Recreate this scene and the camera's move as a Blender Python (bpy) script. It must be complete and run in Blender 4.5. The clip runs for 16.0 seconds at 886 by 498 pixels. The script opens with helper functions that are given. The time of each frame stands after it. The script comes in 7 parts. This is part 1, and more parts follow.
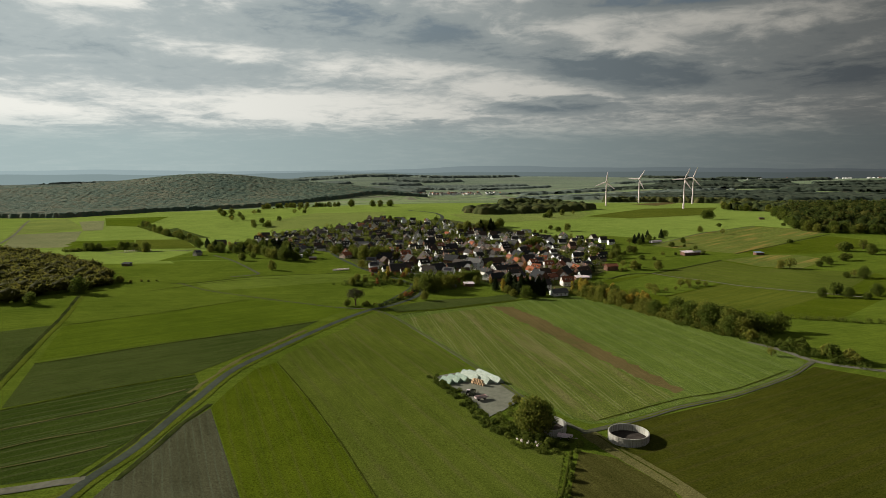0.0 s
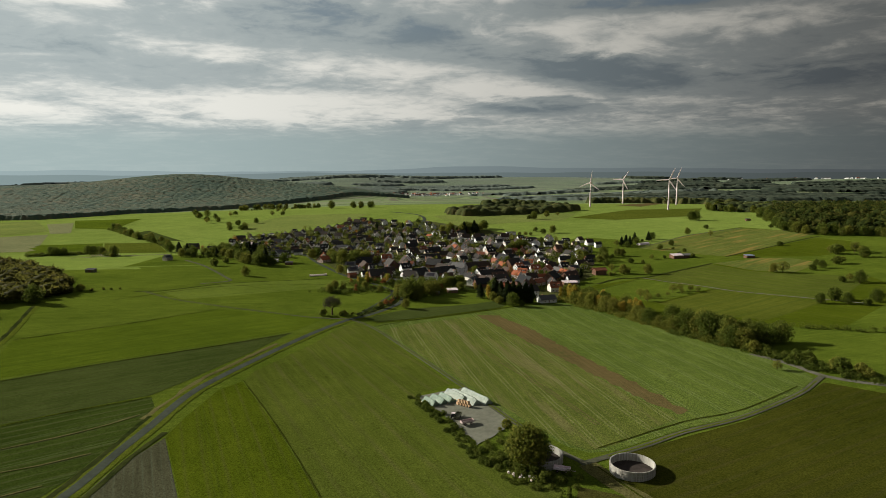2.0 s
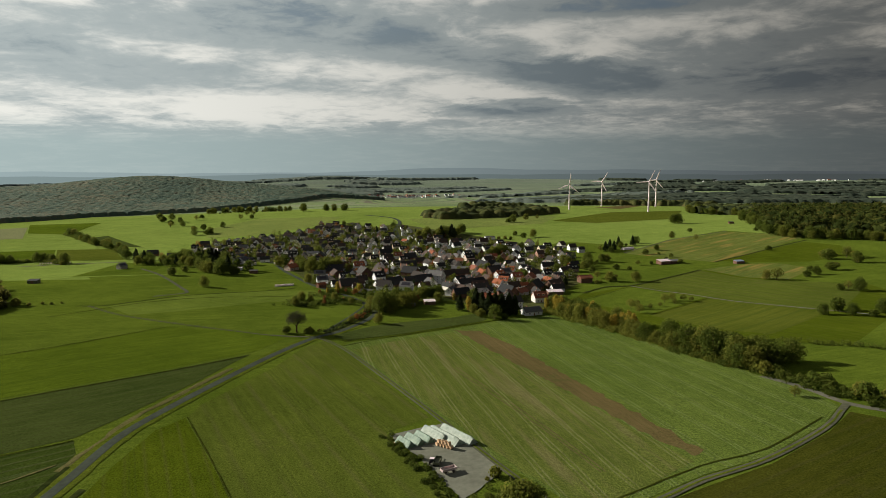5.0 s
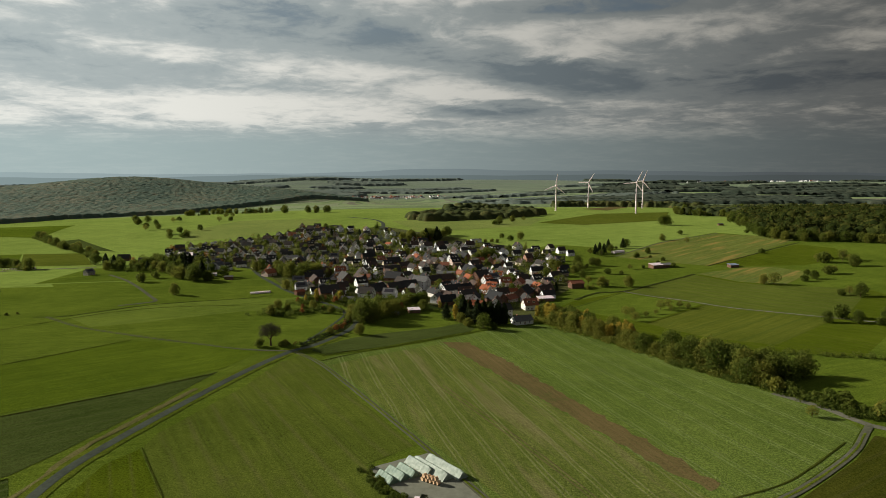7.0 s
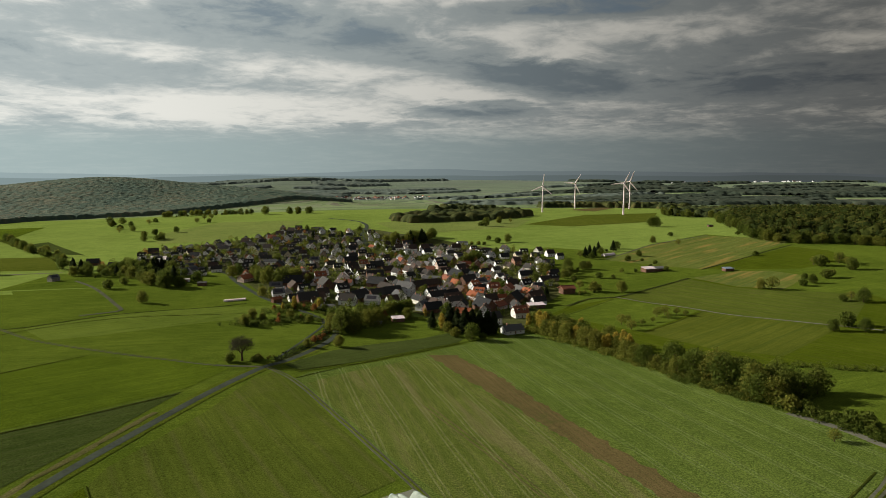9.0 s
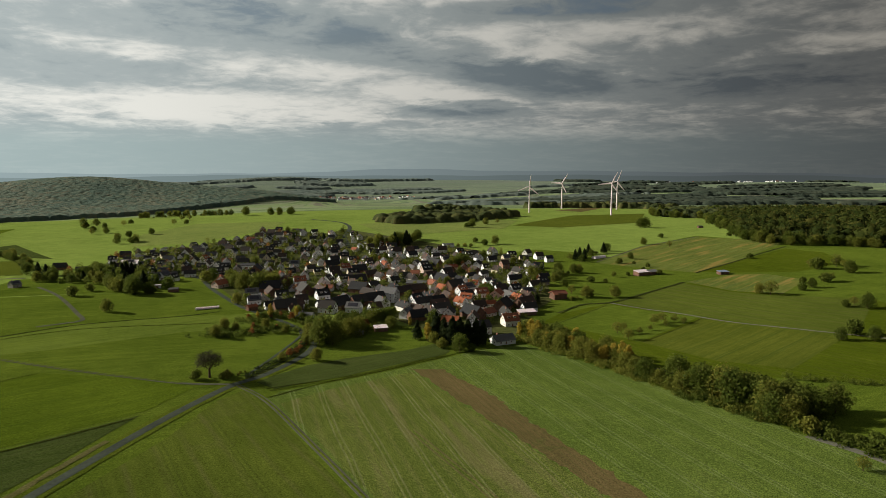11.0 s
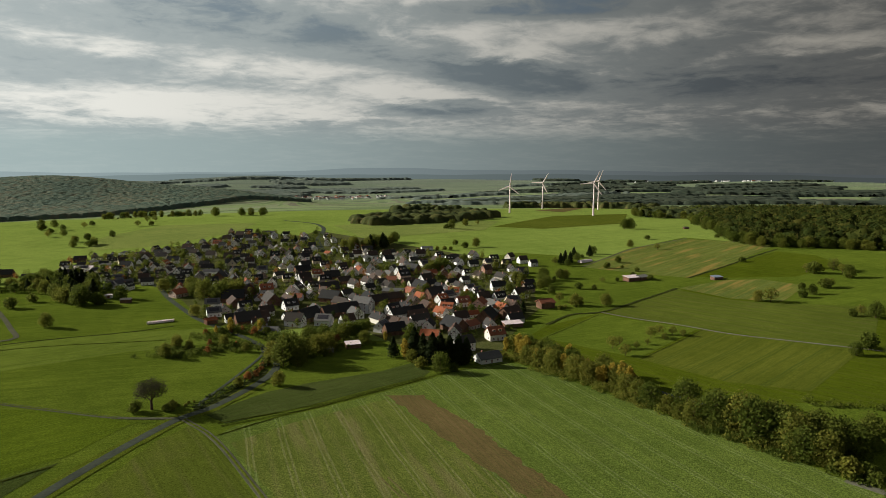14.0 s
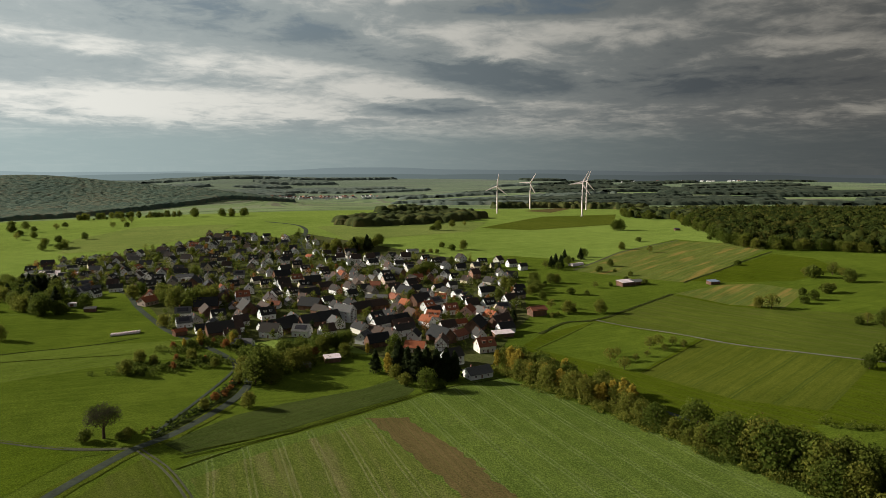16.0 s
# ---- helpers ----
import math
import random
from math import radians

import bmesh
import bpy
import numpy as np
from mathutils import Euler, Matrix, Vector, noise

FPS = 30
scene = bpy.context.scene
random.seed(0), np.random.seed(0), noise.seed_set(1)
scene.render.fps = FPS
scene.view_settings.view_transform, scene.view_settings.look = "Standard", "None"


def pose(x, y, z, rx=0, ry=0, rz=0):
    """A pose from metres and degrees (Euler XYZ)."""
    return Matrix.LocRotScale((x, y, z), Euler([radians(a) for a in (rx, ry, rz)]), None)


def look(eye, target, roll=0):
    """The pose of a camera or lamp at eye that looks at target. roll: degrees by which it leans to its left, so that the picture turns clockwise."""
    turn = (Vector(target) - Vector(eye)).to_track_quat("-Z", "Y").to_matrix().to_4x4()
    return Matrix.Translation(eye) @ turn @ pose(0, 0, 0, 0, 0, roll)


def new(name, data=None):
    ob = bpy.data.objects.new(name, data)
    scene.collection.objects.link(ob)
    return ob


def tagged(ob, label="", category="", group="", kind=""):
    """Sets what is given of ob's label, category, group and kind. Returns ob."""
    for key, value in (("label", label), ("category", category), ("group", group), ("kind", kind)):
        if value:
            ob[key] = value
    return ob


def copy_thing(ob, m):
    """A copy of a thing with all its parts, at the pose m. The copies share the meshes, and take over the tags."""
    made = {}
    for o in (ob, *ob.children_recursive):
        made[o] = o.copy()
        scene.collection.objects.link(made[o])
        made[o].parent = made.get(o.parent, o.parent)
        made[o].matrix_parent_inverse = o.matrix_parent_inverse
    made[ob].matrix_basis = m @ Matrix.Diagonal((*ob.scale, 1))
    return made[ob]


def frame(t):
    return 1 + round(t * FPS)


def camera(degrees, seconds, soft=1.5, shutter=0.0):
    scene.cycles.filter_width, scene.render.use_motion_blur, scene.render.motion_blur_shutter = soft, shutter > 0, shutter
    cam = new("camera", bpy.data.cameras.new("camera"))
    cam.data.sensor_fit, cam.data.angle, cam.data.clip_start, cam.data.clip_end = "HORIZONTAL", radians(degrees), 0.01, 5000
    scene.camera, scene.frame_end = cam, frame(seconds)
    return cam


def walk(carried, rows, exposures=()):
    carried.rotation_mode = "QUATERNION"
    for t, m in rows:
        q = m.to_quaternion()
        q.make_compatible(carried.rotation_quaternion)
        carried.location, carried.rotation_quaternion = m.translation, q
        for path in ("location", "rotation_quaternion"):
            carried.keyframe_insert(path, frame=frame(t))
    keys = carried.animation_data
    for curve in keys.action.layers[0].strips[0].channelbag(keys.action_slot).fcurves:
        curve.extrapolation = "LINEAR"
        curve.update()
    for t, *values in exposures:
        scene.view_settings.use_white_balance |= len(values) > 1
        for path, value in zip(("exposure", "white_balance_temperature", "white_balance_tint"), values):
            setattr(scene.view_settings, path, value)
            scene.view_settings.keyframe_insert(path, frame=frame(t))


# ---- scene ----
cam = camera(69.01, 16.0, soft=0.75)
walk(cam, [
    (0.0, pose(0.00, 0.00, 118.40, 82.704, 0, -0.000) @ pose(0, 0, 0, 0, 0, -0.137)),
    (1.0, pose(0.09, 14.64, 118.45, 82.712, 0, -0.807) @ pose(0, 0, 0, 0, 0, -0.130)),
    (2.0, pose(0.28, 29.23, 118.46, 82.742, 0, -1.568) @ pose(0, 0, 0, 0, 0, -0.121)),
    (3.0, pose(0.58, 43.77, 118.43, 82.785, 0, -2.297) @ pose(0, 0, 0, 0, 0, -0.110)),
    (4.0, pose(0.99, 58.25, 118.38, 82.834, 0, -3.005) @ pose(0, 0, 0, 0, 0, -0.097)),
    (5.0, pose(1.53, 72.69, 118.32, 82.883, 0, -3.701) @ pose(0, 0, 0, 0, 0, -0.083)),
    (6.0, pose(2.21, 87.06, 118.24, 82.926, 0, -4.388) @ pose(0, 0, 0, 0, 0, -0.067)),
    (7.0, pose(3.03, 101.38, 118.17, 82.960, 0, -5.072) @ pose(0, 0, 0, 0, 0, -0.050)),
    (8.0, pose(3.99, 115.65, 118.10, 82.982, 0, -5.752) @ pose(0, 0, 0, 0, 0, -0.031)),
    (9.0, pose(5.12, 129.85, 118.05, 82.992, 0, -6.429) @ pose(0, 0, 0, 0, 0, -0.010)),
    (10.0, pose(6.42, 143.99, 118.02, 82.988, 0, -7.101) @ pose(0, 0, 0, 0, 0, 0.012)),
    (11.0, pose(7.89, 158.06, 118.03, 82.973, 0, -7.767) @ pose(0, 0, 0, 0, 0, 0.036)),
    (12.0, pose(9.56, 172.08, 118.07, 82.948, 0, -8.424) @ pose(0, 0, 0, 0, 0, 0.062)),
    (13.0, pose(11.41, 186.02, 118.17, 82.918, 0, -9.072) @ pose(0, 0, 0, 0, 0, 0.090)),
    (14.0, pose(13.47, 199.90, 118.31, 82.888, 0, -9.708) @ pose(0, 0, 0, 0, 0, 0.119)),
    (15.0, pose(15.74, 213.70, 118.53, 82.863, 0, -10.332) @ pose(0, 0, 0, 0, 0, 0.149)),
    (16.0, pose(18.23, 227.44, 118.81, 82.851, 0, -10.946) @ pose(0, 0, 0, 0, 0, 0.182)),
])
# ---- light ----
SUN_AZ, SUN_EL = radians(-65.0), radians(22.5)      # azimuth from +y, towards +x
SUN_DIR = Vector((math.sin(SUN_AZ) * math.cos(SUN_EL), math.cos(SUN_AZ) * math.cos(SUN_EL), math.sin(SUN_EL)))
sun = new("sun", bpy.data.lights.new("sun", "SUN"))
sun.data.energy, sun.data.angle, sun.data.color = 5.0, radians(0.8), (1.0, 0.95, 0.84)
sun.matrix_world = look(SUN_DIR * 2000, (0, 0, 0))
scene.view_settings.exposure = 0.45


def world_sky():
    w = bpy.data.worlds.new("cloudy_sky")
    scene.world = w
    w.use_nodes = True
    n, l = w.node_tree.nodes, w.node_tree.links
    n.clear()

    def math_node(op, a, b=None, c=None, clamp=False):
        k = n.new("ShaderNodeMath")
        k.operation, k.use_clamp = op, clamp
        for i, v in enumerate((a, b, c)):
            if v is None:
                continue
            if isinstance(v, (int, float)):
                k.inputs[i].default_value = v
            else:
                l.new(v, k.inputs[i])
        return k.outputs[0]

    def mix(f, a, b):
        k = n.new("ShaderNodeMix")
        k.data_type = "RGBA"
        for i, v in ((0, f), (6, a), (7, b)):
            if isinstance(v, (int, float)):
                k.inputs[i].default_value = v
            elif isinstance(v, tuple):
                k.inputs[i].default_value = (*v, 1)
            else:
                l.new(v, k.inputs[i])
        return k.outputs[2]

    def ramp(v, lo, hi):
        k = n.new("ShaderNodeMapRange")
        k.interpolation_type = "SMOOTHSTEP"
        l.new(v, k.inputs[0])
        k.inputs[1].default_value, k.inputs[2].default_value = lo, hi
        return k.outputs[0]

    co = n.new("ShaderNodeTexCoord")
    sep = n.new("ShaderNodeSeparateXYZ")
    l.new(co.outputs["Generated"], sep.inputs[0])
    x, y, z = sep.outputs
    az = math_node("ARCTAN2", x, y)                       # radians, 0 straight on, + to the right
    el = math_node("ARCSINE", z)

    # the cloud sheet lies level, so that it draws together towards the horizon
    flat = n.new("ShaderNodeCombineXYZ")
    reach = math_node("ADD", math_node("MAXIMUM", z, 0.0), 0.12)
    l.new(math_node("DIVIDE", x, reach), flat.inputs[0])
    l.new(math_node("DIVIDE", y, reach), flat.inputs[1])

    def noise_at(scale, detail, rough, dist, off):
        flat_at = n.new("ShaderNodeVectorMath")
        flat_at.operation = "ADD"
        l.new(flat.outputs[0], flat_at.inputs[0])
        flat_at.inputs[1].default_value = (off, off * 0.7, off * 1.3)
        t = n.new("ShaderNodeTexNoise")
        l.new(flat_at.outputs[0], t.inputs["Vector"])
        t.inputs["Scale"].default_value, t.inputs["Detail"].default_value = scale, detail
        t.inputs["Roughness"].default_value, t.inputs["Distortion"].default_value = rough, dist
        return t.outputs["Fac"]

    big = noise_at(1.1, 5.0, 0.5, 0.3, 3.1)
    wisp = noise_at(2.7, 7.0, 0.58, 0.6, 7.7)
    fine = noise_at(8.5, 8.0, 0.62, 0.5, 1.3)

    def bank(a, e, wa, we, lean=0.0):
        """One soft cloud bank round a direction (degrees), 0 to 1; lean: how far it climbs to the right."""
        da = math_node("DIVIDE", math_node("SUBTRACT", az, radians(a)), radians(wa))
        de = math_node("DIVIDE", math_node("SUBTRACT", el, radians(e)), radians(we))
        de = math_node("SUBTRACT", de, math_node("MULTIPLY", da, lean))
        de = math_node("ADD", de, math_node("MULTIPLY_ADD", wisp, 1.6, -0.8))
        da = math_node("ADD", da, math_node("MULTIPLY_ADD", big, 1.2, -0.6))
        d = math_node("ADD", math_node("MULTIPLY", da, da), math_node("MULTIPLY", de, de))
        return ramp(d, 1.8, 0.0)

    sky = n.new("ShaderNodeTexSky")
    sky.sky_type, sky.sun_disc = "NISHITA", False
    sky.sun_elevation, sky.sun_rotation = SUN_EL, SUN_AZ
    sky.air_density, sky.dust_density = 1.0, 1.0
    clear = n.new("ShaderNodeVectorMath")
    clear.operation = "SCALE"
    l.new(sky.outputs[0], clear.inputs[0])
    clear.inputs["Scale"].default_value = 0.05
    # the sheet brightens towards the veiled sun
    toward = math_node("SUBTRACT", az, SUN_AZ)
    glow = ramp(toward, radians(115), radians(29))
    shade = mix(glow, (0.043, 0.047, 0.051), (0.255, 0.315, 0.340))
    grey = mix(glow, (0.080, 0.082, 0.079), (0.42, 0.475, 0.475))
    white = mix(glow, (0.25, 0.236, 0.206), (0.84, 0.84, 0.78))
    cover = math_node("ADD", math_node("MULTIPLY_ADD", big, 0.9, -0.45), math_node("MULTIPLY_ADD", wisp, 0.95, -0.475))
    cover = math_node("ADD", cover, math_node("MULTIPLY_ADD", fine, 0.6, -0.30))
    cover = math_node("ADD", cover, 0.54)
    for a, e, wa, we, lean, k in (
            (-31, 13.8, 13, 2.0, 0.0, 0.50), (5, 14.8, 11, 1.0, 0.0, 0.35), (14, 10.9, 9, 1.6, 0.2, 0.30), (-13, 5.0, 18, 1.35, 0.1, 0.36),
            (-35, 4.2, 8, 0.9, -0.3, 0.50), (-4, 8.3, 8, 0.8, 0.1, 0.25), (8.5, 6.4, 6.5, 1.3, -0.2, 0.42), (-18, 9.2, 5, 0.7, -0.3, 0.25),
            (12, 2.9, 14, 0.7, 0.0, 0.20), (30, 12.5, 9, 2.5, 0.4, 0.22), (38, 9.3, 8, 0.7, 0.0, 0.20), (22, 14.6, 4, 0.7, 0.0, 0.55),
            (9.3, 5.2, 5.5, 0.75, -0.2, -0.50), (15.5, 7.7, 7.5, 1.5, -0.25, -0.62), (-12, 11.8, 13, 1.9, -0.1, -0.34), (-27, 8.4, 14, 1.6, 0.0, -0.25),
            (5, 10.0, 9, 1.4, -0.3, -0.30), (20, 13.4, 9, 1.2, 0.0, -0.40), (28, 6.5, 9, 0.9, 0.0, -0.25), (36, 7.0, 9, 1.6, 0.0, -0.25)):
        cover = math_node("ADD", cover, math_node("MULTIPLY", bank(a, e, wa, we, lean), k))
    sheet = mix(ramp(cover, -0.05, 0.42), shade, grey)
    sheet = mix(ramp(cover, 0.40, 1.0), sheet, white)
    # gaps of clear air, and the veil over the horizon
    gap = math_node("MULTIPLY", ramp(cover, 0.30, 0.02), ramp(el, radians(9), radians(13)))
    sheet = mix(math_node("MULTIPLY", gap, 0.35), sheet, clear.outputs[0])
    veil = mix(glow, (0.064, 0.072, 0.072), (0.375, 0.470, 0.468))
    low = math_node("MULTIPLY", ramp(el, radians(4.4), radians(1.8)), 0.9)
    sheet = mix(low, sheet, veil)
    # thick dark cloud added out of view, overhead and behind, to deepen shadows
    unseen_deck = math_node("MAXIMUM", ramp(el, radians(15), radians(34)), ramp(math_node("ABSOLUTE", az), radians(70), radians(120)))
    sheet = mix(math_node("MULTIPLY", unseen_deck, 0.9), sheet, mix(big, (0.08, 0.086, 0.096), (0.16, 0.165, 0.175)))
    back = n.new("ShaderNodeBackground")
    l.new(sheet, back.inputs[0])
    back.inputs[1].default_value = 0.75
    out = n.new("ShaderNodeOutputWorld")
    l.new(back.outputs[0], out.inputs[0])


world_sky()
# ---- materials ----
class Mat:
    """A small helper round one node material."""

    def __init__(self, name, rough=0.9, metal=0.0, gloss=0.25):
        self.m = bpy.data.materials.new(name)
        self.m.use_nodes = True
        self.n, self.l = self.m.node_tree.nodes, self.m.node_tree.links
        self.b = self.n["Principled BSDF"]
        self.b.inputs["Roughness"].default_value = rough
        self.b.inputs["Metallic"].default_value = metal
        self.b.inputs["Specular IOR Level"].default_value = gloss
        geo = self.n.new("ShaderNodeNewGeometry")
        self.pos, self.island = geo.outputs["Position"], geo.outputs["Random Per Island"]
        self.obj = self.n.new("ShaderNodeTexCoord").outputs["Object"]
        self.rand = self.n.new("ShaderNodeObjectInfo").outputs["Random"]

    def set(self, socket, v):
        if isinstance(v, tuple):
            socket.default_value = (*v, 1) if len(v) == 3 and socket.type == "RGBA" else v
        elif isinstance(v, (int, float)):
            socket.default_value = v
        else:
            self.l.new(v, socket)

    def noise(self, scale, detail=4, rough=0.55, vec=None, dist=0.0):
        t = self.n.new("ShaderNodeTexNoise")
        self.set(t.inputs["Vector"], vec or self.pos)
        t.inputs["Scale"].default_value, t.inputs["Detail"].default_value = scale, detail
        t.inputs["Roughness"].default_value, t.inputs["Distortion"].default_value = rough, dist
        return t.outputs["Fac"]

    def math(self, op, a, b=None, c=None, clamp=False):
        k = self.n.new("ShaderNodeMath")
        k.operation, k.use_clamp = op, clamp
        for i, v in enumerate((a, b, c)):
            if v is not None:
                self.set(k.inputs[i], v)
        return k.outputs[0]

    def step(self, v, lo, hi, a=0.0, b=1.0):
        k = self.n.new("ShaderNodeMapRange")
        self.set(k.inputs[0], v)
        k.inputs[1].default_value, k.inputs[2].default_value = lo, hi
        k.inputs[3].default_value, k.inputs[4].default_value = a, b
        return k.outputs[0]

    def mix(self, f, a, b, blend="MIX"):
        k = self.n.new("ShaderNodeMix")
        k.data_type, k.blend_type = "RGBA", blend
        self.set(k.inputs[0], f)
        self.set(k.inputs[6], a)
        self.set(k.inputs[7], b)
        return k.outputs[2]

    def ramp(self, v, stops, hard=False):
        k = self.n.new("ShaderNodeValToRGB")
        self.set(k.inputs[0], v)
        k.color_ramp.interpolation = "CONSTANT" if hard else "LINEAR"
        e = k.color_ramp.elements
        while len(e) < len(stops):
            e.new(0.5)
        for i, (p, c) in enumerate(stops):
            e[i].position, e[i].color = p, (*c, 1)
        return k.outputs[0]

    def turned(self, degrees, sx=1.0, sy=1.0, vec=None):
        k = self.n.new("ShaderNodeMapping")
        k.vector_type = "POINT"
        self.set(k.inputs[0], vec or self.pos)
        k.inputs["Rotation"].default_value = (0, 0, radians(-degrees))
        k2 = self.n.new("ShaderNodeMapping")
        self.l.new(k.outputs[0], k2.inputs[0])
        k2.inputs["Scale"].default_value = (sx, sy, 1)
        return k2.outputs[0]

    def bump(self, height, strength=0.5, distance=0.3):
        k = self.n.new("ShaderNodeBump")
        k.inputs["Strength"].default_value, k.inputs["Distance"].default_value = strength, distance
        self.set(k.inputs["Height"], height)
        self.l.new(k.outputs[0], self.b.inputs["Normal"])

    def done(self, colour):
        self.set(self.b.inputs["Base Color"], colour)
        return self.m


def field_mat(name, low, high, along, depth=0.8, rows=0.0, row_gap=3.0, tram=0.0, tram_gap=18.0, patch=0.35, soil=(0.12, 0.085, 0.05), clump=0.0, streak=0.0, lines=(0.19, 0.18, 0.085), grain=0.32):
    """A crop or meadow. along: the direction (degrees) of its rows; rows, tram: how far rows and wheel tracks show."""
    low, high, soil = [tuple(c * depth for c in q) for q in (low, high, soil)]
    m = Mat(name, 0.95, gloss=0.0)
    big = m.noise(0.012, 4, 0.6)
    mid = m.noise(0.09, 5, 0.65)
    fine = m.noise(1.1, 5, 0.85)
    drawn = m.noise(0.35, 4, 0.6, m.turned(along, 0.06, 1.0))
    f = m.math("ADD", m.math("MULTIPLY", big, 0.9), m.math("MULTIPLY", mid, 0.5))
    f = m.math("ADD", f, m.math("MULTIPLY", drawn, 0.5 + rows))
    f = m.math("ADD", f, m.math("MULTIPLY", fine, 1.5))
    f = m.step(f, 1.38, 2.02 + rows * 0.5)
    col = m.mix(f, tuple(c * k for c, k in zip(low, (1.18, 0.95, 0.95))), tuple(c * k for c, k in zip(high, (1.46, 1.18, 1.2))))
    sep = m.n.new("ShaderNodeSeparateXYZ")
    m.l.new(m.turned(along), sep.inputs[0])
    across = m.math("ADD", sep.outputs[1], m.math("MULTIPLY", m.noise(0.02, 2), 3.0))
    height = m.math("ADD", m.math("MULTIPLY", fine, 0.6), mid)
    if rows:
        r = m.math("PINGPONG", m.math("DIVIDE", across, row_gap), 0.5)
        r = m.math("MULTIPLY", m.step(r, 0.34, 0.5), m.step(drawn, 0.3, 0.6))
        col = m.mix(m.math("MULTIPLY", r, rows), col, soil)
    if tram:
        a = m.math("MULTIPLY", m.math("FRACT", m.math("DIVIDE", across, tram_gap)), tram_gap)
        pair = m.math("ADD", m.math("COMPARE", a, 2.0, 0.4), m.math("COMPARE", a, 4.0, 0.4))
        pair = m.math("MULTIPLY", pair, m.step(mid, 0.25, 0.6, 0.3, 1.0))
        col = m.mix(m.math("MULTIPLY", pair, tram, clamp=True), col, lines)
    if clump:
        c = m.noise(2.0, 3, 0.6)
        col = m.mix(m.math("MULTIPLY", m.step(c, 0.44, 0.60), clump), col, tuple(q * 0.55 for q in low))
        height = m.math("ADD", height, c)
    if streak:
        long = m.noise(0.10, 3, 0.6, m.turned(along, 0.10, 1.0))
        col = m.mix(m.math("MULTIPLY", m.step(long, 0.54, 0.68), streak), col, soil)
    bare = m.step(m.noise(0.03, 5, 0.7), 0.58, 0.78)
    col = m.mix(m.math("MULTIPLY", bare, patch), col, soil)
    speck = m.step(m.noise(1.7, 3, 0.7), 0.34, 0.66, 1.0 - grain, 1.06 + grain)
    col = m.mix(1.0, col, speck, "MULTIPLY")
    m.bump(height, 0.9, 0.4)
    return m.done(col)


MEADOW = field_mat("meadow_grass", (0.044, 0.086, 0.009), (0.094, 0.152, 0.018), 12, rows=0.12, row_gap=7, patch=0.15, soil=(0.05, 0.075, 0.012), depth=0.82)
BEET = field_mat("beet_leaves", (0.058, 0.106, 0.018), (0.102, 0.164, 0.031), 101, grain=0.45, rows=0.1, row_gap=6, tram=0.55, tram_gap=13.5, patch=0.2, soil=(0.17, 0.165, 0.07), clump=0.55, depth=0.95, lines=(0.18, 0.21, 0.08))
BEET_THIN = field_mat("thin_beet_leaves", (0.062, 0.102, 0.017), (0.108, 0.154, 0.032), 101, grain=0.4, rows=0.25, row_gap=13, tram=0.6, tram_gap=13.5, patch=0.4, soil=(0.18, 0.15, 0.07), clump=0.6, depth=0.95, streak=0.6, lines=(0.22, 0.21, 0.095))
SOIL = field_mat("bare_brown_soil", (0.072, 0.078, 0.026), (0.120, 0.108, 0.044), 101, rows=0.4, row_gap=3, patch=0.9, soil=(0.065, 0.098, 0.018), depth=0.8)
OLIVE = field_mat("olive_stubble_green", (0.043, 0.074, 0.010), (0.079, 0.120, 0.018), 116, rows=0.25, row_gap=12, tram=0.4, tram_gap=24, patch=0.25, depth=0.85, lines=(0.045, 0.060, 0.012))
YOUNG = field_mat("young_green_corn", (0.038, 0.072, 0.004), (0.075, 0.118, 0.009), 113, rows=0.2, row_gap=7, tram=0.3, tram_gap=30, patch=0.15, depth=0.77, lines=(0.045, 0.060, 0.012))
STUBBLE = field_mat("grey_brown_stubble", (0.034, 0.045, 0.022), (0.068, 0.084, 0.046), 114, rows=0.55, row_gap=3.2, patch=0.3, soil=(0.115, 0.135, 0.085))
DARKROWS = field_mat("dark_green_row_crop", (0.021, 0.046, 0.008), (0.046, 0.081, 0.015), 33, rows=0.5, row_gap=6, tram=0.35, tram_gap=22, patch=0.15, soil=(0.13, 0.13, 0.06), lines=(0.10, 0.12, 0.05), depth=0.68)
DARKSOIL = field_mat("dark_tilled_soil", (0.026, 0.051, 0.010), (0.052, 0.081, 0.020), 33, rows=0.3, row_gap=5, patch=0.3, soil=(0.08, 0.08, 0.035), depth=0.85)
BRIGHT = field_mat("bright_spring_green", (0.048, 0.092, 0.008), (0.092, 0.155, 0.014), 33, rows=0.15, row_gap=8, tram=0.35, tram_gap=22, patch=0.12, soil=(0.045, 0.07, 0.012), depth=0.74, lines=(0.030, 0.055, 0.008))
OCHRE = field_mat("green_field_with_ochre_streaks", (0.060, 0.112, 0.020), (0.112, 0.165, 0.034), 34, rows=0.4, row_gap=7, tram=0.3, tram_gap=16, patch=0.25, soil=(0.30, 0.21, 0.06), depth=0.75, streak=0.85)
PALE = field_mat("pale_green_field", (0.075, 0.130, 0.028), (0.125, 0.180, 0.046), 5, rows=0.2, row_gap=10, patch=0.15, depth=1.1)
GREYFIELD = field_mat("grey_fallow_field", (0.085, 0.120, 0.055), (0.13, 0.165, 0.075), 8, rows=0.2, row_gap=10, patch=0.2, depth=1.15)
RIDGED = field_mat("ridged_mown_grass", (0.045, 0.085, 0.010), (0.095, 0.150, 0.022), 35, rows=0.45, row_gap=5, patch=0.15, soil=(0.1, 0.12, 0.04), depth=1.0)
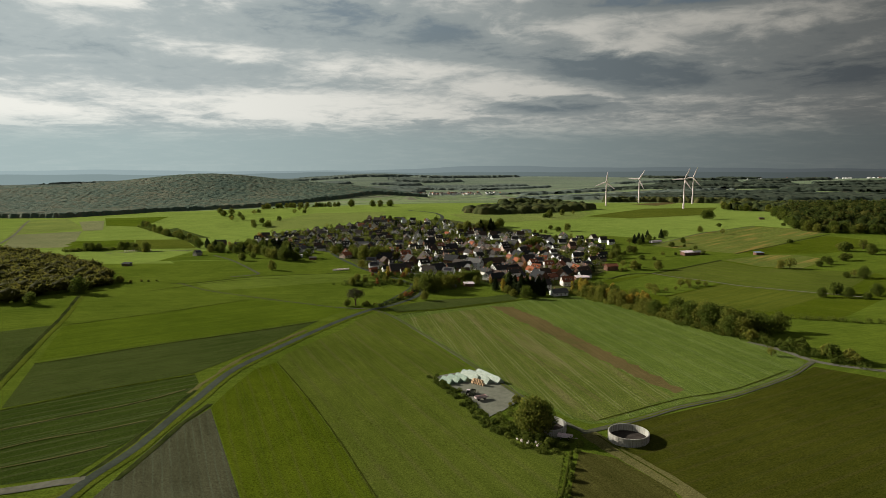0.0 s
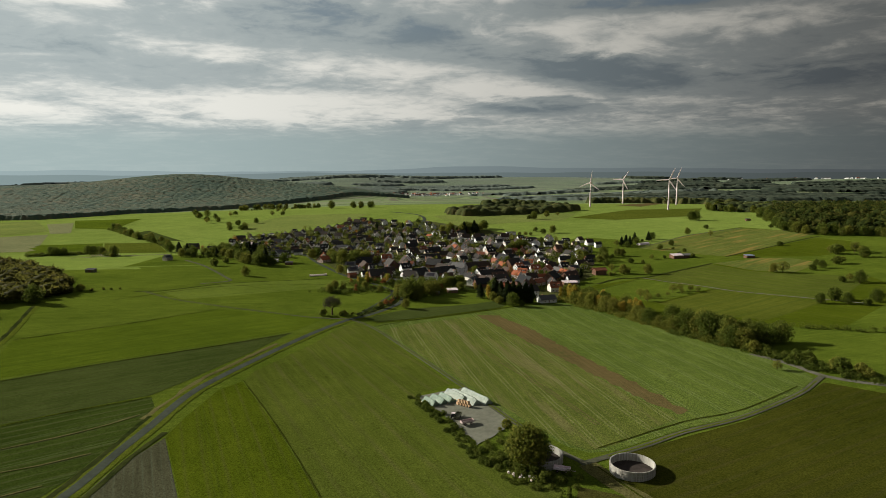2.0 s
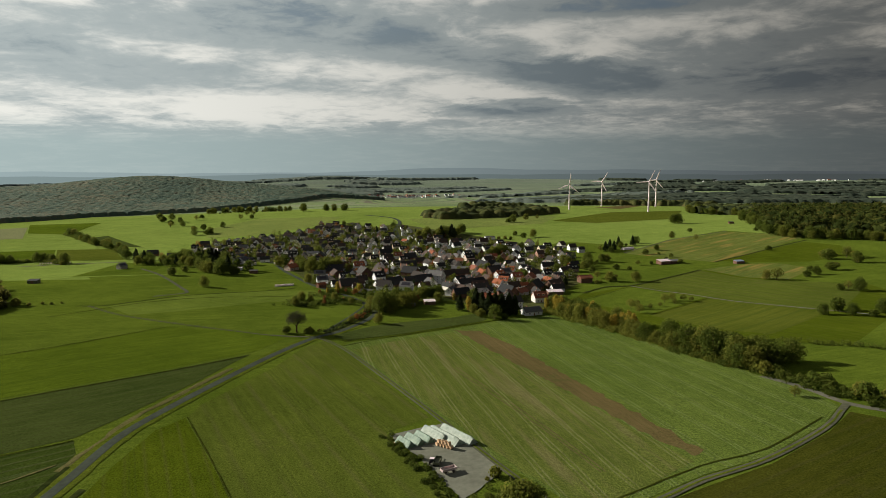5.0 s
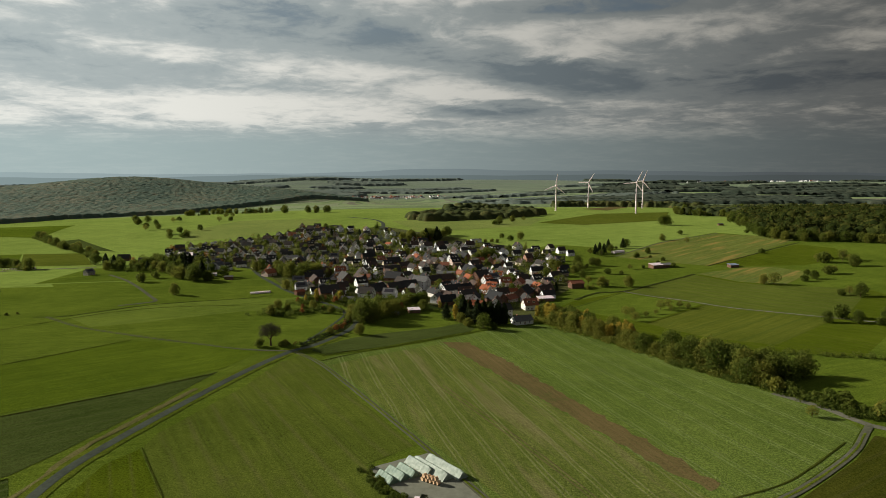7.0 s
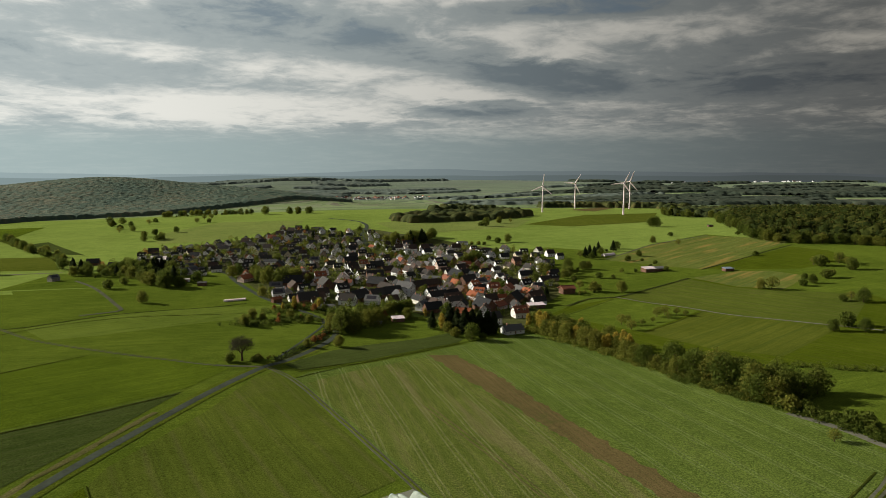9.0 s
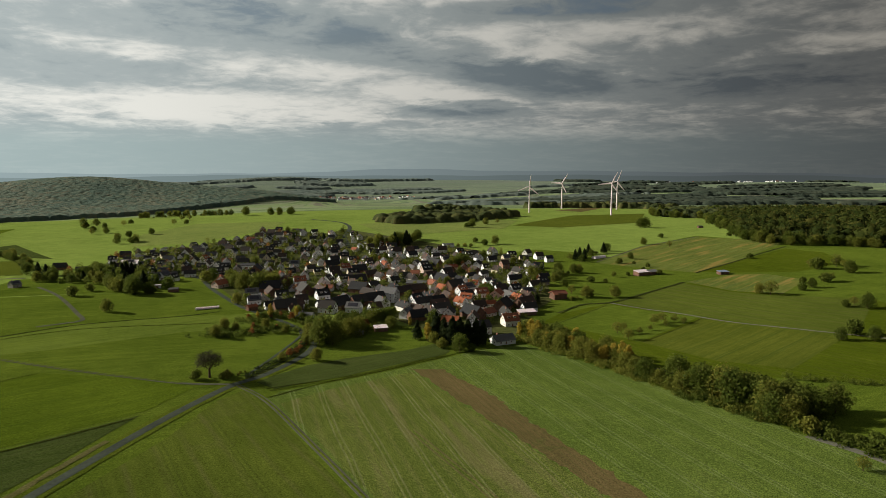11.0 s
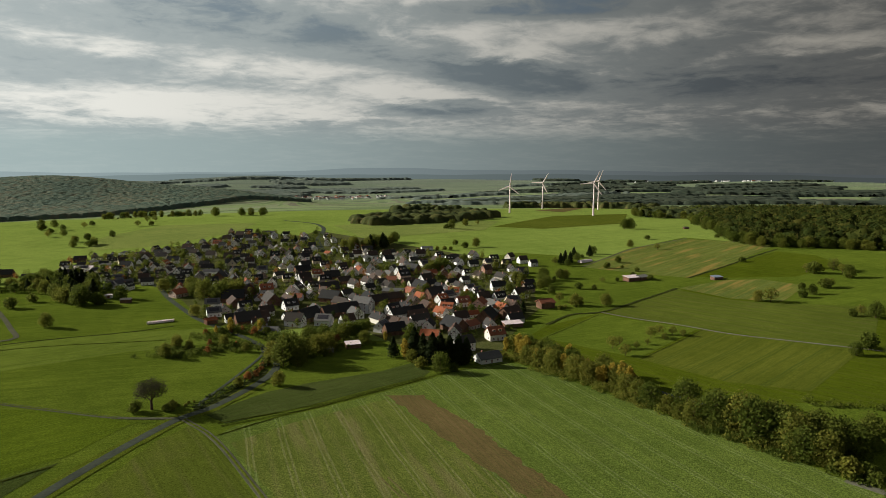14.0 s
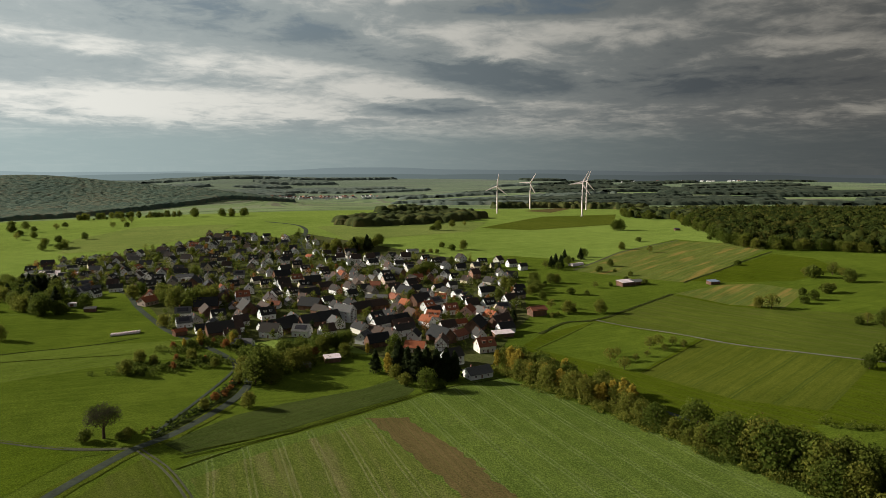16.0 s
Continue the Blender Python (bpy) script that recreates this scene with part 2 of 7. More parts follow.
STRIPED = field_mat("striped_winter_corn", (0.056, 0.094, 0.010), (0.100, 0.140, 0.020), 33, rows=0.35, row_gap=9, tram=0.5, tram_gap=20, patch=0.12, soil=(0.03, 0.06, 0.01), lines=(0.035, 0.06, 0.012), depth=0.70)


def ground_mat():
    """Meadow near by; beyond the turbines a patchwork of meadows, crops and soil, paled for haze."""
    m = Mat("grassland", 0.95, gloss=0.0)
    sep = m.n.new("ShaderNodeSeparateXYZ")
    m.l.new(m.pos, sep.inputs[0])
    mid, fine, big = m.noise(0.05, 5, 0.65), m.noise(0.6, 5, 0.8), m.noise(0.006, 4)
    drawn = m.noise(0.3, 4, 0.6, m.turned(14, 0.05, 1.0))
    f = m.math("ADD", m.math("MULTIPLY", mid, 0.7), m.math("MULTIPLY", fine, 0.9))
    f = m.math("ADD", f, m.math("ADD", m.math("MULTIPLY", big, 0.7), m.math("MULTIPLY", drawn, 0.5)))
    near = m.mix(m.step(f, 1.10, 1.76), (0.125, 0.178, 0.030), (0.225, 0.290, 0.062))
    near = m.mix(m.math("MULTIPLY", m.step(m.noise(0.02, 5, 0.7), 0.56, 0.75), 0.35), near, (0.085, 0.095, 0.02))
    v = m.n.new("ShaderNodeTexVoronoi")
    m.l.new(m.turned(24, 0.0022, 0.0052), v.inputs["Vector"])
    v.inputs["Scale"].default_value, v.inputs["Randomness"].default_value = 1.0, 0.8
    cell = m.n.new("ShaderNodeSeparateColor")
    m.l.new(v.outputs["Color"], cell.inputs[0])
    far = m.ramp(cell.outputs[0], [(0.0, (0.16, 0.215, 0.100)), (0.25, (0.21, 0.270, 0.125)), (0.45, (0.12, 0.150, 0.085)), (0.6, (0.235, 0.29, 0.14)), (0.78, (0.18, 0.17, 0.125)), (0.88, (0.24, 0.265, 0.16))], hard=True)
    far = m.mix(m.math("MULTIPLY", mid, 0.4), far, (0.08, 0.11, 0.04))
    # haze painted into the colour: fades to pale grey-green with distance
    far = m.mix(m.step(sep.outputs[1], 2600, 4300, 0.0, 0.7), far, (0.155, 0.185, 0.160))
    col = m.mix(m.step(sep.outputs[1], 1750, 1800), near, far)
    speck = m.step(m.noise(1.5, 3, 0.7), 0.34, 0.66, 0.78, 1.22)
    col = m.mix(1.0, col, speck, "MULTIPLY")
    m.bump(m.math("ADD", mid, fine), 0.9, 0.6)
    return m.done(col)


GROUND = ground_mat()


def plain_mat(name, low, high, scale=3.0, rough=0.85, metal=0.0, bump=0.2, dist=0.03, local=True):
    m = Mat(name, rough, metal, 0.0 if rough > 0.7 else 0.35)
    v = m.obj if local else m.pos
    a, b = m.noise(scale, 5, 0.6, v), m.noise(scale * 0.12, 3, 0.6, v)
    f = m.step(m.math("ADD", m.math("MULTIPLY", a, 0.5), m.math("MULTIPLY", b, 0.5)), 0.35, 0.65)
    m.bump(a, bump, dist)
    return m.done(m.mix(f, tuple(c * k for c, k in zip(low, (1.18, 0.95, 0.95))), tuple(c * k for c, k in zip(high, (1.46, 1.18, 1.2)))))


ASPHALT = plain_mat("worn_asphalt", (0.036, 0.052, 0.039), (0.050, 0.071, 0.053), 0.6, 0.75, bump=0.3, dist=0.02, local=False)
CONCRETE_ROAD = plain_mat("pale_concrete_track", (0.085, 0.102, 0.074), (0.120, 0.142, 0.106), 0.5, 0.85, bump=0.3, dist=0.03, local=False)
GRAVEL = plain_mat("gravel_track", (0.050, 0.064, 0.040), (0.078, 0.096, 0.062), 0.7, 0.95, bump=0.5, dist=0.06, local=False)
YARD = plain_mat("concrete_yard", (0.112, 0.140, 0.104), (0.142, 0.178, 0.134), 0.4, 0.85, bump=0.2, dist=0.03, local=False)
VERGE = field_mat("rough_verge_grass", (0.045, 0.080, 0.008), (0.095, 0.140, 0.018), 40, patch=0.3, soil=(0.17, 0.15, 0.08))
DRYVERGE = field_mat("dry_verge_grass", (0.075, 0.092, 0.028), (0.130, 0.145, 0.055), 40, patch=0.5, soil=(0.17, 0.14, 0.08))
DITCH = plain_mat("ditch_scrub", (0.014, 0.026, 0.007), (0.035, 0.05, 0.014), 0.5, 0.95, bump=0.8, dist=0.3, local=False)
VILLAGE = field_mat("garden_and_paving", (0.040, 0.066, 0.014), (0.085, 0.105, 0.040), 30, patch=0.85, soil=(0.125, 0.120, 0.108))


def wall_mat(name, stops):
    m = Mat(name, 0.9)
    c = m.ramp(m.rand, stops, hard=True)
    g = m.noise(1.6, 4, 0.6, m.obj)
    c = m.mix(m.step(g, 0.4, 0.8, 0.0, 0.18), c, (0.34, 0.31, 0.27))
    m.bump(m.noise(14, 3, 0.6, m.obj), 0.15, 0.02)
    return m.done(c)


PLASTER = wall_mat("house_plaster", [(0.0, (0.82, 0.81, 0.79)), (0.5, (0.72, 0.68, 0.59)), (0.6, (0.60, 0.52, 0.36)), (0.68, (0.42, 0.38, 0.33)), (0.74, (0.56, 0.42, 0.34)), (0.78, (0.78, 0.77, 0.75)), (0.93, (0.33, 0.25, 0.19))])
WHITE_PLASTER = wall_mat("white_plaster", [(0.0, (0.78, 0.77, 0.75)), (0.5, (0.74, 0.73, 0.70))])
BRICKWALL = wall_mat("brick_wall", [(0.0, (0.30, 0.16, 0.10)), (0.5, (0.38, 0.22, 0.13))])
PINKWALL = wall_mat("pink_plaster", [(0.0, (0.60, 0.40, 0.33)), (0.5, (0.58, 0.43, 0.35))])
TIMBERWALL = plain_mat("weathered_board_wall", (0.07, 0.05, 0.035), (0.15, 0.11, 0.075), 2.5, 0.9)


def roof_mat(name, stops):
    m = Mat(name, 0.8, gloss=0.12)
    c = m.ramp(m.rand, stops)
    g = m.noise(0.9, 5, 0.65, m.obj)
    c = m.mix(m.step(g, 0.35, 0.75, 0.0, 0.3), c, (0.06, 0.056, 0.045))
    c = m.mix(m.step(m.noise(9, 2, 0.5, m.obj), 0.4, 0.7, 0.0, 0.35), c, (0.03, 0.028, 0.026))
    w = m.n.new("ShaderNodeTexWave")
    m.l.new(m.obj, w.inputs["Vector"])
    w.bands_direction = "Z"
    w.inputs["Scale"].default_value = 0.9
    m.bump(w.outputs["Fac"], 0.5, 0.05)
    return m.done(c)


ROOF_DARK = roof_mat("anthracite_tiles", [(0.0, (0.018, 0.020, 0.022)), (0.5, (0.032, 0.032, 0.032)), (1.0, (0.062, 0.056, 0.049))])
ROOF_BROWN = roof_mat("brown_tiles", [(0.0, (0.038, 0.031, 0.026)), (0.5, (0.058, 0.042, 0.033)), (1.0, (0.090, 0.054, 0.040))])
ROOF_RED = roof_mat("red_clay_tiles", [(0.0, (0.30, 0.085, 0.035)), (0.5, (0.40, 0.12, 0.05)), (1.0, (0.26, 0.10, 0.06))])
ROOF_GREY = roof_mat("grey_fibre_cement", [(0.0, (0.085, 0.085, 0.088)), (0.5, (0.12, 0.118, 0.115)), (1.0, (0.17, 0.165, 0.155))])
GLASS = plain_mat("dark_window_glass", (0.02, 0.024, 0.03), (0.04, 0.045, 0.05), 2.0, 0.12, bump=0.0)
WOOD_DOOR = plain_mat("brown_wood_door", (0.09, 0.05, 0.03), (0.16, 0.10, 0.06), 4.0, 0.6)
FRAME = plain_mat("white_window_frame", (0.68, 0.68, 0.67), (0.78, 0.78, 0.77), 4.0, 0.5, bump=0.0)
BEAM = plain_mat("dark_timber_beam", (0.05, 0.032, 0.022), (0.09, 0.06, 0.04), 4.0, 0.8)
CHIMNEY = plain_mat("chimney_brick", (0.20, 0.12, 0.09), (0.30, 0.19, 0.14), 5.0, 0.9)
TURBINE = plain_mat("white_turbine_paint", (0.74, 0.75, 0.75), (0.82, 0.82, 0.82), 0.2, 0.45, bump=0.0)
BARK = plain_mat("tree_bark", (0.045, 0.036, 0.026), (0.095, 0.075, 0.055), 3.0, 0.95, bump=0.6, dist=0.05)


def leaf_mat(name, stops):
    m = Mat(name, 0.8, gloss=0.05)
    c = m.ramp(m.island, stops)
    c2 = m.mix(0.4, c, m.ramp(m.rand, stops))
    out = m.mix(m.step(m.noise(0.8, 2, 0.5), 0.3, 0.7, 0.0, 0.25), c2, (0.045, 0.055, 0.012))
    t = m.n.new("ShaderNodeBsdfTranslucent")
    m.l.new(out, t.inputs[0])
    k = m.n.new("ShaderNodeMixShader")
    k.inputs[0].default_value = 0.55
    m.l.new(m.b.outputs[0], k.inputs[1])
    m.l.new(t.outputs[0], k.inputs[2])
    m.l.new(k.outputs[0], m.n["Material Output"].inputs[0])
    return m.done(out)


LEAF_GREEN = leaf_mat("green_leaves", [(0.0, (0.055, 0.085, 0.013)), (0.5, (0.105, 0.135, 0.020)), (1.0, (0.160, 0.175, 0.030))])
LEAF_OLIVE = leaf_mat("olive_autumn_leaves", [(0.0, (0.105, 0.130, 0.020)), (0.5, (0.175, 0.185, 0.030)), (1.0, (0.260, 0.240, 0.042))])
LEAF_GOLD = leaf_mat("golden_autumn_leaves", [(0.0, (0.24, 0.20, 0.030)), (0.5, (0.37, 0.28, 0.040)), (1.0, (0.47, 0.34, 0.055))])
LEAF_RUST = leaf_mat("rusty_autumn_leaves", [(0.0, (0.16, 0.085, 0.028)), (0.5, (0.26, 0.115, 0.036)), (1.0, (0.34, 0.135, 0.04))])
NEEDLES = leaf_mat("dark_conifer_needles", [(0.0, (0.016, 0.026, 0.010)), (0.5, (0.030, 0.044, 0.015)), (1.0, (0.050, 0.062, 0.020))])
TWIG = leaf_mat("bare_twigs", [(0.0, (0.046, 0.044, 0.028)), (0.5, (0.066, 0.060, 0.036)), (1.0, (0.09, 0.08, 0.045))])
WOODS_GREEN = leaf_mat("green_woodland", [(0.0, (0.020, 0.034, 0.008)), (0.4, (0.050, 0.068, 0.013)), (0.75, (0.095, 0.104, 0.020)), (1.0, (0.155, 0.130, 0.028))])
SLOPE = field_mat("brownish_green_tilled_slope", (0.028, 0.043, 0.005), (0.054, 0.070, 0.010), 26, rows=0.25, row_gap=8, tram=0.2, tram_gap=24, patch=0.35, soil=(0.085, 0.065, 0.03), depth=0.72, lines=(0.045, 0.060, 0.012))
FURROW = field_mat("brown_furrowed_field", (0.034, 0.044, 0.010), (0.066, 0.076, 0.020), 112, rows=0.45, row_gap=6, patch=0.2, soil=(0.04, 0.05, 0.01), depth=0.8)
EDGE = field_mat("dark_rank_grass", (0.024, 0.042, 0.006), (0.055, 0.078, 0.012), 60, patch=0.2)
# ---- the land ----
SWELLS = [(-450, 150, 240, -3.7), (-450, 375, 240, -1.4), (-450, 600, 240, 3.2), (-450, 825, 240, -7.3), (-450, 1050, 240, -11.2), (-225, 150, 240, -3.9),
        (-225, 375, 240, 5.7), (-225, 600, 240, 9.4), (-225, 825, 240, 1.3), (-225, 1050, 240, -0.6), (0, 150, 240, -7.2), (0, 375, 240, 1.8),
        (0, 600, 240, -8.2), (0, 825, 240, -2.5), (0, 1050, 240, -1.2), (225, 150, 240, 1.2), (225, 375, 240, 5.8), (225, 600, 240, -11.8),
        (225, 825, 240, 1.0), (225, 1050, 240, -0.5), (450, 150, 240, 3.1), (450, 375, 240, 6.0), (450, 600, 240, -4.1), (450, 825, 240, 1.6),
        (450, 1050, 240, -2.5), (-900, 1350, 480, 4.8), (-900, 1800, 480, -22.0), (-450, 1350, 480, 17.1), (-450, 1800, 480, -6.6), (0, 1350, 480, 5.9),
        (0, 1800, 480, 13.4), (450, 1350, 480, -9.6), (450, 1800, 480, 5.9), (900, 1350, 480, 3.8), (900, 1800, 480, 6.1), (0, 2600, 700, -13.7),
        (0, 3500, 700, -33.5), (800, 800, 400, 25.7), (-800, 600, 400, -7.1)]
HILLS = [(-2300, 2600, 25, 280, 300), (-1550, 2600, 25, 280, 300), (-1250, 2600, 19.5, 190, 300), (-1030, 2600, 39.5, 190, 300), (-850, 2600, 42.2, 190, 300), (-680, 2600, 17.7, 190, 300), (-500, 2600, 26.9, 190, 300), (-300, 2600, 25.6, 190, 300),
        (330, 4350, 46, 620, 240), (-500, 4300, 36, 300, 220), (-1500, 4700, 30, 900, 400), (1500, 4200, 30, 700, 260), (2300, 3700, 26, 700, 240), (3200, 3300, 26, 700, 500), (-3500, 2200, 30, 800, 800), (700, 3050, 16, 420, 160), (1250, 2750, 18, 380, 170)]


def heights(x, y):
    """Height of the land at arrays x, y: broad swells (centre, width, height) and hills (centre, height, widths)."""
    z = np.full(np.shape(x), 8.0)
    for cx, cy, s, a in SWELLS:
        z = z + a * np.exp(-((x - cx) ** 2 + (y - cy) ** 2) / (2 * s * s))
    for cx, cy, a, sx, sy in HILLS:
        z = z + a * np.exp(-((x - cx) / sx) ** 2 / 2 - ((y - cy) / sy) ** 2 / 2)
    return z


def ground_z(x, y):
    return float(heights(np.array([float(x)]), np.array([float(y)]))[0])


def mesh_object(name, verts, faces, mats, smooth=False, parent=None, slots=None):
    me = bpy.data.meshes.new(name)
    me.from_pydata([tuple(v) for v in verts], [], [tuple(f) for f in faces])
    for k in (mats if isinstance(mats, (list, tuple)) else [mats]):
        me.materials.append(k)
    if slots is not None:
        me.polygons.foreach_set("material_index", np.array(slots, dtype=np.int32))
    if smooth:
        me.polygons.foreach_set("use_smooth", np.ones(len(me.polygons), dtype=bool))
    me.update()
    ob = new(name, me)
    ob.parent = parent
    return ob


def axis(lo, dense_lo, dense_hi, hi, step):
    a = list(np.arange(dense_lo, dense_hi + 0.1, step))
    s, v = step, dense_hi
    while v < hi:
        s *= 1.07
        v = min(v + s, hi)
        a.append(v)
    s, v = step, dense_lo
    while v > lo:
        s *= 1.07
        v = max(v - s, lo)
        a.insert(0, v)
    return np.array(a)


def build_ground():
    gx, gy = axis(-4900, -900, 900, 4900, 15), axis(-1500, -60, 1800, 4850, 15)
    X, Y = np.meshgrid(gx, gy)
    Z = heights(X, Y)
    V = np.stack([X.ravel(), Y.ravel(), Z.ravel()], 1)
    nx, ny = len(gx), len(gy)
    i = (np.arange(ny - 1)[:, None] * nx + np.arange(nx - 1)[None]).ravel()
    F = np.stack([i, i + 1, i + nx + 1, i + nx], 1)
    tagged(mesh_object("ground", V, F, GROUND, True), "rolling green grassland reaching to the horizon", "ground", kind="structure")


build_ground()


def ragged(outline, rag, seed):
    """The outline in short steps, each end moved a little."""
    rnd = random.Random(seed)
    out = []
    for (ax, ay), (bx, by) in zip(outline, outline[1:] + outline[:1]):
        n = max(1, int(math.hypot(bx - ax, by - ay) / 3.0))
        out += [(ax + (bx - ax) * i / n + rnd.gauss(0, rag), ay + (by - ay) * i / n + rnd.gauss(0, rag)) for i in range(n)]
    return out


def drape(name, outline, material, label, lift=0.12, step=18.0, category="field", rag=0.0):
    """A patch of land with its own growth, lying on the ground."""
    if rag:
        outline = ragged(outline, rag, len(label))
    bm = bmesh.new()
    bm.faces.new([bm.verts.new((x, y, 0)) for x, y in outline])
    bmesh.ops.triangulate(bm, faces=bm.faces[:])
    for k in (0, 1):
        lo, hi = min(p[k] for p in outline), max(p[k] for p in outline)
        s = max(step, (hi - lo) / 80)
        c = math.ceil(lo / s) * s
        while c < hi:
            at, normal = [0, 0, 0], [0, 0, 0]
            at[k], normal[k] = c, 1
            bmesh.ops.bisect_plane(bm, geom=bm.verts[:] + bm.edges[:] + bm.faces[:], plane_co=at, plane_no=normal, dist=0.001)
            c += s
    bmesh.ops.triangulate(bm, faces=bm.faces[:])
    for f in bm.faces:
        if f.normal.z < 0:
            f.normal_flip()
    for v in bm.verts:
        v.co.z = ground_z(v.co.x, v.co.y) + lift
    me = bpy.data.meshes.new(name)
    bm.to_mesh(me)
    bm.free()
    me.materials.append(material)
    me.polygons.foreach_set("use_smooth", np.ones(len(me.polygons), dtype=bool))
    return tagged(new(name, me), label, category, kind="structure")


def smooth_line(points, step=6.0):
    """A curve through the points, in even steps."""
    P = [Vector((*p, 0)) for p in points]
    P = [P[0] * 2 - P[1]] + P + [P[-1] * 2 - P[-2]]
    out = []
    for a, b, c, d in zip(P, P[1:], P[2:], P[3:]):
        n = max(2, int((c - b).length / step))
        for i in range(n):
            t = i / n
            out.append(0.5 * (2 * b + (c - a) * t + (2 * a - 5 * b + 4 * c - d) * t * t + (3 * b - a - 3 * c + d) * t ** 3))
    out.append(P[-2])
    return out


def ribbon(name, points, width, material, label, lift=0.3, rough=0.0, seed=0, category="road"):
    """A road, track or strip of growth along a line, cambered, with its edge turned down into the ground."""
    rnd = random.Random(seed)
    line = smooth_line(points)
    V, F = [], []
    for i, p in enumerate(line):
        d = (line[min(i + 1, len(line) - 1)] - line[max(i - 1, 0)]).normalized()
        side = Vector((d.y, -d.x, 0))
        for o, dz in ((-0.5, -0.06), (-0.47, 0.0), (0, 0.04), (0.47, 0.0), (0.5, -0.06)):
            q = p + side * (o * width + (rnd.uniform(-rough, rough) if o else 0))
            V.append((q.x, q.y, ground_z(q.x, q.y) + lift + dz))
    for i in range(len(line) - 1):
        for k in range(4):
            a = i * 5 + k
            F.append((a, a + 1, a + 6, a + 5))
    ob = mesh_object(name, V, F, material)
    return tagged(ob, label, category, kind="structure")


# fields
drape("field", [(-760, 70), (760, 70), (760, 560), (420, 600), (150, 580), (-40, 640), (-200, 700), (-760, 760)], MEADOW, "wide green meadowland between the fields", 0.08)
drape("field", [(171.7, 668.7), (265.0, 844.2), (378.0, 947.3), (494.1, 1023.7), (550.1, 905.6), (629.3, 824.5), (619.8, 731.9), (401.4, 544.0), (410.0, 605.5), (362.5, 646.4), (316.6, 726.9), (219.2, 666.2)], MEADOW, "green pasture slope beside the village", 0.11)
drape("field", [(223.8, 457.7), (295.0, 419.5), (317.4, 385.6), (241.6, 290.2), (223.5, 314.6), (204.9, 345.8), (202.2, 383.4)], MEADOW, "sunlit pasture behind a field hedge", 0.13)
drape("field", [(134.3, 602.4), (165.8, 639.4), (217.3, 666.8), (320.8, 725.1), (366.0, 644.8), (413.7, 609.2), (401.4, 544.0), (255.9, 419.3), (199.0, 416.4), (180.5, 437.6), (170.2, 463.5), (155.9, 496.9)], YOUNG, "dark green pasture beyond the tree belt", 0.12)
drape("field", [(-311.4, 730.3), (-189.2, 741.2), (-131.1, 726.8), (-77.0, 654.6), (-35.2, 599.8), (-31.3, 560.0), (-47.2, 503.0), (-54.4, 488.1), (-116.0, 477.4), (-152.2, 455.3)], MEADOW, "broad green meadow beside the road", 0.12)
drape("field", [(-36.3, 463.9), (-30.0, 474.8), (1.7, 490.1), (25.2, 504.3), (64.7, 531.5), (84.9, 546.0), (110.9, 557.2), (117.6, 551.7), (135.6, 516.3), (150.8, 481.1), (162.4, 451.0), (171.8, 425.5), (181.1, 406.4), (190.9, 374.5), (198.7, 360.5), (196.9, 339.2), (177.5, 320.7), (139.0, 296.2), (107.8, 284.4), (74.7, 267.3), (63.4, 265.8), (56.1, 272.2), (38.6, 302.3), (29.4, 322.0), (20.4, 343.5), (-8.9, 407.2)], BEET, "dense blue-green beet field with fine tram lines", 0.18)
drape("field", [(-28.4, 457.4), (-6.1, 475.9), (37.6, 502.1), (71.8, 407.6), (92.3, 345.3), (109.5, 295.2), (76.0, 272.2), (63.9, 268.0), (57.6, 273.3), (44.6, 295.9), (30.0, 329.1), (5.4, 381.7)], BEET_THIN, "thin pale green beet field with wheel tracks", 0.25, rag=0.4)
drape("field", [(37.9, 506.6), (54.6, 505.3), (72.5, 460.5), (86.6, 408.6), (104.2, 349.3), (117.6, 303.0), (112.3, 299.4), (103.7, 316.4), (93.8, 344.2), (73.3, 404.7), (53.1, 462.3)], SOIL, "bare brown strip of soil in a beet field", 0.28, rag=0.8)
drape("field", [(-47.6, 478.8), (-43.5, 474.8), (-27.7, 442.9), (-8.7, 397.8), (13.1, 348.5), (-5.9, 333.7), (4.4, 311.2), (18.9, 274.2), (28.3, 256.2), (48.0, 242.1), (38.4, 206.6), (29.8, 181.7), (-11.2, 183.3), (-22.8, 209.1), (-43.2, 254.5), (-65.7, 301.0), (-94.0, 355.6), (-92.8, 368.0), (-69.7, 421.1), (-58.8, 461.8)], OLIVE, "olive green field of low stubble growth", 0.18)
drape("field", [(-94.8, 353.7), (-65.2, 298.8), (-43.5, 253.5), (-23.5, 209.1), (-11.6, 183.3), (-58.1, 184.8), (-70.0, 210.4), (-108.5, 289.4), (-107.5, 308.9), (-103.3, 341.1)], YOUNG, "green field of young winter corn", 0.18)
drape("field", [(-108.5, 288.2), (-70.7, 210.5), (-58.7, 184.9), (-121.3, 186.0), (-121.9, 211.4), (-117.5, 259.8)], STUBBLE, "grey-brown stubble field with mud tracks", 0.18)
drape("field", [(-204.7, 285.6), (-168.4, 311.5), (-132.5, 332.6), (-126.2, 321.3), (-125.2, 306.0), (-129.7, 256.8), (-137.6, 227.0), (-160.1, 220.0)], DARKROWS, "dark green row crop with pale wheel tracks", 0.18)
drape("field", [(-205.8, 288.2), (-228.2, 349.3), (-185.6, 378.1), (-125.3, 417.2), (-87.9, 446.9), (-103.0, 402.7), (-123.4, 354.9), (-133.5, 335.2), (-169.1, 313.0)], DARKSOIL, "dark tilled field thinly grown over", 0.18)
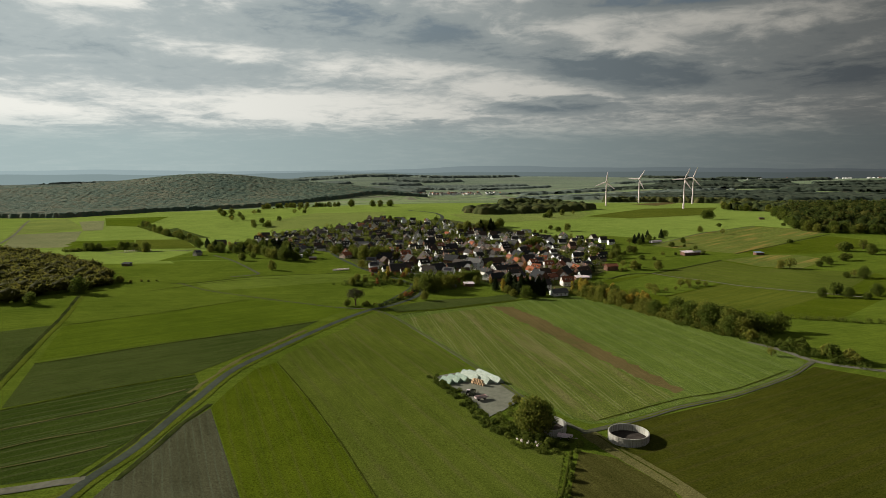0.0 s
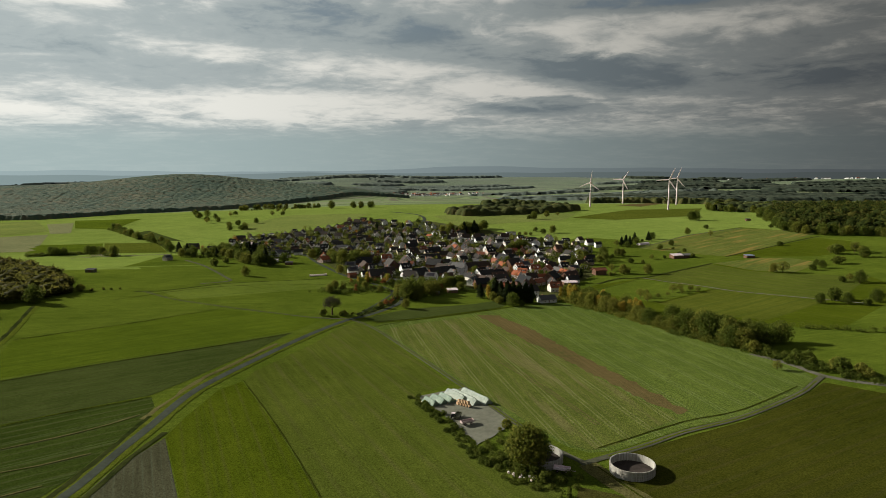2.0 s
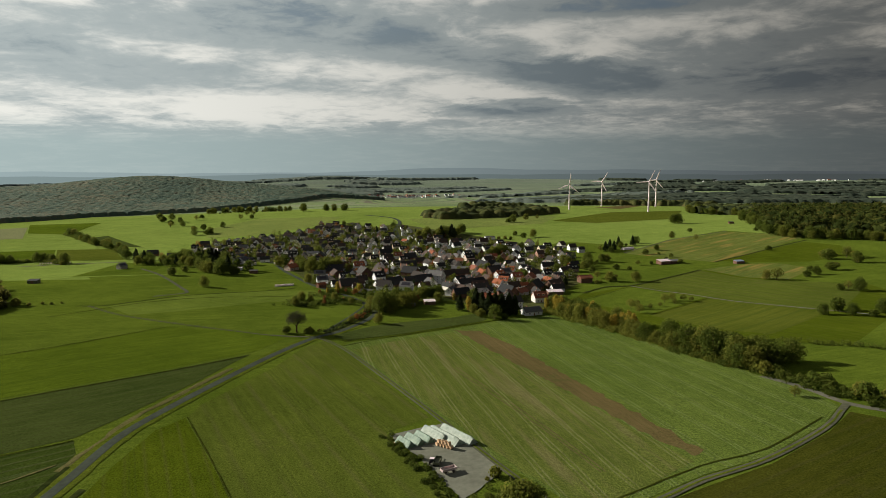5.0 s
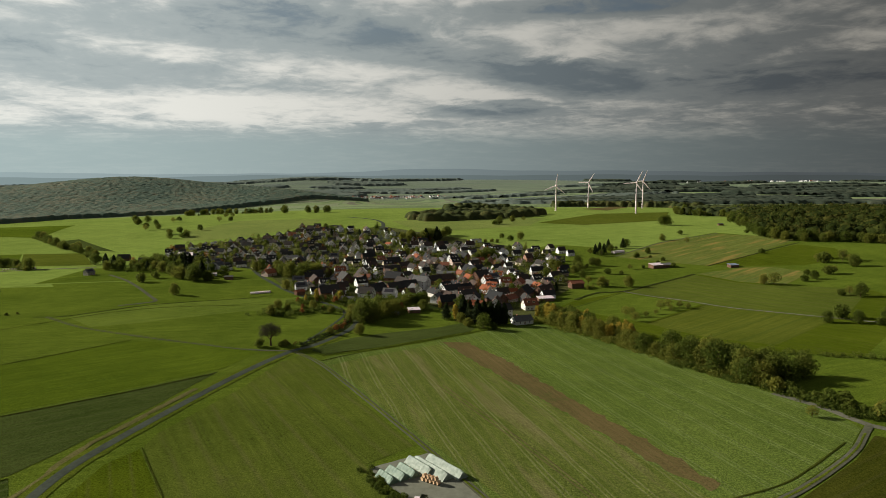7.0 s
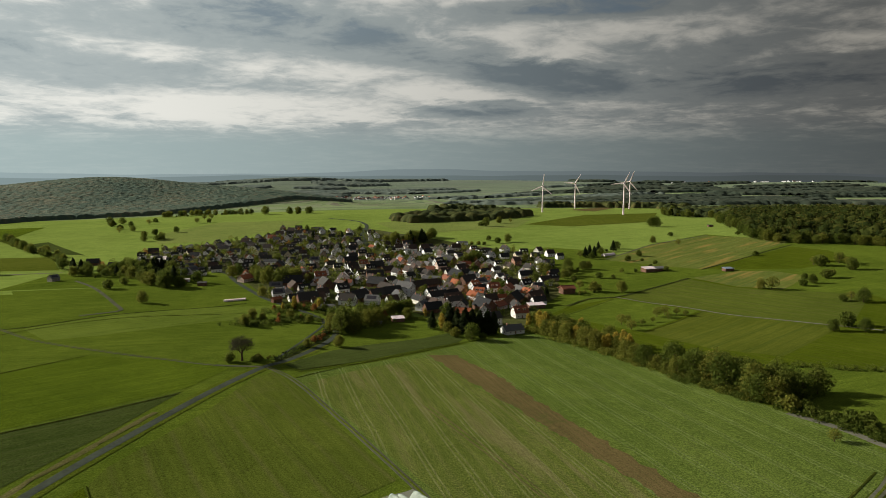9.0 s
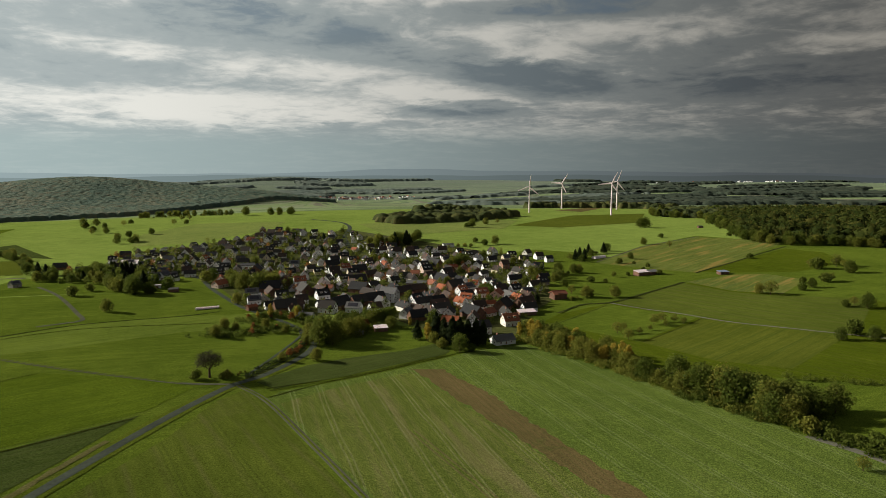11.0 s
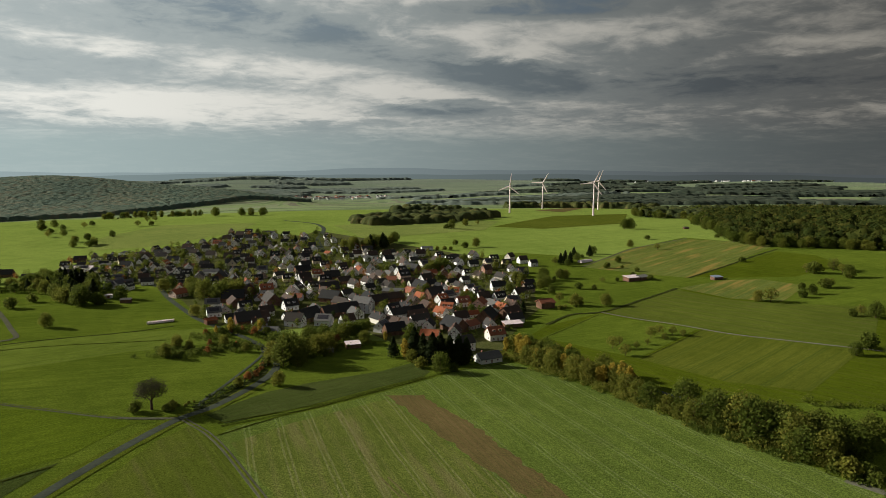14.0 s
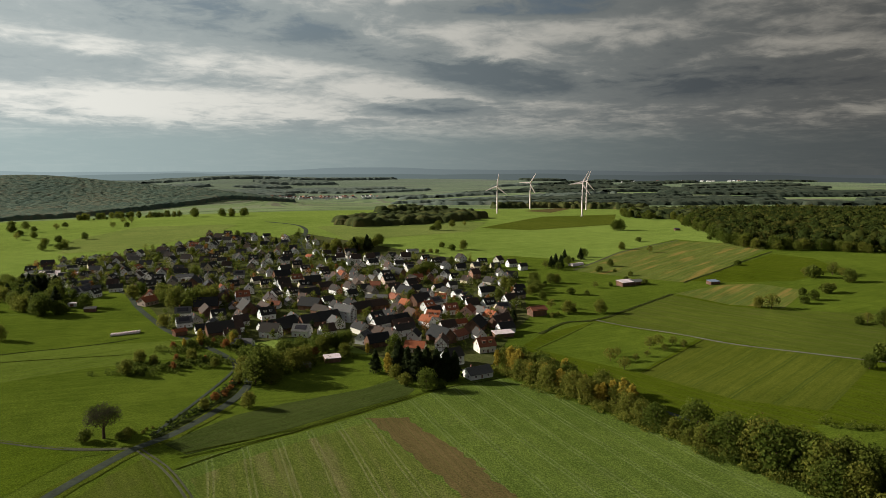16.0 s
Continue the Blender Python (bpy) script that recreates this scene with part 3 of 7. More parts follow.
drape("field", [(-229.1, 353.2), (-255.2, 423.5), (-200.7, 462.9), (-156.3, 508.5), (-99.6, 496.9), (-73.0, 482.3), (-86.8, 452.0), (-126.1, 420.0), (-186.5, 380.1)], BRIGHT, "bright green field of fresh sown grass", 0.18)
drape("field", [(-289.5, 410.7), (-263.7, 426.3), (-237.6, 353.1), (-229.4, 322.2)], DARKSOIL, "dark tilled field beside a lane", 0.18)
drape("field", [(-223.0, 571.9), (-179.9, 615.6), (-121.0, 642.2), (-76.0, 651.1), (-61.8, 612.4), (-106.2, 594.1), (-166.4, 554.5), (-194.4, 541.4)], RIDGED, "mown grass field in narrow ridges", 0.18)
drape("field", [(-44.0, 489.2), (-35.6, 500.6), (-20.0, 518.1), (-0.4, 530.5), (38.0, 547.4), (57.1, 561.9), (65.2, 543.8), (60.2, 535.7), (25.5, 513.9), (1.3, 497.4), (-33.7, 478.4)], DARKSOIL, "dark freshly tilled strip beside the lane", 0.22)
drape("field", [(-8.9, 533.0), (-14.9, 553.1), (15.3, 576.7), (40.7, 589.0), (55.1, 566.0), (37.7, 543.8)], MEADOW, "sunlit garden meadow at the village edge", 0.2)
drape("field", [(278.6, 855.0), (374.9, 948.6), (484.3, 1007.1), (529.7, 957.8), (541.4, 899.1), (432.4, 816.5), (351.0, 768.0), (311.6, 812.5)], OCHRE, "green slope field streaked with ochre", 0.2)
drape("field", [(358.1, 770.2), (517.1, 861.8), (533.6, 818.5), (511.5, 756.3), (439.3, 731.8), (387.4, 751.3)], YOUNG, "green mown field on a slope", 0.2)
drape("field", [(321.0, 729.9), (374.0, 744.1), (406.6, 734.1), (421.1, 696.2), (366.5, 652.7), (337.2, 678.2)], OCHRE, "striped green field with ochre patches", 0.2)
drape("field", [(224.0, 666.7), (316.6, 726.9), (332.9, 675.7), (362.5, 646.4), (415.0, 610.5), (326.8, 522.6), (295.3, 557.5), (264.6, 603.2)], OLIVE, "olive green ploughed-in field", 0.2)
drape("field", [(191.2, 544.5), (263.2, 597.7), (280.7, 573.9), (319.9, 523.1), (242.3, 469.1), (213.0, 494.2)], STRIPED, "green winter corn field in straight rows", 0.2)
drape("field", [(151.0, 608.0), (216.6, 665.3), (228.8, 644.3), (261.5, 601.4), (190.7, 546.9)], MEADOW, "bright orchard meadow", 0.19)
drape("field", [(485.5, 1666.7), (615.6, 1789.5), (640.4, 1756.4), (528.6, 1596.3)], SOIL, "brown ploughed field below wind turbines", 0.3)
drape("field", [(279.8, 1256.3), (465.3, 1474.7), (647.8, 1520.1), (519.2, 1265.4), (350.7, 1206.3)], STRIPED, "striped winter corn below wind turbines", 0.25)
drape("field", [(14.3, 1306.0), (217.1, 1387.2), (315.3, 1355.0), (254.0, 1208.6), (127.6, 1157.2), (60.5, 1120.6)], PALE, "pale green field behind the village", 0.25)
drape("field", [(-668.0, 965.2), (-885.8, 1373.5), (-826.7, 1417.6), (-657.3, 1168.9), (-723.2, 1081.4)], PALE, "pale green distant field", 0.25)
drape("field", [(-738.2, 1304.3), (-697.5, 1325.4), (-606.4, 1144.3), (-636.8, 1135.4)], GREYFIELD, "grey fallow plot", 0.25)
drape("field", [(-737.5, 1404.4), (-597.9, 1407.2), (-555.1, 1192.8), (-636.9, 1214.9)], BRIGHT, "bright green distant field", 0.25)
drape("field", [(-718.2, 1073.8), (-634.4, 1127.5), (-542.8, 932.3), (-630.8, 910.5)], GREYFIELD, "grey-green distant field", 0.25)
drape("field", [(-586.8, 998.5), (-490.3, 1017.9), (-439.9, 908.3), (-542.0, 912.6)], BRIGHT, "bright green distant plot", 0.25)
drape("field", [(-488.4, 1017.7), (-407.6, 1013.4), (-341.1, 885.2), (-430.9, 899.7)], STRIPED, "striped distant corn plot", 0.25)
drape("field", [(-503.3, 1146.6), (-483.6, 1168.3), (-367.5, 1017.2), (-406.3, 1038.0)], DARKSOIL, "dark ploughed wedge below a hill", 0.3)
drape("field", [(-306.1, 1107.4), (-330.4, 1237.7), (-274.4, 1381.6), (-118.1, 1368.5), (-135.7, 1238.8), (-222.3, 1116.2)], PALE, "pale green hillside field", 0.22)
drape("pavement", [(-82.4, 680.4), (-62.0, 657.0), (-24.0, 646.4), (0.4, 656.5), (36.5, 634.0), (57.8, 596.2), (88.3, 578.3), (115.0, 578.0), (148.7, 649.5), (178.1, 693.9), (206.0, 819.5), (215.8, 880.6), (187.1, 942.7), (108.7, 997.9), (67.3, 989.0), (14.5, 1107.0), (-11.1, 1232.0), (-33.2, 1171.6), (-84.7, 1219.7), (-143.1, 1234.2), (-158.6, 1146.2), (-209.7, 1093.7), (-224.1, 1029.8), (-216.9, 916.8), (-186.3, 838.5), (-145.0, 823.2), (-108.2, 744.8)], VILLAGE, "gardens, yards and paving between the houses", 0.25, 25, "yard")
drape("pavement", [(-4.7, 330.9), (19.3, 341.6), (39.5, 298.3), (30.2, 286.7), (21.0, 276.0), (6.6, 311.2)], YARD, "pale concrete farm yard", 0.3, 8, "yard", 0.35)

drape("field", [(70.5, 260.6), (87.2, 268.3), (107.8, 277.6), (137.6, 290.2), (175.2, 313.7), (197.0, 332.0), (219.1, 308.1), (222.0, 285.0), (153.4, 192.5), (118.6, 176.7), (88.7, 200.6), (81.5, 217.2), (73.0, 236.3), (68.1, 246.6)], SLOPE, "brownish green tilled field on a slope", 0.18)
drape("field", [(53.2, 240.5), (65.8, 233.9), (78.8, 209.5), (78.2, 179.2), (36.5, 181.3), (45.2, 214.6)], FURROW, "brown furrowed field below a slurry tank", 0.19)
drape("field", [(-139.8, 497.8), (-62.4, 483.4), (-74.6, 483.9), (-99.9, 498.7), (-156.9, 510.7), (-237.1, 570.3), (-268.2, 564.0), (-290.6, 522.0), (-284.5, 494.4), (-256.5, 429.2), (-202.8, 468.1)], MEADOW, "smooth green meadow", 0.16)
drape("field", [(112, 560), (150, 600), (172, 668), (219, 667), (300, 830), (300, 915), (240, 965), (190, 945), (216, 880), (206, 819), (178, 694), (148, 649), (115, 578)], MEADOW, "grazed meadow beside the last houses", 0.1)
drape("field", [(-330, 735), (-189, 742), (-131, 727), (-80, 655), (-60, 655), (-108, 745), (-145, 823), (-186, 838), (-250, 850), (-330, 850)], MEADOW, "rough meadow between a lane and gardens", 0.1)
# roads and tracks
ribbon("road", [(-137.5, 203.5), (-131.7, 212.1), (-130.4, 223.4), (-124.5, 247.7), (-121.8, 277.0), (-119.1, 299.5), (-115.8, 333.9), (-108.3, 359.3), (-93.8, 396.9), (-76.7, 440.0), (-62.9, 470.3), (-53.6, 487.0), (-44.6, 496.5), (-35.2, 512.5), (-25.6, 533.0), (-19.6, 555.0), (-20.5, 574.0), (-26.7, 592.7), (-37.0, 613.7), (-56.1, 642.5), (-81.4, 675.7), (-102.1, 715.3), (-126.1, 767.5), (-149.7, 831.9)], 4.3, ASPHALT, "worn grey asphalt country road", 0.34)
ribbon("road_verge", [(-137.5, 203.5), (-131.7, 212.1), (-130.4, 223.4), (-124.5, 247.7), (-121.8, 277.0), (-119.1, 299.5), (-115.8, 333.9), (-108.3, 359.3), (-93.8, 396.9), (-76.7, 440.0), (-62.9, 470.3), (-53.6, 487.0), (-44.6, 496.5), (-35.2, 512.5), (-25.6, 533.0)], 9.5, VERGE, "rough grass verge beside the road", 0.27, 0.5, 3, "verge")
ribbon("ditch", [(-134.6, 222.0), (-128.9, 248.3), (-126.0, 281.1), (-123.6, 310.3)], 2.2, DITCH, "dark overgrown roadside ditch", 0.3, 0.6, 5, "ditch")
ribbon("ditch", [(-119.7, 222.8), (-117.1, 247.0), (-114.4, 275.0), (-110.4, 293.4)], 2.2, DITCH, "dark overgrown roadside ditch", 0.3, 0.5, 6, "ditch")
ribbon("dry_verge", [(-125.5, 306.7), (-122.1, 326.1), (-117.0, 355.1), (-105.7, 385.3), (-92.4, 420.9)], 2.4, DRYVERGE, "strip of pale dry grass beside the road", 0.24, 1.0, 7, "verge")
ribbon("side_road", [(-166.9, 212.5), (-150.4, 217.5), (-140.6, 221.4), (-131.6, 223.7)], 5.0, CONCRETE_ROAD, "pale concrete side road", 0.32)
ribbon("farm_track", [(-52.2, 484.8), (-34.8, 460.5), (-8.9, 405.8), (14.6, 353.6), (29.1, 319.6), (39.2, 296.1), (50.8, 270.6), (60.6, 256.6)], 2.8, GRAVEL, "gravel farm track between fields", 0.32)
ribbon("farm_track", [(57.8, 256.9), (69.8, 262.2), (88.0, 270.7), (106.6, 281.1), (138.0, 294.0), (175.8, 317.4), (194.7, 334.3), (202.5, 341.6)], 3.2, GRAVEL, "gravel farm track round a field", 0.33)
ribbon("concrete_lane", [(234.6, 309.6), (227.0, 319.7), (213.5, 329.6), (202.5, 341.6), (199.1, 358.2), (195.3, 369.9), (187.8, 385.7)], 4.0, CONCRETE_ROAD, "pale concrete field lane", 0.31)
ribbon("farm_track", [(60.6, 256.6), (65.0, 243.6), (71.7, 232.0), (79.2, 216.5), (85.1, 200.9)], 7.0, DRYVERGE, "worn earth track past a slurry tank", 0.28, 0.6, 9)
ribbon("farm_track", [(-238.3, 573.3), (-199.7, 541.0), (-149.3, 516.0), (-109.0, 499.6), (-80.6, 489.2), (-56.2, 486.3)], 2.4, GRAVEL, "gravel track across meadows", 0.3)
ribbon("farm_track", [(-282.0, 787.6), (-247.2, 740.5), (-218.5, 693.7), (-196.8, 656.1), (-182.9, 631.1), (-189.3, 622.0), (-204.2, 611.2)], 3.2, GRAVEL, "gravel track across meadows", 0.3)
ribbon("field_edge", [(-246.4, 572.9), (-224.7, 575.5), (-179.9, 615.6), (-121.0, 642.2), (-96.3, 659.4)], 1.6, DITCH, "dark grassy field edge", 0.26, 0.3, 11, "verge")
ribbon("field_edge", [(-297.6, 517.8), (-271.8, 450.0), (-257.3, 405.2), (-238.0, 344.0), (-223.4, 297.3)], 2.5, DITCH, "overgrown ditch beside a lane", 0.26, 0.6, 12, "ditch")
ribbon("farm_track", [(-294.2, 517.6), (-267.2, 446.9), (-253.2, 402.7), (-233.6, 342.1), (-219.3, 297.3)], 3.0, VERGE, "grassy lane between fields", 0.28, 0.4, 13)
ribbon("bank_path", [(-49.9, 501.0), (-47.1, 513.0), (-40.1, 538.4), (-31.3, 574.7), (-29.8, 592.9), (-35.1, 611.3)], 1.7, ASPHALT, "narrow paved path on a bank", 0.3)
# dark strip painted in for the deep shade of the cutting
ribbon("ditch", [(-49.6, 495.0), (-43.6, 504.5), (-36.6, 519.0), (-28.4, 540.0), (-24.0, 556.0)], 3.6, DITCH, "overgrown cutting beside the road, darkened for its shade", 0.27, 0.8, 14, "ditch")
ribbon("farm_track", [(219.4, 669.6), (236.1, 641.8), (255.7, 615.6), (274.5, 581.7), (302.7, 548.1), (325.1, 520.9), (337.7, 504.8)], 2.0, CONCRETE_ROAD, "pale track across green fields", 0.3)
ribbon("field_edge", [(166.8, 642.1), (195.5, 667.8), (220.7, 669.3), (263.5, 695.1), (317.7, 728.8)], 3.0, DITCH, "dark field wall of stone and scrub", 0.45, 0.5, 15, "verge")
ribbon("field_edge", [(350.6, 765.5), (418.8, 806.1), (479.9, 846.0), (527.6, 875.4)], 2.6, DITCH, "dark hedge bank between fields", 0.4, 0.5, 16, "verge")
ribbon("farm_track", [(279.7, 857.6), (327.1, 899.6), (388.1, 952.8), (490.7, 1010.9)], 2.4, GRAVEL, "track along a slope field", 0.3)
ribbon("country_road", [(1.2, 1016.3), (-8.2, 1121.5), (-1.7, 1230.4), (-5.5, 1292.0), (-23.5, 1348.4), (-74.7, 1410.7)], 6.5, ASPHALT, "asphalt road curving out of the village", 0.35)
ribbon("country_road", [(-145.9, 818.0), (-202.0, 886.8), (-244.5, 882.8), (-277.5, 871.7)], 6.0, ASPHALT, "asphalt road along the village edge", 0.35)
ribbon("lane", [(158.1, 513.5), (163.8, 501.2), (173.3, 487.0), (180.4, 471.3), (188.1, 458.8)], 3.4, ASPHALT, "grey lane behind a tree belt", 0.3)
ribbon("farm_track", [(-446.7, 846.8), (-394.3, 860.3), (-326.3, 859.2)], 4.0, CONCRETE_ROAD, "pale lane below fields", 0.3)
ribbon("farm_track", [(-668.0, 965.2), (-733.8, 1105.0), (-882.8, 1372.6)], 4.0, CONCRETE_ROAD, "pale lane up a distant field", 0.35)

# grass growing along the middle of the tracks
for k, line in enumerate(([(-52.2, 484.8), (-34.8, 460.5), (-8.9, 405.8), (14.6, 353.6), (29.1, 319.6), (39.2, 296.1), (50.8, 270.6)], [(69.8, 262.2), (88.0, 270.7), (106.6, 281.1), (138.0, 294.0), (175.8, 317.4), (194.7, 334.3)], [(-238.3, 573.3), (-199.7, 541.0), (-149.3, 516.0), (-109.0, 499.6), (-80.6, 489.2)])):
    ribbon("grass_strip", line, 0.9, VERGE, "strip of grass between wheel ruts", 0.40, 0.15, 80 + k, "verge")

# ruts, edges and wheel tracks in the fields
for k, line in enumerate((
    [(-94.4, 354.7), (-65.5, 300.2), (-43.1, 253.9), (-23.4, 209.6), (-12.2, 184.8)], [(-35.6, 475.7), (1.5, 492.9), (25.3, 507.6), (66.8, 535.5)], [(-37.5, 478.8), (1.4, 496.0), (25.4, 511.2), (61.1, 535.6)], [(-228.4, 348.5), (-206.8, 361.0), (-185.0, 376.9), (-125.0, 415.9), (-89.2, 443.7)], [(-204.7, 285.6), (-168.4, 311.5), (-132.5, 332.6)], [(-255.3, 425.0), (-201.4, 464.7), (-156.3, 508.5)],
    [(-35.2, 465.8), (-6.2, 487.9), (67.5, 536.9), (111.6, 553.7)], [(63.7, 254.1), (69.5, 239.4), (81.7, 212.2)], [(49.9, 240.6), (44.9, 222.7), (39.7, 206.4)], [(67.9, 269.6), (110.3, 291.4), (141.7, 302.2), (181.3, 327.9)], [(151.2, 605.3), (215.2, 662.2)], [(191.2, 544.5), (263.2, 597.7)], [(-248.3, 535.7), (-182.3, 598.5), (-89.8, 621.2)])):
    ribbon("field_edge", line, 0.6, EDGE, "dark grassy rut along a field edge", 0.36, 0.25, 40 + k, "verge")
for k, line in enumerate(([(28.5, 419.9), (48.2, 367.0), (63.3, 324.0), (73.1, 291.2)], [(31.2, 419.9), (50.6, 367.0), (65.4, 323.8), (74.9, 291.1)], [(-179.1, 247.9), (-166.4, 257.0), (-147.2, 265.5), (-132.0, 275.0)], [(-168.5, 232.4), (-155.3, 238.9), (-137.1, 250.6)], [(-191.1, 265.6), (-169.7, 279.3), (-144.3, 296.1), (-128.9, 311.9)])):
    ribbon("wheel_track", line, 0.8, DRYVERGE, "pale wheel track through a crop", 0.36, 0.2, 60 + k, "track")


# ---- woods ----
def inside(poly, x, y):
    c = False
    for (ax, ay), (bx, by) in zip(poly, poly[1:] + poly[:1]):
        if (ay > y) != (by > y) and x < (bx - ax) * (y - ay) / (by - ay) + ax:
            c = not c
    return c


def ball(level):
    bm = bmesh.new()
    bmesh.ops.create_icosphere(bm, subdivisions=level, radius=1)
    bm.verts.ensure_lookup_table()
    V = np.array([v.co[:] for v in bm.verts])
    F = np.array([[v.index for v in f.verts] for f in bm.faces])
    bm.free()
    return V, F


def woods(name, outlines, gap, tall, material, label, level=1, tufts=0, seed=0, relief=0.42):
    """A wood seen from far off: one canopy of many uneven crowns."""
    rs = np.random.RandomState(seed)
    BV, BF = ball(level)
    V, F, off = [], [], 0
    for poly in outlines:
        xs, ys = [p[0] for p in poly], [p[1] for p in poly]
        for gx in np.arange(min(xs), max(xs), gap):
            for gy in np.arange(min(ys), max(ys), gap):
                x, y = gx + rs.uniform(-0.5, 0.5) * gap, gy + rs.uniform(-0.5, 0.5) * gap
                if not inside(poly, x, y):
                    continue
                k = tall * rs.uniform(0.5, 1.3)
                r = gap * rs.uniform(0.45, 0.95)
                z = ground_z(x, y)
                C = np.array([x, y, z + k * (1.0 - relief)])
                lump = 1 + rs.uniform(-0.22, 0.22, len(BV))[:, None]
                V.append(BV * lump * [r, r, k * relief] + C)
                F.append(BF + off)
                off += len(BV)
                if tufts:
                    d = rs.normal(size=(tufts, 3))
                    d[:, 2] = np.abs(d[:, 2]) * 0.9 - 0.25
                    d /= np.linalg.norm(d, axis=1)[:, None]
                    c = d * [r, r, k * relief] * rs.uniform(0.9, 1.12, tufts)[:, None] + C
                    s = rs.uniform(0.5, 1.0, tufts)[:, None, None] * gap * 0.15
                    q = c[:, None] + rs.normal(size=(tufts, 3, 3)) * s
                    V.append(q.reshape(-1, 3))
                    F.append(np.arange(tufts * 3).reshape(-1, 3) + off)
                    off += tufts * 3
    V, F = np.concatenate(V), np.concatenate(F)
    return tagged(mesh_object(name, V, F, material, True), label, "wood", kind="stuff")


def canopy_mat(name, stops, gap, relief=0.6):
    """Tree tops of many kinds: each crown its own shade, with lighter and darker stands."""
    m = Mat(name, 0.9, gloss=0.03)
    v = m.n.new("ShaderNodeTexVoronoi")
    m.l.new(m.pos, v.inputs["Vector"])
    v.inputs["Scale"].default_value = 0.9 / gap
    cell = m.n.new("ShaderNodeSeparateColor")
    m.l.new(v.outputs["Color"], cell.inputs[0])
    f = m.math("ADD", m.math("MULTIPLY", cell.outputs[0], 0.55), m.math("MULTIPLY", m.step(m.noise(0.006, 4, 0.6), 0.32, 0.68), 0.45))
    leaf = m.noise(6.0 / gap, 5, 0.8)
    c = m.mix(m.step(leaf, 0.35, 0.7, 0.0, 0.5), m.ramp(f, stops), stops[0][1])
    m.bump(leaf, relief, gap * 0.12)
    return m.done(c)


def canopy(name, outlines, gap, tall, material, label, cell, seed=0, gaps=0.0, dome=0.58, uneven=0.3):
    """A wood seen from far off: one rolling roof of rounded crowns. gaps: the share of crowns that is missing."""
    rs = np.random.RandomState(seed)
    V, F, off = [], [], 0
    for poly in outlines:
        P = np.array(poly)
        (x0, y0), (x1, y1) = P.min(0) - cell, P.max(0) + cell
        nx, ny = int((x1 - x0) / cell) + 2, int((y1 - y0) / cell) + 2
        X, Y = np.meshgrid(x0 + np.arange(nx) * cell, y0 + np.arange(ny) * cell)
        X, Y = X + rs.uniform(-0.25, 0.25, X.shape) * cell, Y + rs.uniform(-0.25, 0.25, Y.shape) * cell
        mx, my = int((x1 - x0) / gap) + 5, int((y1 - y0) / gap) + 5
        CX = x0 + (np.arange(mx)[None] - 2 + rs.uniform(0.1, 0.9, (my, mx))) * gap
        CY = y0 + (np.arange(my)[:, None] - 2 + rs.uniform(0.1, 0.9, (my, mx))) * gap
        R, K = gap * rs.uniform(0.55, 1.05, (my, mx)), tall * rs.uniform(0.9 - uneven, 0.9 + uneven, (my, mx))
        K = np.where(rs.uniform(size=K.shape) < gaps, -1.0, K)
        within = np.zeros(CX.shape, bool)
        for (ax, ay), (bx, by) in zip(poly, poly[1:] + poly[:1]):
            if ay != by:
                within ^= ((ay > CY) != (by > CY)) & (CX < (bx - ax) * (CY - ay) / (by - ay) + ax)
        K = np.where(within, K, -1.0)
        H = np.full(X.shape, -1.0)
        ci, cj = np.floor((X - x0) / gap).astype(int) + 2, np.floor((Y - y0) / gap).astype(int) + 2
        for di in (-1, 0, 1):
            for dj in (-1, 0, 1):
                a, b = np.clip(ci + di, 0, mx - 1), np.clip(cj + dj, 0, my - 1)
                d2 = ((X - CX[b, a]) ** 2 + (Y - CY[b, a]) ** 2) / R[b, a] ** 2
                H = np.maximum(H, np.where((d2 < 1) & (K[b, a] > 0), K[b, a] * (1 - dome + dome * np.sqrt(np.clip(1 - d2, 0, 1))), -1.0))
        if not gaps:
            held = np.zeros(X.shape, bool)
            for (ax, ay), (bx, by) in zip(poly, poly[1:] + poly[:1]):
                if ay != by:
                    held ^= ((ay > Y) != (by > Y)) & (X < (bx - ax) * (Y - ay) / (by - ay) + ax)
            H = np.where(held, np.maximum(H, tall * (0.86 - dome)), H)
        Z = heights(X, Y) + H
        q = (np.arange(ny - 1)[:, None] * nx + np.arange(nx - 1)[None]).ravel()
        q = np.stack([q, q + 1, q + nx + 1, q + nx], 1)
        q = q[H.ravel()[q].max(1) > 0]
        used, q = np.unique(q, return_inverse=True)
        V.append(np.stack([X.ravel(), Y.ravel(), Z.ravel()], 1)[used])
        F.append(q.reshape(-1, 4) + off)
        off += len(used)
    return tagged(mesh_object(name, np.concatenate(V), np.concatenate(F), material, True), label, "wood", kind="stuff")


# hill crowns greyed and lightened: distance haze painted into the leaf colour
HAZED_HILLWOOD = canopy_mat("hazed_autumn_woodland", [(0.0, (0.058, 0.090, 0.068)), (0.3, (0.080, 0.114, 0.080)), (0.55, (0.104, 0.130, 0.086)), (0.75, (0.140, 0.134, 0.086)), (1.0, (0.165, 0.158, 0.096))], 10, 0.7)
DARKWOOD = canopy_mat("dark_deciduous_woodland", [(0.0, (0.018, 0.026, 0.010)), (0.35, (0.045, 0.056, 0.018)), (0.65, (0.075, 0.082, 0.024)), (0.9, (0.105, 0.095, 0.032)), (1.0, (0.12, 0.095, 0.035))], 14)
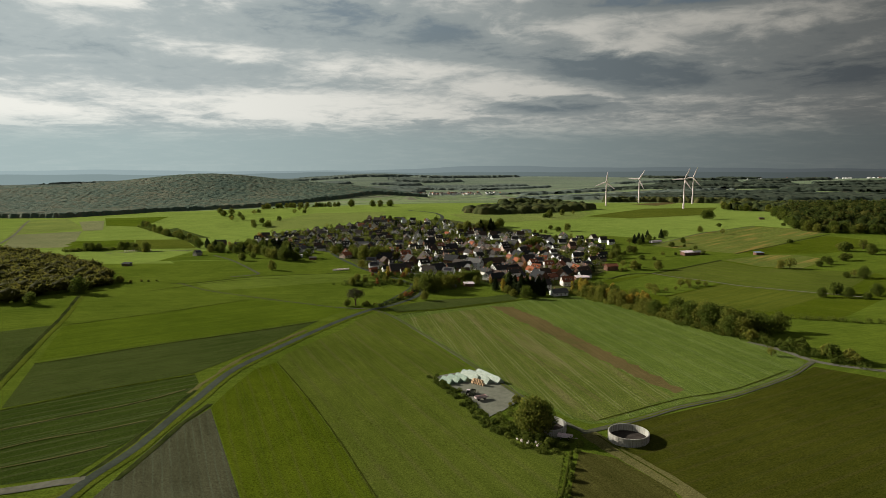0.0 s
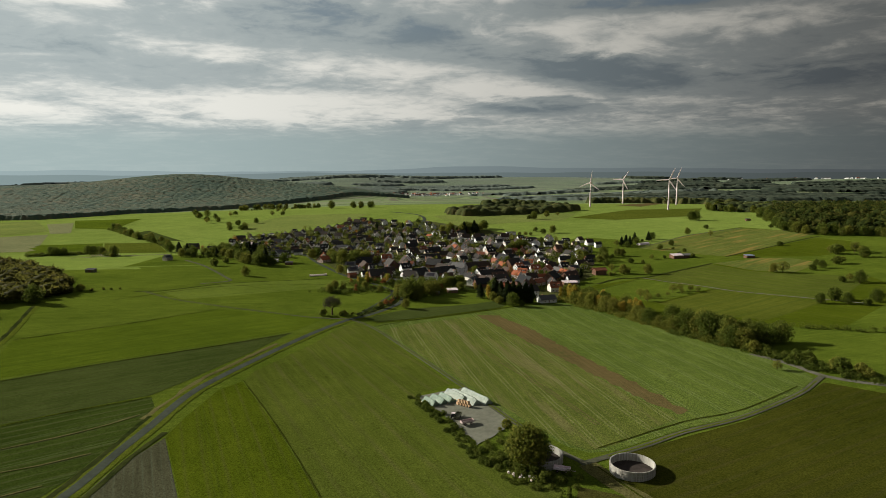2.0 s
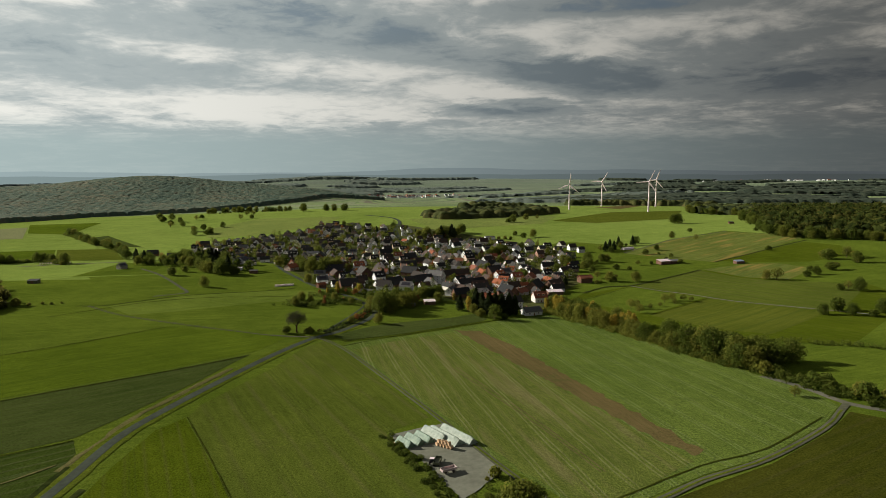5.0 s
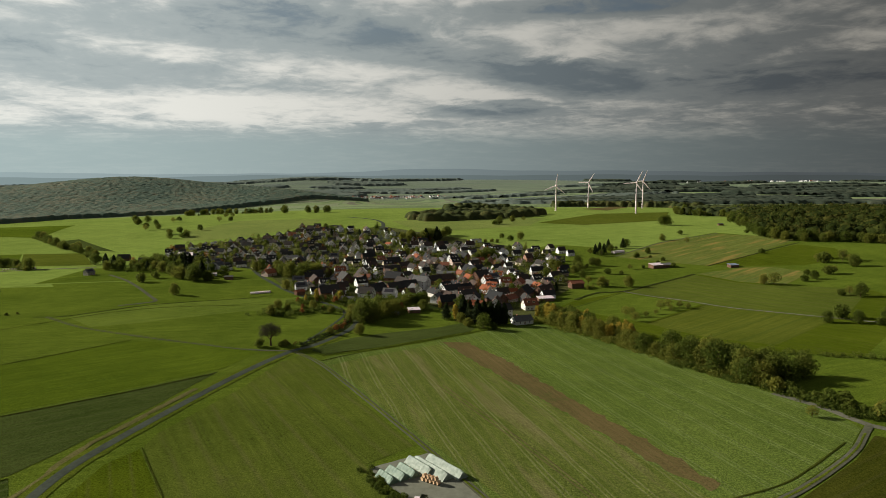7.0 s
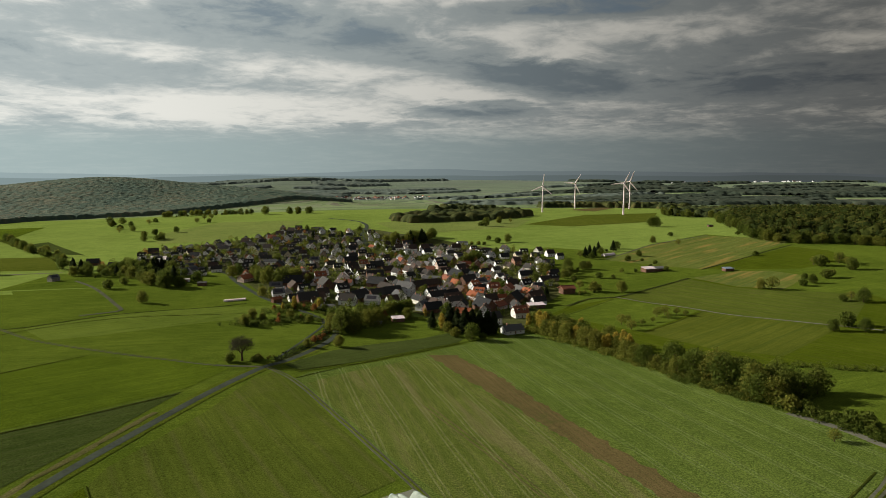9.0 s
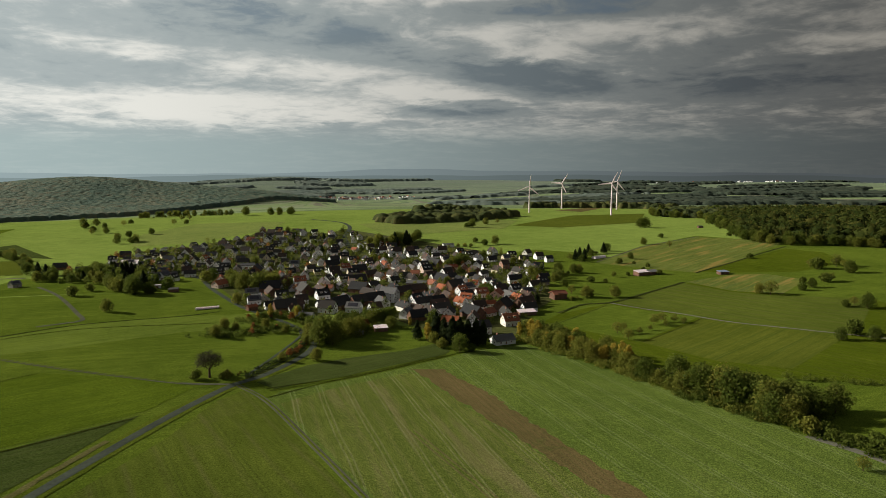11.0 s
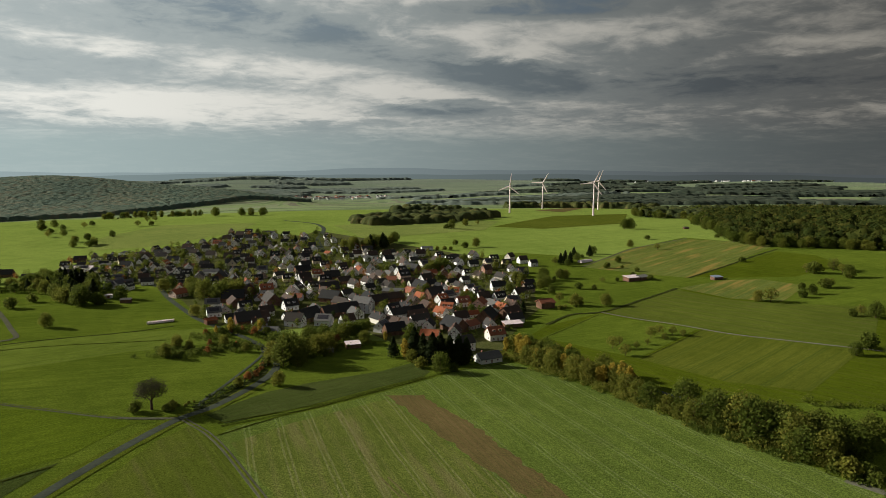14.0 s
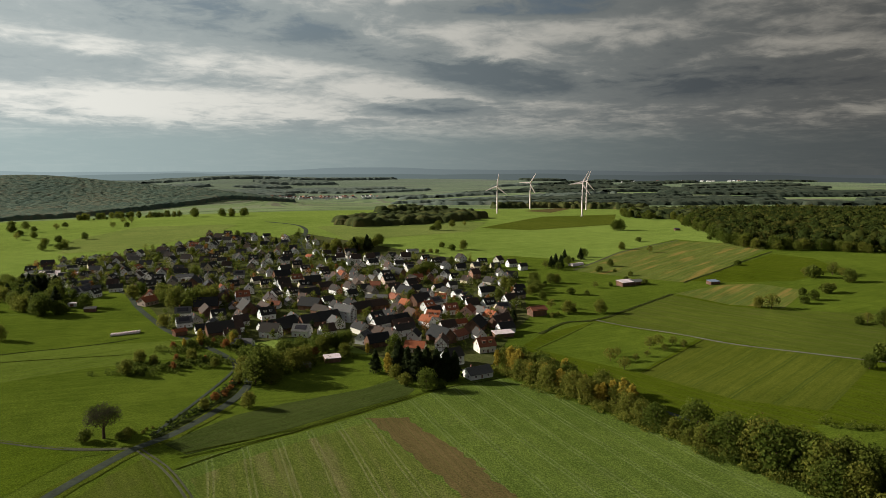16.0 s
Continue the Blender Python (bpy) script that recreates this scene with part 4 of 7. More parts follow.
# valley crowns paler still, with haze painted in the same way
HAZED_VALLEYWOOD = canopy_mat("hazed_valley_woodland", [(0.0, (0.090, 0.116, 0.098)), (0.5, (0.125, 0.152, 0.122)), (1.0, (0.160, 0.172, 0.130))], 16, 0.3)
canopy("woodland", [[(-2600, 2000), (-1300, 1560), (-880, 1500), (-800, 1790), (-560, 1870), (-330, 2200), (-260, 2380), (-60, 2560), (-120, 2800), (-1300, 2800), (-2600, 2800)]], 11, 13, HAZED_HILLWOOD, "hazy autumn forest covering a broad hill", 4.2, 1, 0.0, 0.26, 0.10)
woods("woodland", [[(585.8, 1110.6), (586.9, 1060.1), (560, 1020), (537.9, 985), (536.0, 901.9), (591.7, 852.4), (632.7, 814.9)] + [(1000, 900), (1500, 1150), (1400, 1500), (900, 1500), (700, 1330)]], 15, 17, WOODS_GREEN, "dense deciduous forest on a plateau edge", 1, 60, 2)
canopy("woodland", [[(700, 1330), (640, 1420), (660, 1500), (760, 1600), (1000, 1650), (1400, 1640), (1900, 1640), (1900, 1300), (1450, 1450), (900, 1500)]], 14, 14, DARKWOOD, "deciduous forest stretching over a plateau", 4.5, 12, 0.08)
canopy("woodland", [[(450, 1800), (620, 1800), (800, 1690), (850, 1760), (760, 1840), (460, 1850)]], 11, 14, DARKWOOD, "dark belt of forest behind wind turbines", 4.0, 3)
canopy("woodland", [[(43.3, 1368.9), (100, 1440), (167.8, 1497.0), (330.5, 1554.0), (342.0, 1456.6), (209.5, 1342.9), (87.7, 1296.7)], [(130, 1640), (260, 1660), (330, 1720), (220, 1740)]], 14, 13, DARKWOOD, "copses in a fold behind the village", 4.0, 4, 0.1)
woods("woodland", [[(-341.7, 487.6), (-330.1, 510.8), (-310.2, 532.0), (-293.5, 564.5), (-400.1, 711.7), (-539.6, 842.3), (-610.3, 880.5)] + [(-620, 800), (-650, 560)]], 10, 9, WOODS_GREEN, "thicket on a knoll", 1, 70, 5)


def far_patches(seed, count, right):
    """Belts and copses over the far land; more and deeper ones on the plateau to the east."""
    rnd = random.Random(seed)
    out = []
    while len(out) < count:
        y = rnd.uniform(1950, 4650)
        x = rnd.uniform(0.30, 0.95) * y if right else rnd.uniform(-0.75, 0.36) * y
        if -2700 < x < 0 and y < 2900 or (x - 60) ** 2 + (y - 3500) ** 2 < 300 ** 2 or x < 260 and y < 2300 or (not right and x > 60 and y < 2600 and rnd.random() < 0.6):
            continue
        a, b = rnd.uniform(90, 420), rnd.uniform(20, 75 if right else 55)
        out.append([(x + a * rnd.uniform(0.75, 1.2) * math.cos(k), y + b * rnd.uniform(0.7, 1.3) * math.sin(k)) for k in np.linspace(0, 2 * math.pi, 10)[:-1]])
    return out


canopy("woodland", far_patches(4, 60, False), 18, 12, HAZED_VALLEYWOOD, "far belts and copses along a valley", 9, 6, 0.0, 0.3, 0.15)
# bluish crowns: haze over the far plateau is mixed into the colour
HAZED_FARWOOD = canopy_mat("hazed_plateau_woodland", [(0.0, (0.034, 0.046, 0.034)), (0.5, (0.052, 0.066, 0.044)), (1.0, (0.075, 0.080, 0.050))], 16, 0.3)
canopy("woodland", far_patches(9, 70, True), 18, 12, HAZED_FARWOOD, "far dark woods on a plateau", 9, 7, 0.0, 0.35, 0.2)


def backdrop(name, radius, base, lumps, colour, label):
    """A far ridge against the sky; the haze over it is painted as a glow."""
    m = bpy.data.materials.new(name + "_haze_glow")
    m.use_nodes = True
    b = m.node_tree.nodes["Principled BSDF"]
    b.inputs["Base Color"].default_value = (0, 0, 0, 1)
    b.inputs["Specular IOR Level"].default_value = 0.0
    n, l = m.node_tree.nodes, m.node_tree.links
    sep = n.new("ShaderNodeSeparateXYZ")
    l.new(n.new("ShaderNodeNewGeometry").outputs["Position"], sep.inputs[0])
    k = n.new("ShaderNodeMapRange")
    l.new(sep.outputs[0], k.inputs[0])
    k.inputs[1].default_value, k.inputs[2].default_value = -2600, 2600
    # the painted glow is brighter on the left, towards the sun
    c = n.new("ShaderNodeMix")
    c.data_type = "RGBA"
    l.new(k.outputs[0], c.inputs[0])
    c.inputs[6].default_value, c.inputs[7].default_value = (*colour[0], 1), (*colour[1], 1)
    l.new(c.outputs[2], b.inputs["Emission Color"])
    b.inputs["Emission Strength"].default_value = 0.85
    V, F = [], []
    for i in range(241):
        a = radians(-75 + i * 150 / 240)
        z = base + sum(hh * math.exp(-((math.degrees(a) - c0) / w) ** 2) for c0, w, hh in lumps) + 3 * math.sin(a * 23) + 1.5 * math.sin(a * 61)
        x, y = radius * math.sin(a), radius * math.cos(a)
        V += [(x, y, -80), (x, y, z)]
        if i:
            F.append((2 * i - 2, 2 * i, 2 * i + 1, 2 * i - 1))
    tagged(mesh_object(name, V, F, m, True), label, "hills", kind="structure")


backdrop("backdrop_1", 4840, 84, [(4, 9, 30), (22, 16, 22), (-30, 12, 16)], ((0.285, 0.362, 0.372), (0.066, 0.076, 0.080)), "far hills glowing in a painted blue haze")
backdrop("backdrop_2", 4790, 62, [(-8, 10, 16), (15, 12, 18), (-38, 10, 18), (34, 9, 18)], ((0.205, 0.268, 0.270), (0.054, 0.064, 0.064)), "far wooded ridge glowing in a painted haze")
# ---- things ----
def part(name, bm, material, parent, label=""):
    me = bpy.data.meshes.new(name)
    bm.to_mesh(me)
    bm.free()
    for k in (material if isinstance(material, (list, tuple)) else [material]):
        me.materials.append(k)
    ob = new(name, me)
    ob.parent = parent
    return tagged(ob, label)


def box(bm, x0, y0, z0, x1, y1, z1, slot=0):
    v = [bm.verts.new((x, y, z)) for z in (z0, z1) for y in (y0, y1) for x in (x0, x1)]
    for q in ((0, 2, 3, 1), (4, 5, 7, 6), (0, 1, 5, 4), (2, 6, 7, 3), (0, 4, 6, 2), (1, 3, 7, 5)):
        bm.faces.new([v[i] for i in q]).material_index = slot
    return v


def tube(bm, a, b, ra, rb, sides=8, cap=True):
    a, b = Vector(a), Vector(b)
    q = (b - a).to_track_quat("Z", "Y")
    rings = []
    for p, r in ((a, ra), (b, rb)):
        rings.append([bm.verts.new(p + q @ Vector((r * math.cos(2 * math.pi * i / sides), r * math.sin(2 * math.pi * i / sides), 0))) for i in range(sides)])
    for i in range(sides):
        bm.faces.new((rings[0][i], rings[0][(i + 1) % sides], rings[1][(i + 1) % sides], rings[1][i]))
    if cap:
        bm.faces.new(rings[1])
        bm.faces.new(rings[0][::-1])


def thing(name, label, category, group=""):
    return tagged(new(name), label, category, group)


def window_mesh():
    bm = bmesh.new()
    box(bm, -0.6, -0.06, -0.7, 0.6, 0.05, 0.7, 0)
    box(bm, -0.5, -0.09, -0.6, -0.04, -0.05, 0.6, 1)
    box(bm, 0.04, -0.09, -0.6, 0.5, -0.05, 0.6, 1)
    me = bpy.data.meshes.new("window")
    bm.to_mesh(me)
    bm.free()
    me.materials.append(FRAME)
    me.materials.append(GLASS)
    return me


WINDOW = window_mesh()


def place_window(parent, x, y, z, turn):
    ob = new("window", WINDOW)
    ob.parent = parent
    ob.matrix_basis = pose(x, y, z, 0, 0, turn)


def house(label, length, width, eaves, pitch, roof, wall, dormer=False, solar=False, timber=False, chimneys=1, windows=True, name="house", group="houses of the village"):
    """A gabled house, its ridge along x, standing on z = 0."""
    h = thing(name, label, "house" if name == "house" else name.replace("_", " "), group)
    L, W = length / 2, width / 2
    ridge = eaves + W * math.tan(radians(pitch))
    bm = bmesh.new()
    V = [bm.verts.new(p) for p in ((-L, -W, -2.5), (L, -W, -2.5), (L, W, -2.5), (-L, W, -2.5), (-L, -W, eaves), (L, -W, eaves), (L, W, eaves), (-L, W, eaves), (-L, 0, ridge - 0.05), (L, 0, ridge - 0.05))]
    for q in ((0, 1, 5, 4), (2, 3, 7, 6), (1, 2, 6, 9, 5), (3, 0, 4, 8, 7), (3, 2, 1, 0), (4, 5, 9, 8), (6, 7, 8, 9)):
        bm.faces.new([V[i] for i in q])
    part("wall", bm, wall, h)
    bm = bmesh.new()
    o, g, t = 0.55, 0.45, 0.24
    s = math.tan(radians(pitch))
    for side in (-1, 1):
        a = [(-L - g, side * (W + o), eaves - o * s), (L + g, side * (W + o), eaves - o * s), (L + g, 0, ridge), (-L - g, 0, ridge)]
        lo = [bm.verts.new((x, y, z + 0.03)) for x, y, z in a]
        hi = [bm.verts.new((x, y, z + t)) for x, y, z in a]
        for q in ((lo[0], lo[1], lo[2], lo[3]), (hi[3], hi[2], hi[1], hi[0]), (lo[0], hi[0], hi[1], lo[1]), (lo[1], hi[1], hi[2], lo[2]), (lo[3], hi[3], hi[0], lo[0])):
            bm.faces.new(q if side > 0 else q[::-1])
    tube(bm, (-L - g, 0, ridge + t - 0.05), (L + g, 0, ridge + t - 0.05), 0.16, 0.16, 6)
    part("roof", bm, roof, h)
    for k in range(chimneys):
        bm = bmesh.new()
        cx, cy = (-0.25 + 0.55 * k) * length, 0.12 * width
        box(bm, cx - 0.35, cy - 0.3, ridge - 1.4, cx + 0.35, cy + 0.3, ridge + 1.0)
        box(bm, cx - 0.42, cy - 0.37, ridge + 1.0, cx + 0.42, cy + 0.37, ridge + 1.12)
        part("chimney", bm, CHIMNEY, h)
    if dormer:
        for x in (-L * 0.4, L * 0.4):
            bm = bmesh.new()
            z = eaves + W * 0.35 * s
            box(bm, x - 1.1, -W * 0.72, z - 0.2, x + 1.1, -W * 0.15, z + 1.5)
            q = box(bm, x - 1.35, -W * 0.72 - 0.3, z + 1.5, x + 1.35, -W * 0.1, z + 1.68, 1)
            box(bm, x - 0.7, -W * 0.72 - 0.04, z + 0.35, x + 0.7, -W * 0.72 + 0.02, z + 1.3, 2)
            part("dormer", bm, [wall, roof, GLASS], h)
    if solar:
        bm = bmesh.new()
        a = 0.5 * length * 0.7
        q = []
        for x, f in ((-a, 0.2), (a, 0.2), (a, 0.8), (-a, 0.8)):
            q.append((x, -W * (1 - f), eaves + W * f * s + t))
        lo, hi = [bm.verts.new((x, y, z + 0.04)) for x, y, z in q], [bm.verts.new((x, y - 0.04, z + 0.12)) for x, y, z in q]
        bm.faces.new(hi)
        for k in range(4):
            bm.faces.new((lo[k], lo[(k + 1) % 4], hi[(k + 1) % 4], hi[k]))
        part("solar_panel", bm, GLASS, h)
    if windows:
        floors = max(1, round((eaves - 0.6) / 2.7))
        for f in range(floors):
            z = 1.6 + f * 2.7
            for x in (-L * 0.55, L * 0.55):
                place_window(h, x, -W - 0.02, z, 0)
            if f:
                place_window(h, L * 0.3, W + 0.02, z, 180)
            place_window(h, -L - 0.02, (0.45 if f else -0.45) * W, z, -90)
            place_window(h, L + 0.02, (-0.45 if f else 0.45) * W, z, 90)
        if ridge - eaves > 3:
            place_window(h, -L - 0.02, 0, eaves + 1.0, -90)
            place_window(h, L + 0.02, 0, eaves + 1.0, 90)
        bm = bmesh.new()
        x = 0.0
        box(bm, x - 0.5, -W - 0.08, 0.1, x + 0.5, -W + 0.05, 2.15)
        part("door", bm, WOOD_DOOR, h)
    else:
        bm = bmesh.new()
        box(bm, -1.7, -W - 0.07, 0.05, 1.7, -W + 0.05, 3.0)
        part("barn_door", bm, WOOD_DOOR, h)
    if timber:
        for end in (-1, 1):
            bm = bmesh.new()
            for z in (2.7, eaves - 0.1):
                box(bm, end * (L + 0.05) - 0.04, -W, z - 0.1, end * (L + 0.05) + 0.04, W, z + 0.1)
            for y in np.linspace(-W + 0.1, W - 0.1, 6):
                box(bm, end * (L + 0.05) - 0.04, y - 0.09, 0.1, end * (L + 0.05) + 0.04, y + 0.09, eaves + (W - abs(y)) * s * 0.9)
            part("timber_frame", bm, BEAM, h)
    return h


def shed(label, length, width, high, roof, wall, name="shed"):
    """A low building with a gently sloping roof."""
    h = thing(name, label, name.replace("_", " "), "sheds")
    L, W = length / 2, width / 2
    bm = bmesh.new()
    V = [bm.verts.new(p) for p in ((-L, -W, -1.5), (L, -W, -1.5), (L, W, -1.5), (-L, W, -1.5), (-L, -W, high), (L, -W, high), (L, W, high + width * 0.12), (-L, W, high + width * 0.12))]
    for q in ((0, 1, 5, 4), (2, 3, 7, 6), (1, 2, 6, 5), (3, 0, 4, 7), (3, 2, 1, 0), (4, 5, 6, 7)):
        bm.faces.new([V[i] for i in q])
    part("wall", bm, wall, h)
    bm = bmesh.new()
    q = box(bm, -L - 0.3, -W - 0.4, high + 0.02, L + 0.3, W + 0.4, high + 0.2)
    for v in q:
        v.co.z += (v.co.y + W) * 0.12
    part("roof", bm, roof, h)
    bm = bmesh.new()
    box(bm, -1.3, -W - 0.06, 0.0, 1.3, -W + 0.05, high * 0.8)
    part("door", bm, WOOD_DOOR, h)
    return h


HOUSES = {}


def first_house(key, *args, **kw):
    HOUSES[key] = [house(*args, **kw), False]


first_house("dark_a", "white-walled house with a steep anthracite tile roof", 12, 9.5, 4.4, 46, ROOF_DARK, PLASTER, dormer=True)
first_house("dark_b", "plastered house with a long dark tile roof", 15, 9.5, 4.6, 43, ROOF_DARK, PLASTER, chimneys=2)
first_house("dark_c", "low plastered house with a dark tile roof", 12, 10, 2.9, 40, ROOF_DARK, PLASTER)
first_house("brown_a", "plastered house with a brown tile roof", 12, 9.5, 4.4, 46, ROOF_BROWN, PLASTER)
first_house("brown_b", "half-timbered farmhouse with a brown tile roof", 14, 9.0, 4.8, 48, ROOF_BROWN, PLASTER, timber=True)
first_house("red_a", "pale house with a red clay tile roof", 12, 9.5, 4.6, 44, ROOF_RED, PLASTER, dormer=True)
first_house("red_b", "low house with a bright red clay roof", 13, 9, 3.4, 36, ROOF_RED, PLASTER)
first_house("grey_a", "plastered house with a grey slate roof", 12, 9.5, 4.4, 40, ROOF_GREY, PLASTER, solar=True)
first_house("barn_dark", "large timber barn with a dark tile roof", 18, 12, 4.2, 44, ROOF_DARK, TIMBERWALL, chimneys=0, windows=False, name="barn", group="barns")
first_house("barn_brown", "long timber barn with a brown tile roof", 20, 12, 4.2, 42, ROOF_BROWN, TIMBERWALL, chimneys=0, windows=False, name="barn", group="barns")
first_house("barn_grey", "long barn with a grey corrugated roof", 22, 13, 5.0, 20, ROOF_GREY, PLASTER, chimneys=0, windows=False, name="barn", group="barns")
first_house("white_a", "white house with a black tile roof at the village edge", 12, 9, 5.8, 42, ROOF_DARK, WHITE_PLASTER)
first_house("white_long", "long white house with a dark roof", 18, 8.5, 5.8, 44, ROOF_DARK, WHITE_PLASTER, chimneys=2)
first_house("bungalow", "low white bungalow with a grey tile roof", 15, 10, 2.9, 30, ROOF_GREY, WHITE_PLASTER)
first_house("pink", "pink house with a red tile roof", 13, 10, 7.6, 38, ROOF_RED, PINKWALL)
first_house("brick", "brick house with a brown tile roof", 10, 9, 5.8, 45, ROOF_BROWN, BRICKWALL)
first_house("half_timber_big", "three-storey half-timbered house with a grey roof", 16, 10, 8.2, 42, ROOF_GREY, WHITE_PLASTER, timber=True, chimneys=2)
first_house("shed_red", "small shed with a red roof", 7, 5, 2.6, 25, ROOF_RED, TIMBERWALL, chimneys=0, windows=False, name="garden_shed", group="sheds")
TAKEN = []


def put_house(key, x, y, turn, k=1.0, r=7.0):
    k *= 0.95
    m = pose(x, y, ground_z(x, y) + 0.3, 0, 0, turn) @ Matrix.Diagonal((k, k, k, 1))
    rec = HOUSES[key]
    if rec[1]:
        ob = copy_thing(rec[0], m)
    else:
        ob, rec[1] = rec[0], True
        ob.matrix_basis = m
    TAKEN.append((x, y, r))
    return ob


# the houses that stand out
for key, (x, y), turn, k in (
    ("white_a", (93.0, 585.3), 25, 1.0), ("bungalow", (102.0, 559.9), 18, 1.0), ("red_a", (119.0, 609.2), 12, 1.0),
    ("red_b", (76.0, 616.2), -22, 1.0), ("white_a", (78.4, 637.6), 70, 0.95), ("brown_b", (93.4, 618.9), 75, 0.95),
    ("red_b", (109.4, 641.6), 40, 1.0), ("barn_dark", (126.1, 661.9), 60, 1.05), ("barn_brown", (146.6, 671.0), 35, 0.9),
    ("pink", (127.8, 693.8), 62, 1.0), ("red_a", (118.3, 713.7), 15, 1.0), ("red_b", (118.3, 676.6), 15, 0.8), ("red_a", (101.8, 694.6), -30, 0.95),
    ("red_a", (118.6, 755.6), -25, 0.9), ("dark_b", (163.2, 771.0), 5, 0.95), ("brown_a", (173.0, 734.3), 25, 1.05), ("brick", (170.5, 847.3), 20, 0.95),
    ("white_a", (187.1, 875.5), 65, 0.9), ("brick", (124.9, 843.0), 80, 0.9), ("white_a", (142.2, 856.2), 60, 0.9), ("white_a", (74.9, 873.2), 65, 0.85),
    ("half_timber_big", (35.7, 702.2), -35, 1.0), ("dark_a", (-19.4, 781.6), 70, 1.0), ("barn_grey", (65.5, 763.1), -20, 0.9), ("red_b", (67.6, 820.6), -12, 1.0),
    ("brown_b", (-14.4, 659.0), -25, 1.1), ("grey_a", (5.8, 660.7), -20, 1.0), ("white_long", (61.4, 672.9), 30, 1.0), ("white_long", (74.0, 655.8), 25, 0.9),
    ("grey_a", (45.9, 639.9), 60, 1.0), ("barn_dark", (53.7, 632.2), 20, 0.85), ("dark_a", (-90.7, 914.7), 70, 1.35), ("grey_a", (-179.8, 818.4), 65, 1.0), ("shed_red", (-73.1, 666.3), 35, 1.15),
    ("red_b", (-116.7, 766.7), 55, 1.1), ("grey_a", (-55.7, 683.9), 75, 0.9), ("grey_a", (-80.9, 719.7), 5, 1.0), ("bungalow", (-30.0, 637.2), -15, 0.9),
    ("shed_red", (183.5, 696.2), 12, 1.7), ("barn_grey", (-111.0, 877.3), 10, 1.0), ("barn_dark", (10.6, 741.4), -30, 1.0), ("barn_brown", (7.5, 802.6), -15, 0.9),
    ("red_b", (-18.3, 749.4), -15, 0.9), ("barn_grey", (-262.0, 941.0), 12, 0.95), ("barn_dark", (-279.3, 1008.8), 10, 0.75), ("barn_grey", (131.3, 1010.5), 5, 0.8),
    ("dark_a", (98.6, 968.1), 65, 1.0), ("white_a", (230.2, 876.6), 10, 0.8), ("brown_a", (224.1, 897.9), 15, 0.9), ("brown_a", (215.9, 920.8), 40, 0.9),
    ("white_a", (138.5, 804.4), 20, 0.8), ("dark_c", (30.4, 960.8), 10, 1.0), ("red_b", (6.9, 991.0), -50, 0.8), ("dark_c", (54.9, 1007.0), 10, 1.2),
):
    put_house(key, x, y, turn, k)
for key, (x, y), turn, k in (("barn_dark", (-318.4, 918.5), 5, 0.8), ("barn_dark", (-281.7, 883.4), 8, 0.7), ("dark_c", (-216.6, 850.9), 20, 0.9), ("dark_a", (-207.3, 863.3), 60, 0.9), ("grey_a", (-190.7, 852.6), 15, 0.9), ("dark_a", (-168.1, 805.8), 70, 0.85), ("dark_b", (-158.2, 830.1), 12, 0.85), ("grey_a", (-184.7, 814.5), 60, 0.95), ("dark_c", (-139.8, 818.2), 15, 0.9), ("barn_grey", (-233.2, 956.9), 10, 0.7), ("dark_c", (-236.6, 862.9), 10, 0.8), ("grey_a", (-304.9, 793.2), 60, 0.8)):
    put_house(key, x, y, turn, k)

# the rest of the village, along its lanes
VILLAGE_EDGE = [(-86.4, 685.5), (-62.5, 659.9), (-24.0, 646.4), (0.3, 659.5), (36.6, 636.7), (61.7, 600.6), (89.9, 604.0), (123.2, 608.4), (153.3, 664.6), (182.6, 721.8), (206.0, 819.5), (215.8, 880.6), (185.4, 935.8), (107.3, 985.9), (66.7, 981.2), (14.5, 1096.5), (-10.7, 1218.2), (-32.6, 1159.6), (-83.4, 1206.7), (-141.0, 1220.8), (-156.6, 1135.4), (-207.2, 1083.8), (-221.4, 1020.8), (-211.6, 908.7), (-184.3, 846.7), (-146.5, 828.7), (-109.2, 749.0)]
ROADS_CLEAR = [(p.x, p.y) for p in smooth_line([(-22.2, 547.9), (-20.0, 572.0), (-26.7, 592.7), (-37.0, 613.7), (-56.1, 642.5), (-81.4, 675.7), (-102.1, 715.3), (-126.1, 767.5), (-149.7, 831.9)])] + [(p.x, p.y) for p in smooth_line([(14.7, 945.4), (1.2, 1016.3), (-8.2, 1121.5), (-1.7, 1230.4)])]


WEST_EDGE = [(-292, 990), (-272, 1036), (-225, 1060), (-190, 1010), (-168, 930), (-150, 880), (-162, 832), (-205, 848), (-256, 892)]


def fill_west():
    """Low houses and workshops at the western end, with trees between them."""
    rnd = random.Random(31)
    xs, ys = [p[0] for p in WEST_EDGE], [p[1] for p in WEST_EDGE]
    count = 0
    for _ in range(4000):
        x, y = rnd.uniform(min(xs), max(xs)), rnd.uniform(min(ys), max(ys))
        if not inside(WEST_EDGE, x, y) or any((x - a) ** 2 + (y - b) ** 2 < (8.0 + r) ** 2 for a, b, r in TAKEN):
            continue
        put_house(rnd.choice(("dark_c", "dark_a", "grey_a", "bungalow", "barn_grey", "dark_c", "brown_a")), x, y, 12 + rnd.choice((0, 90)) + rnd.gauss(0, 6), rnd.uniform(0.7, 0.9), 7.0)
        count += 1
        if count > 44:
            break


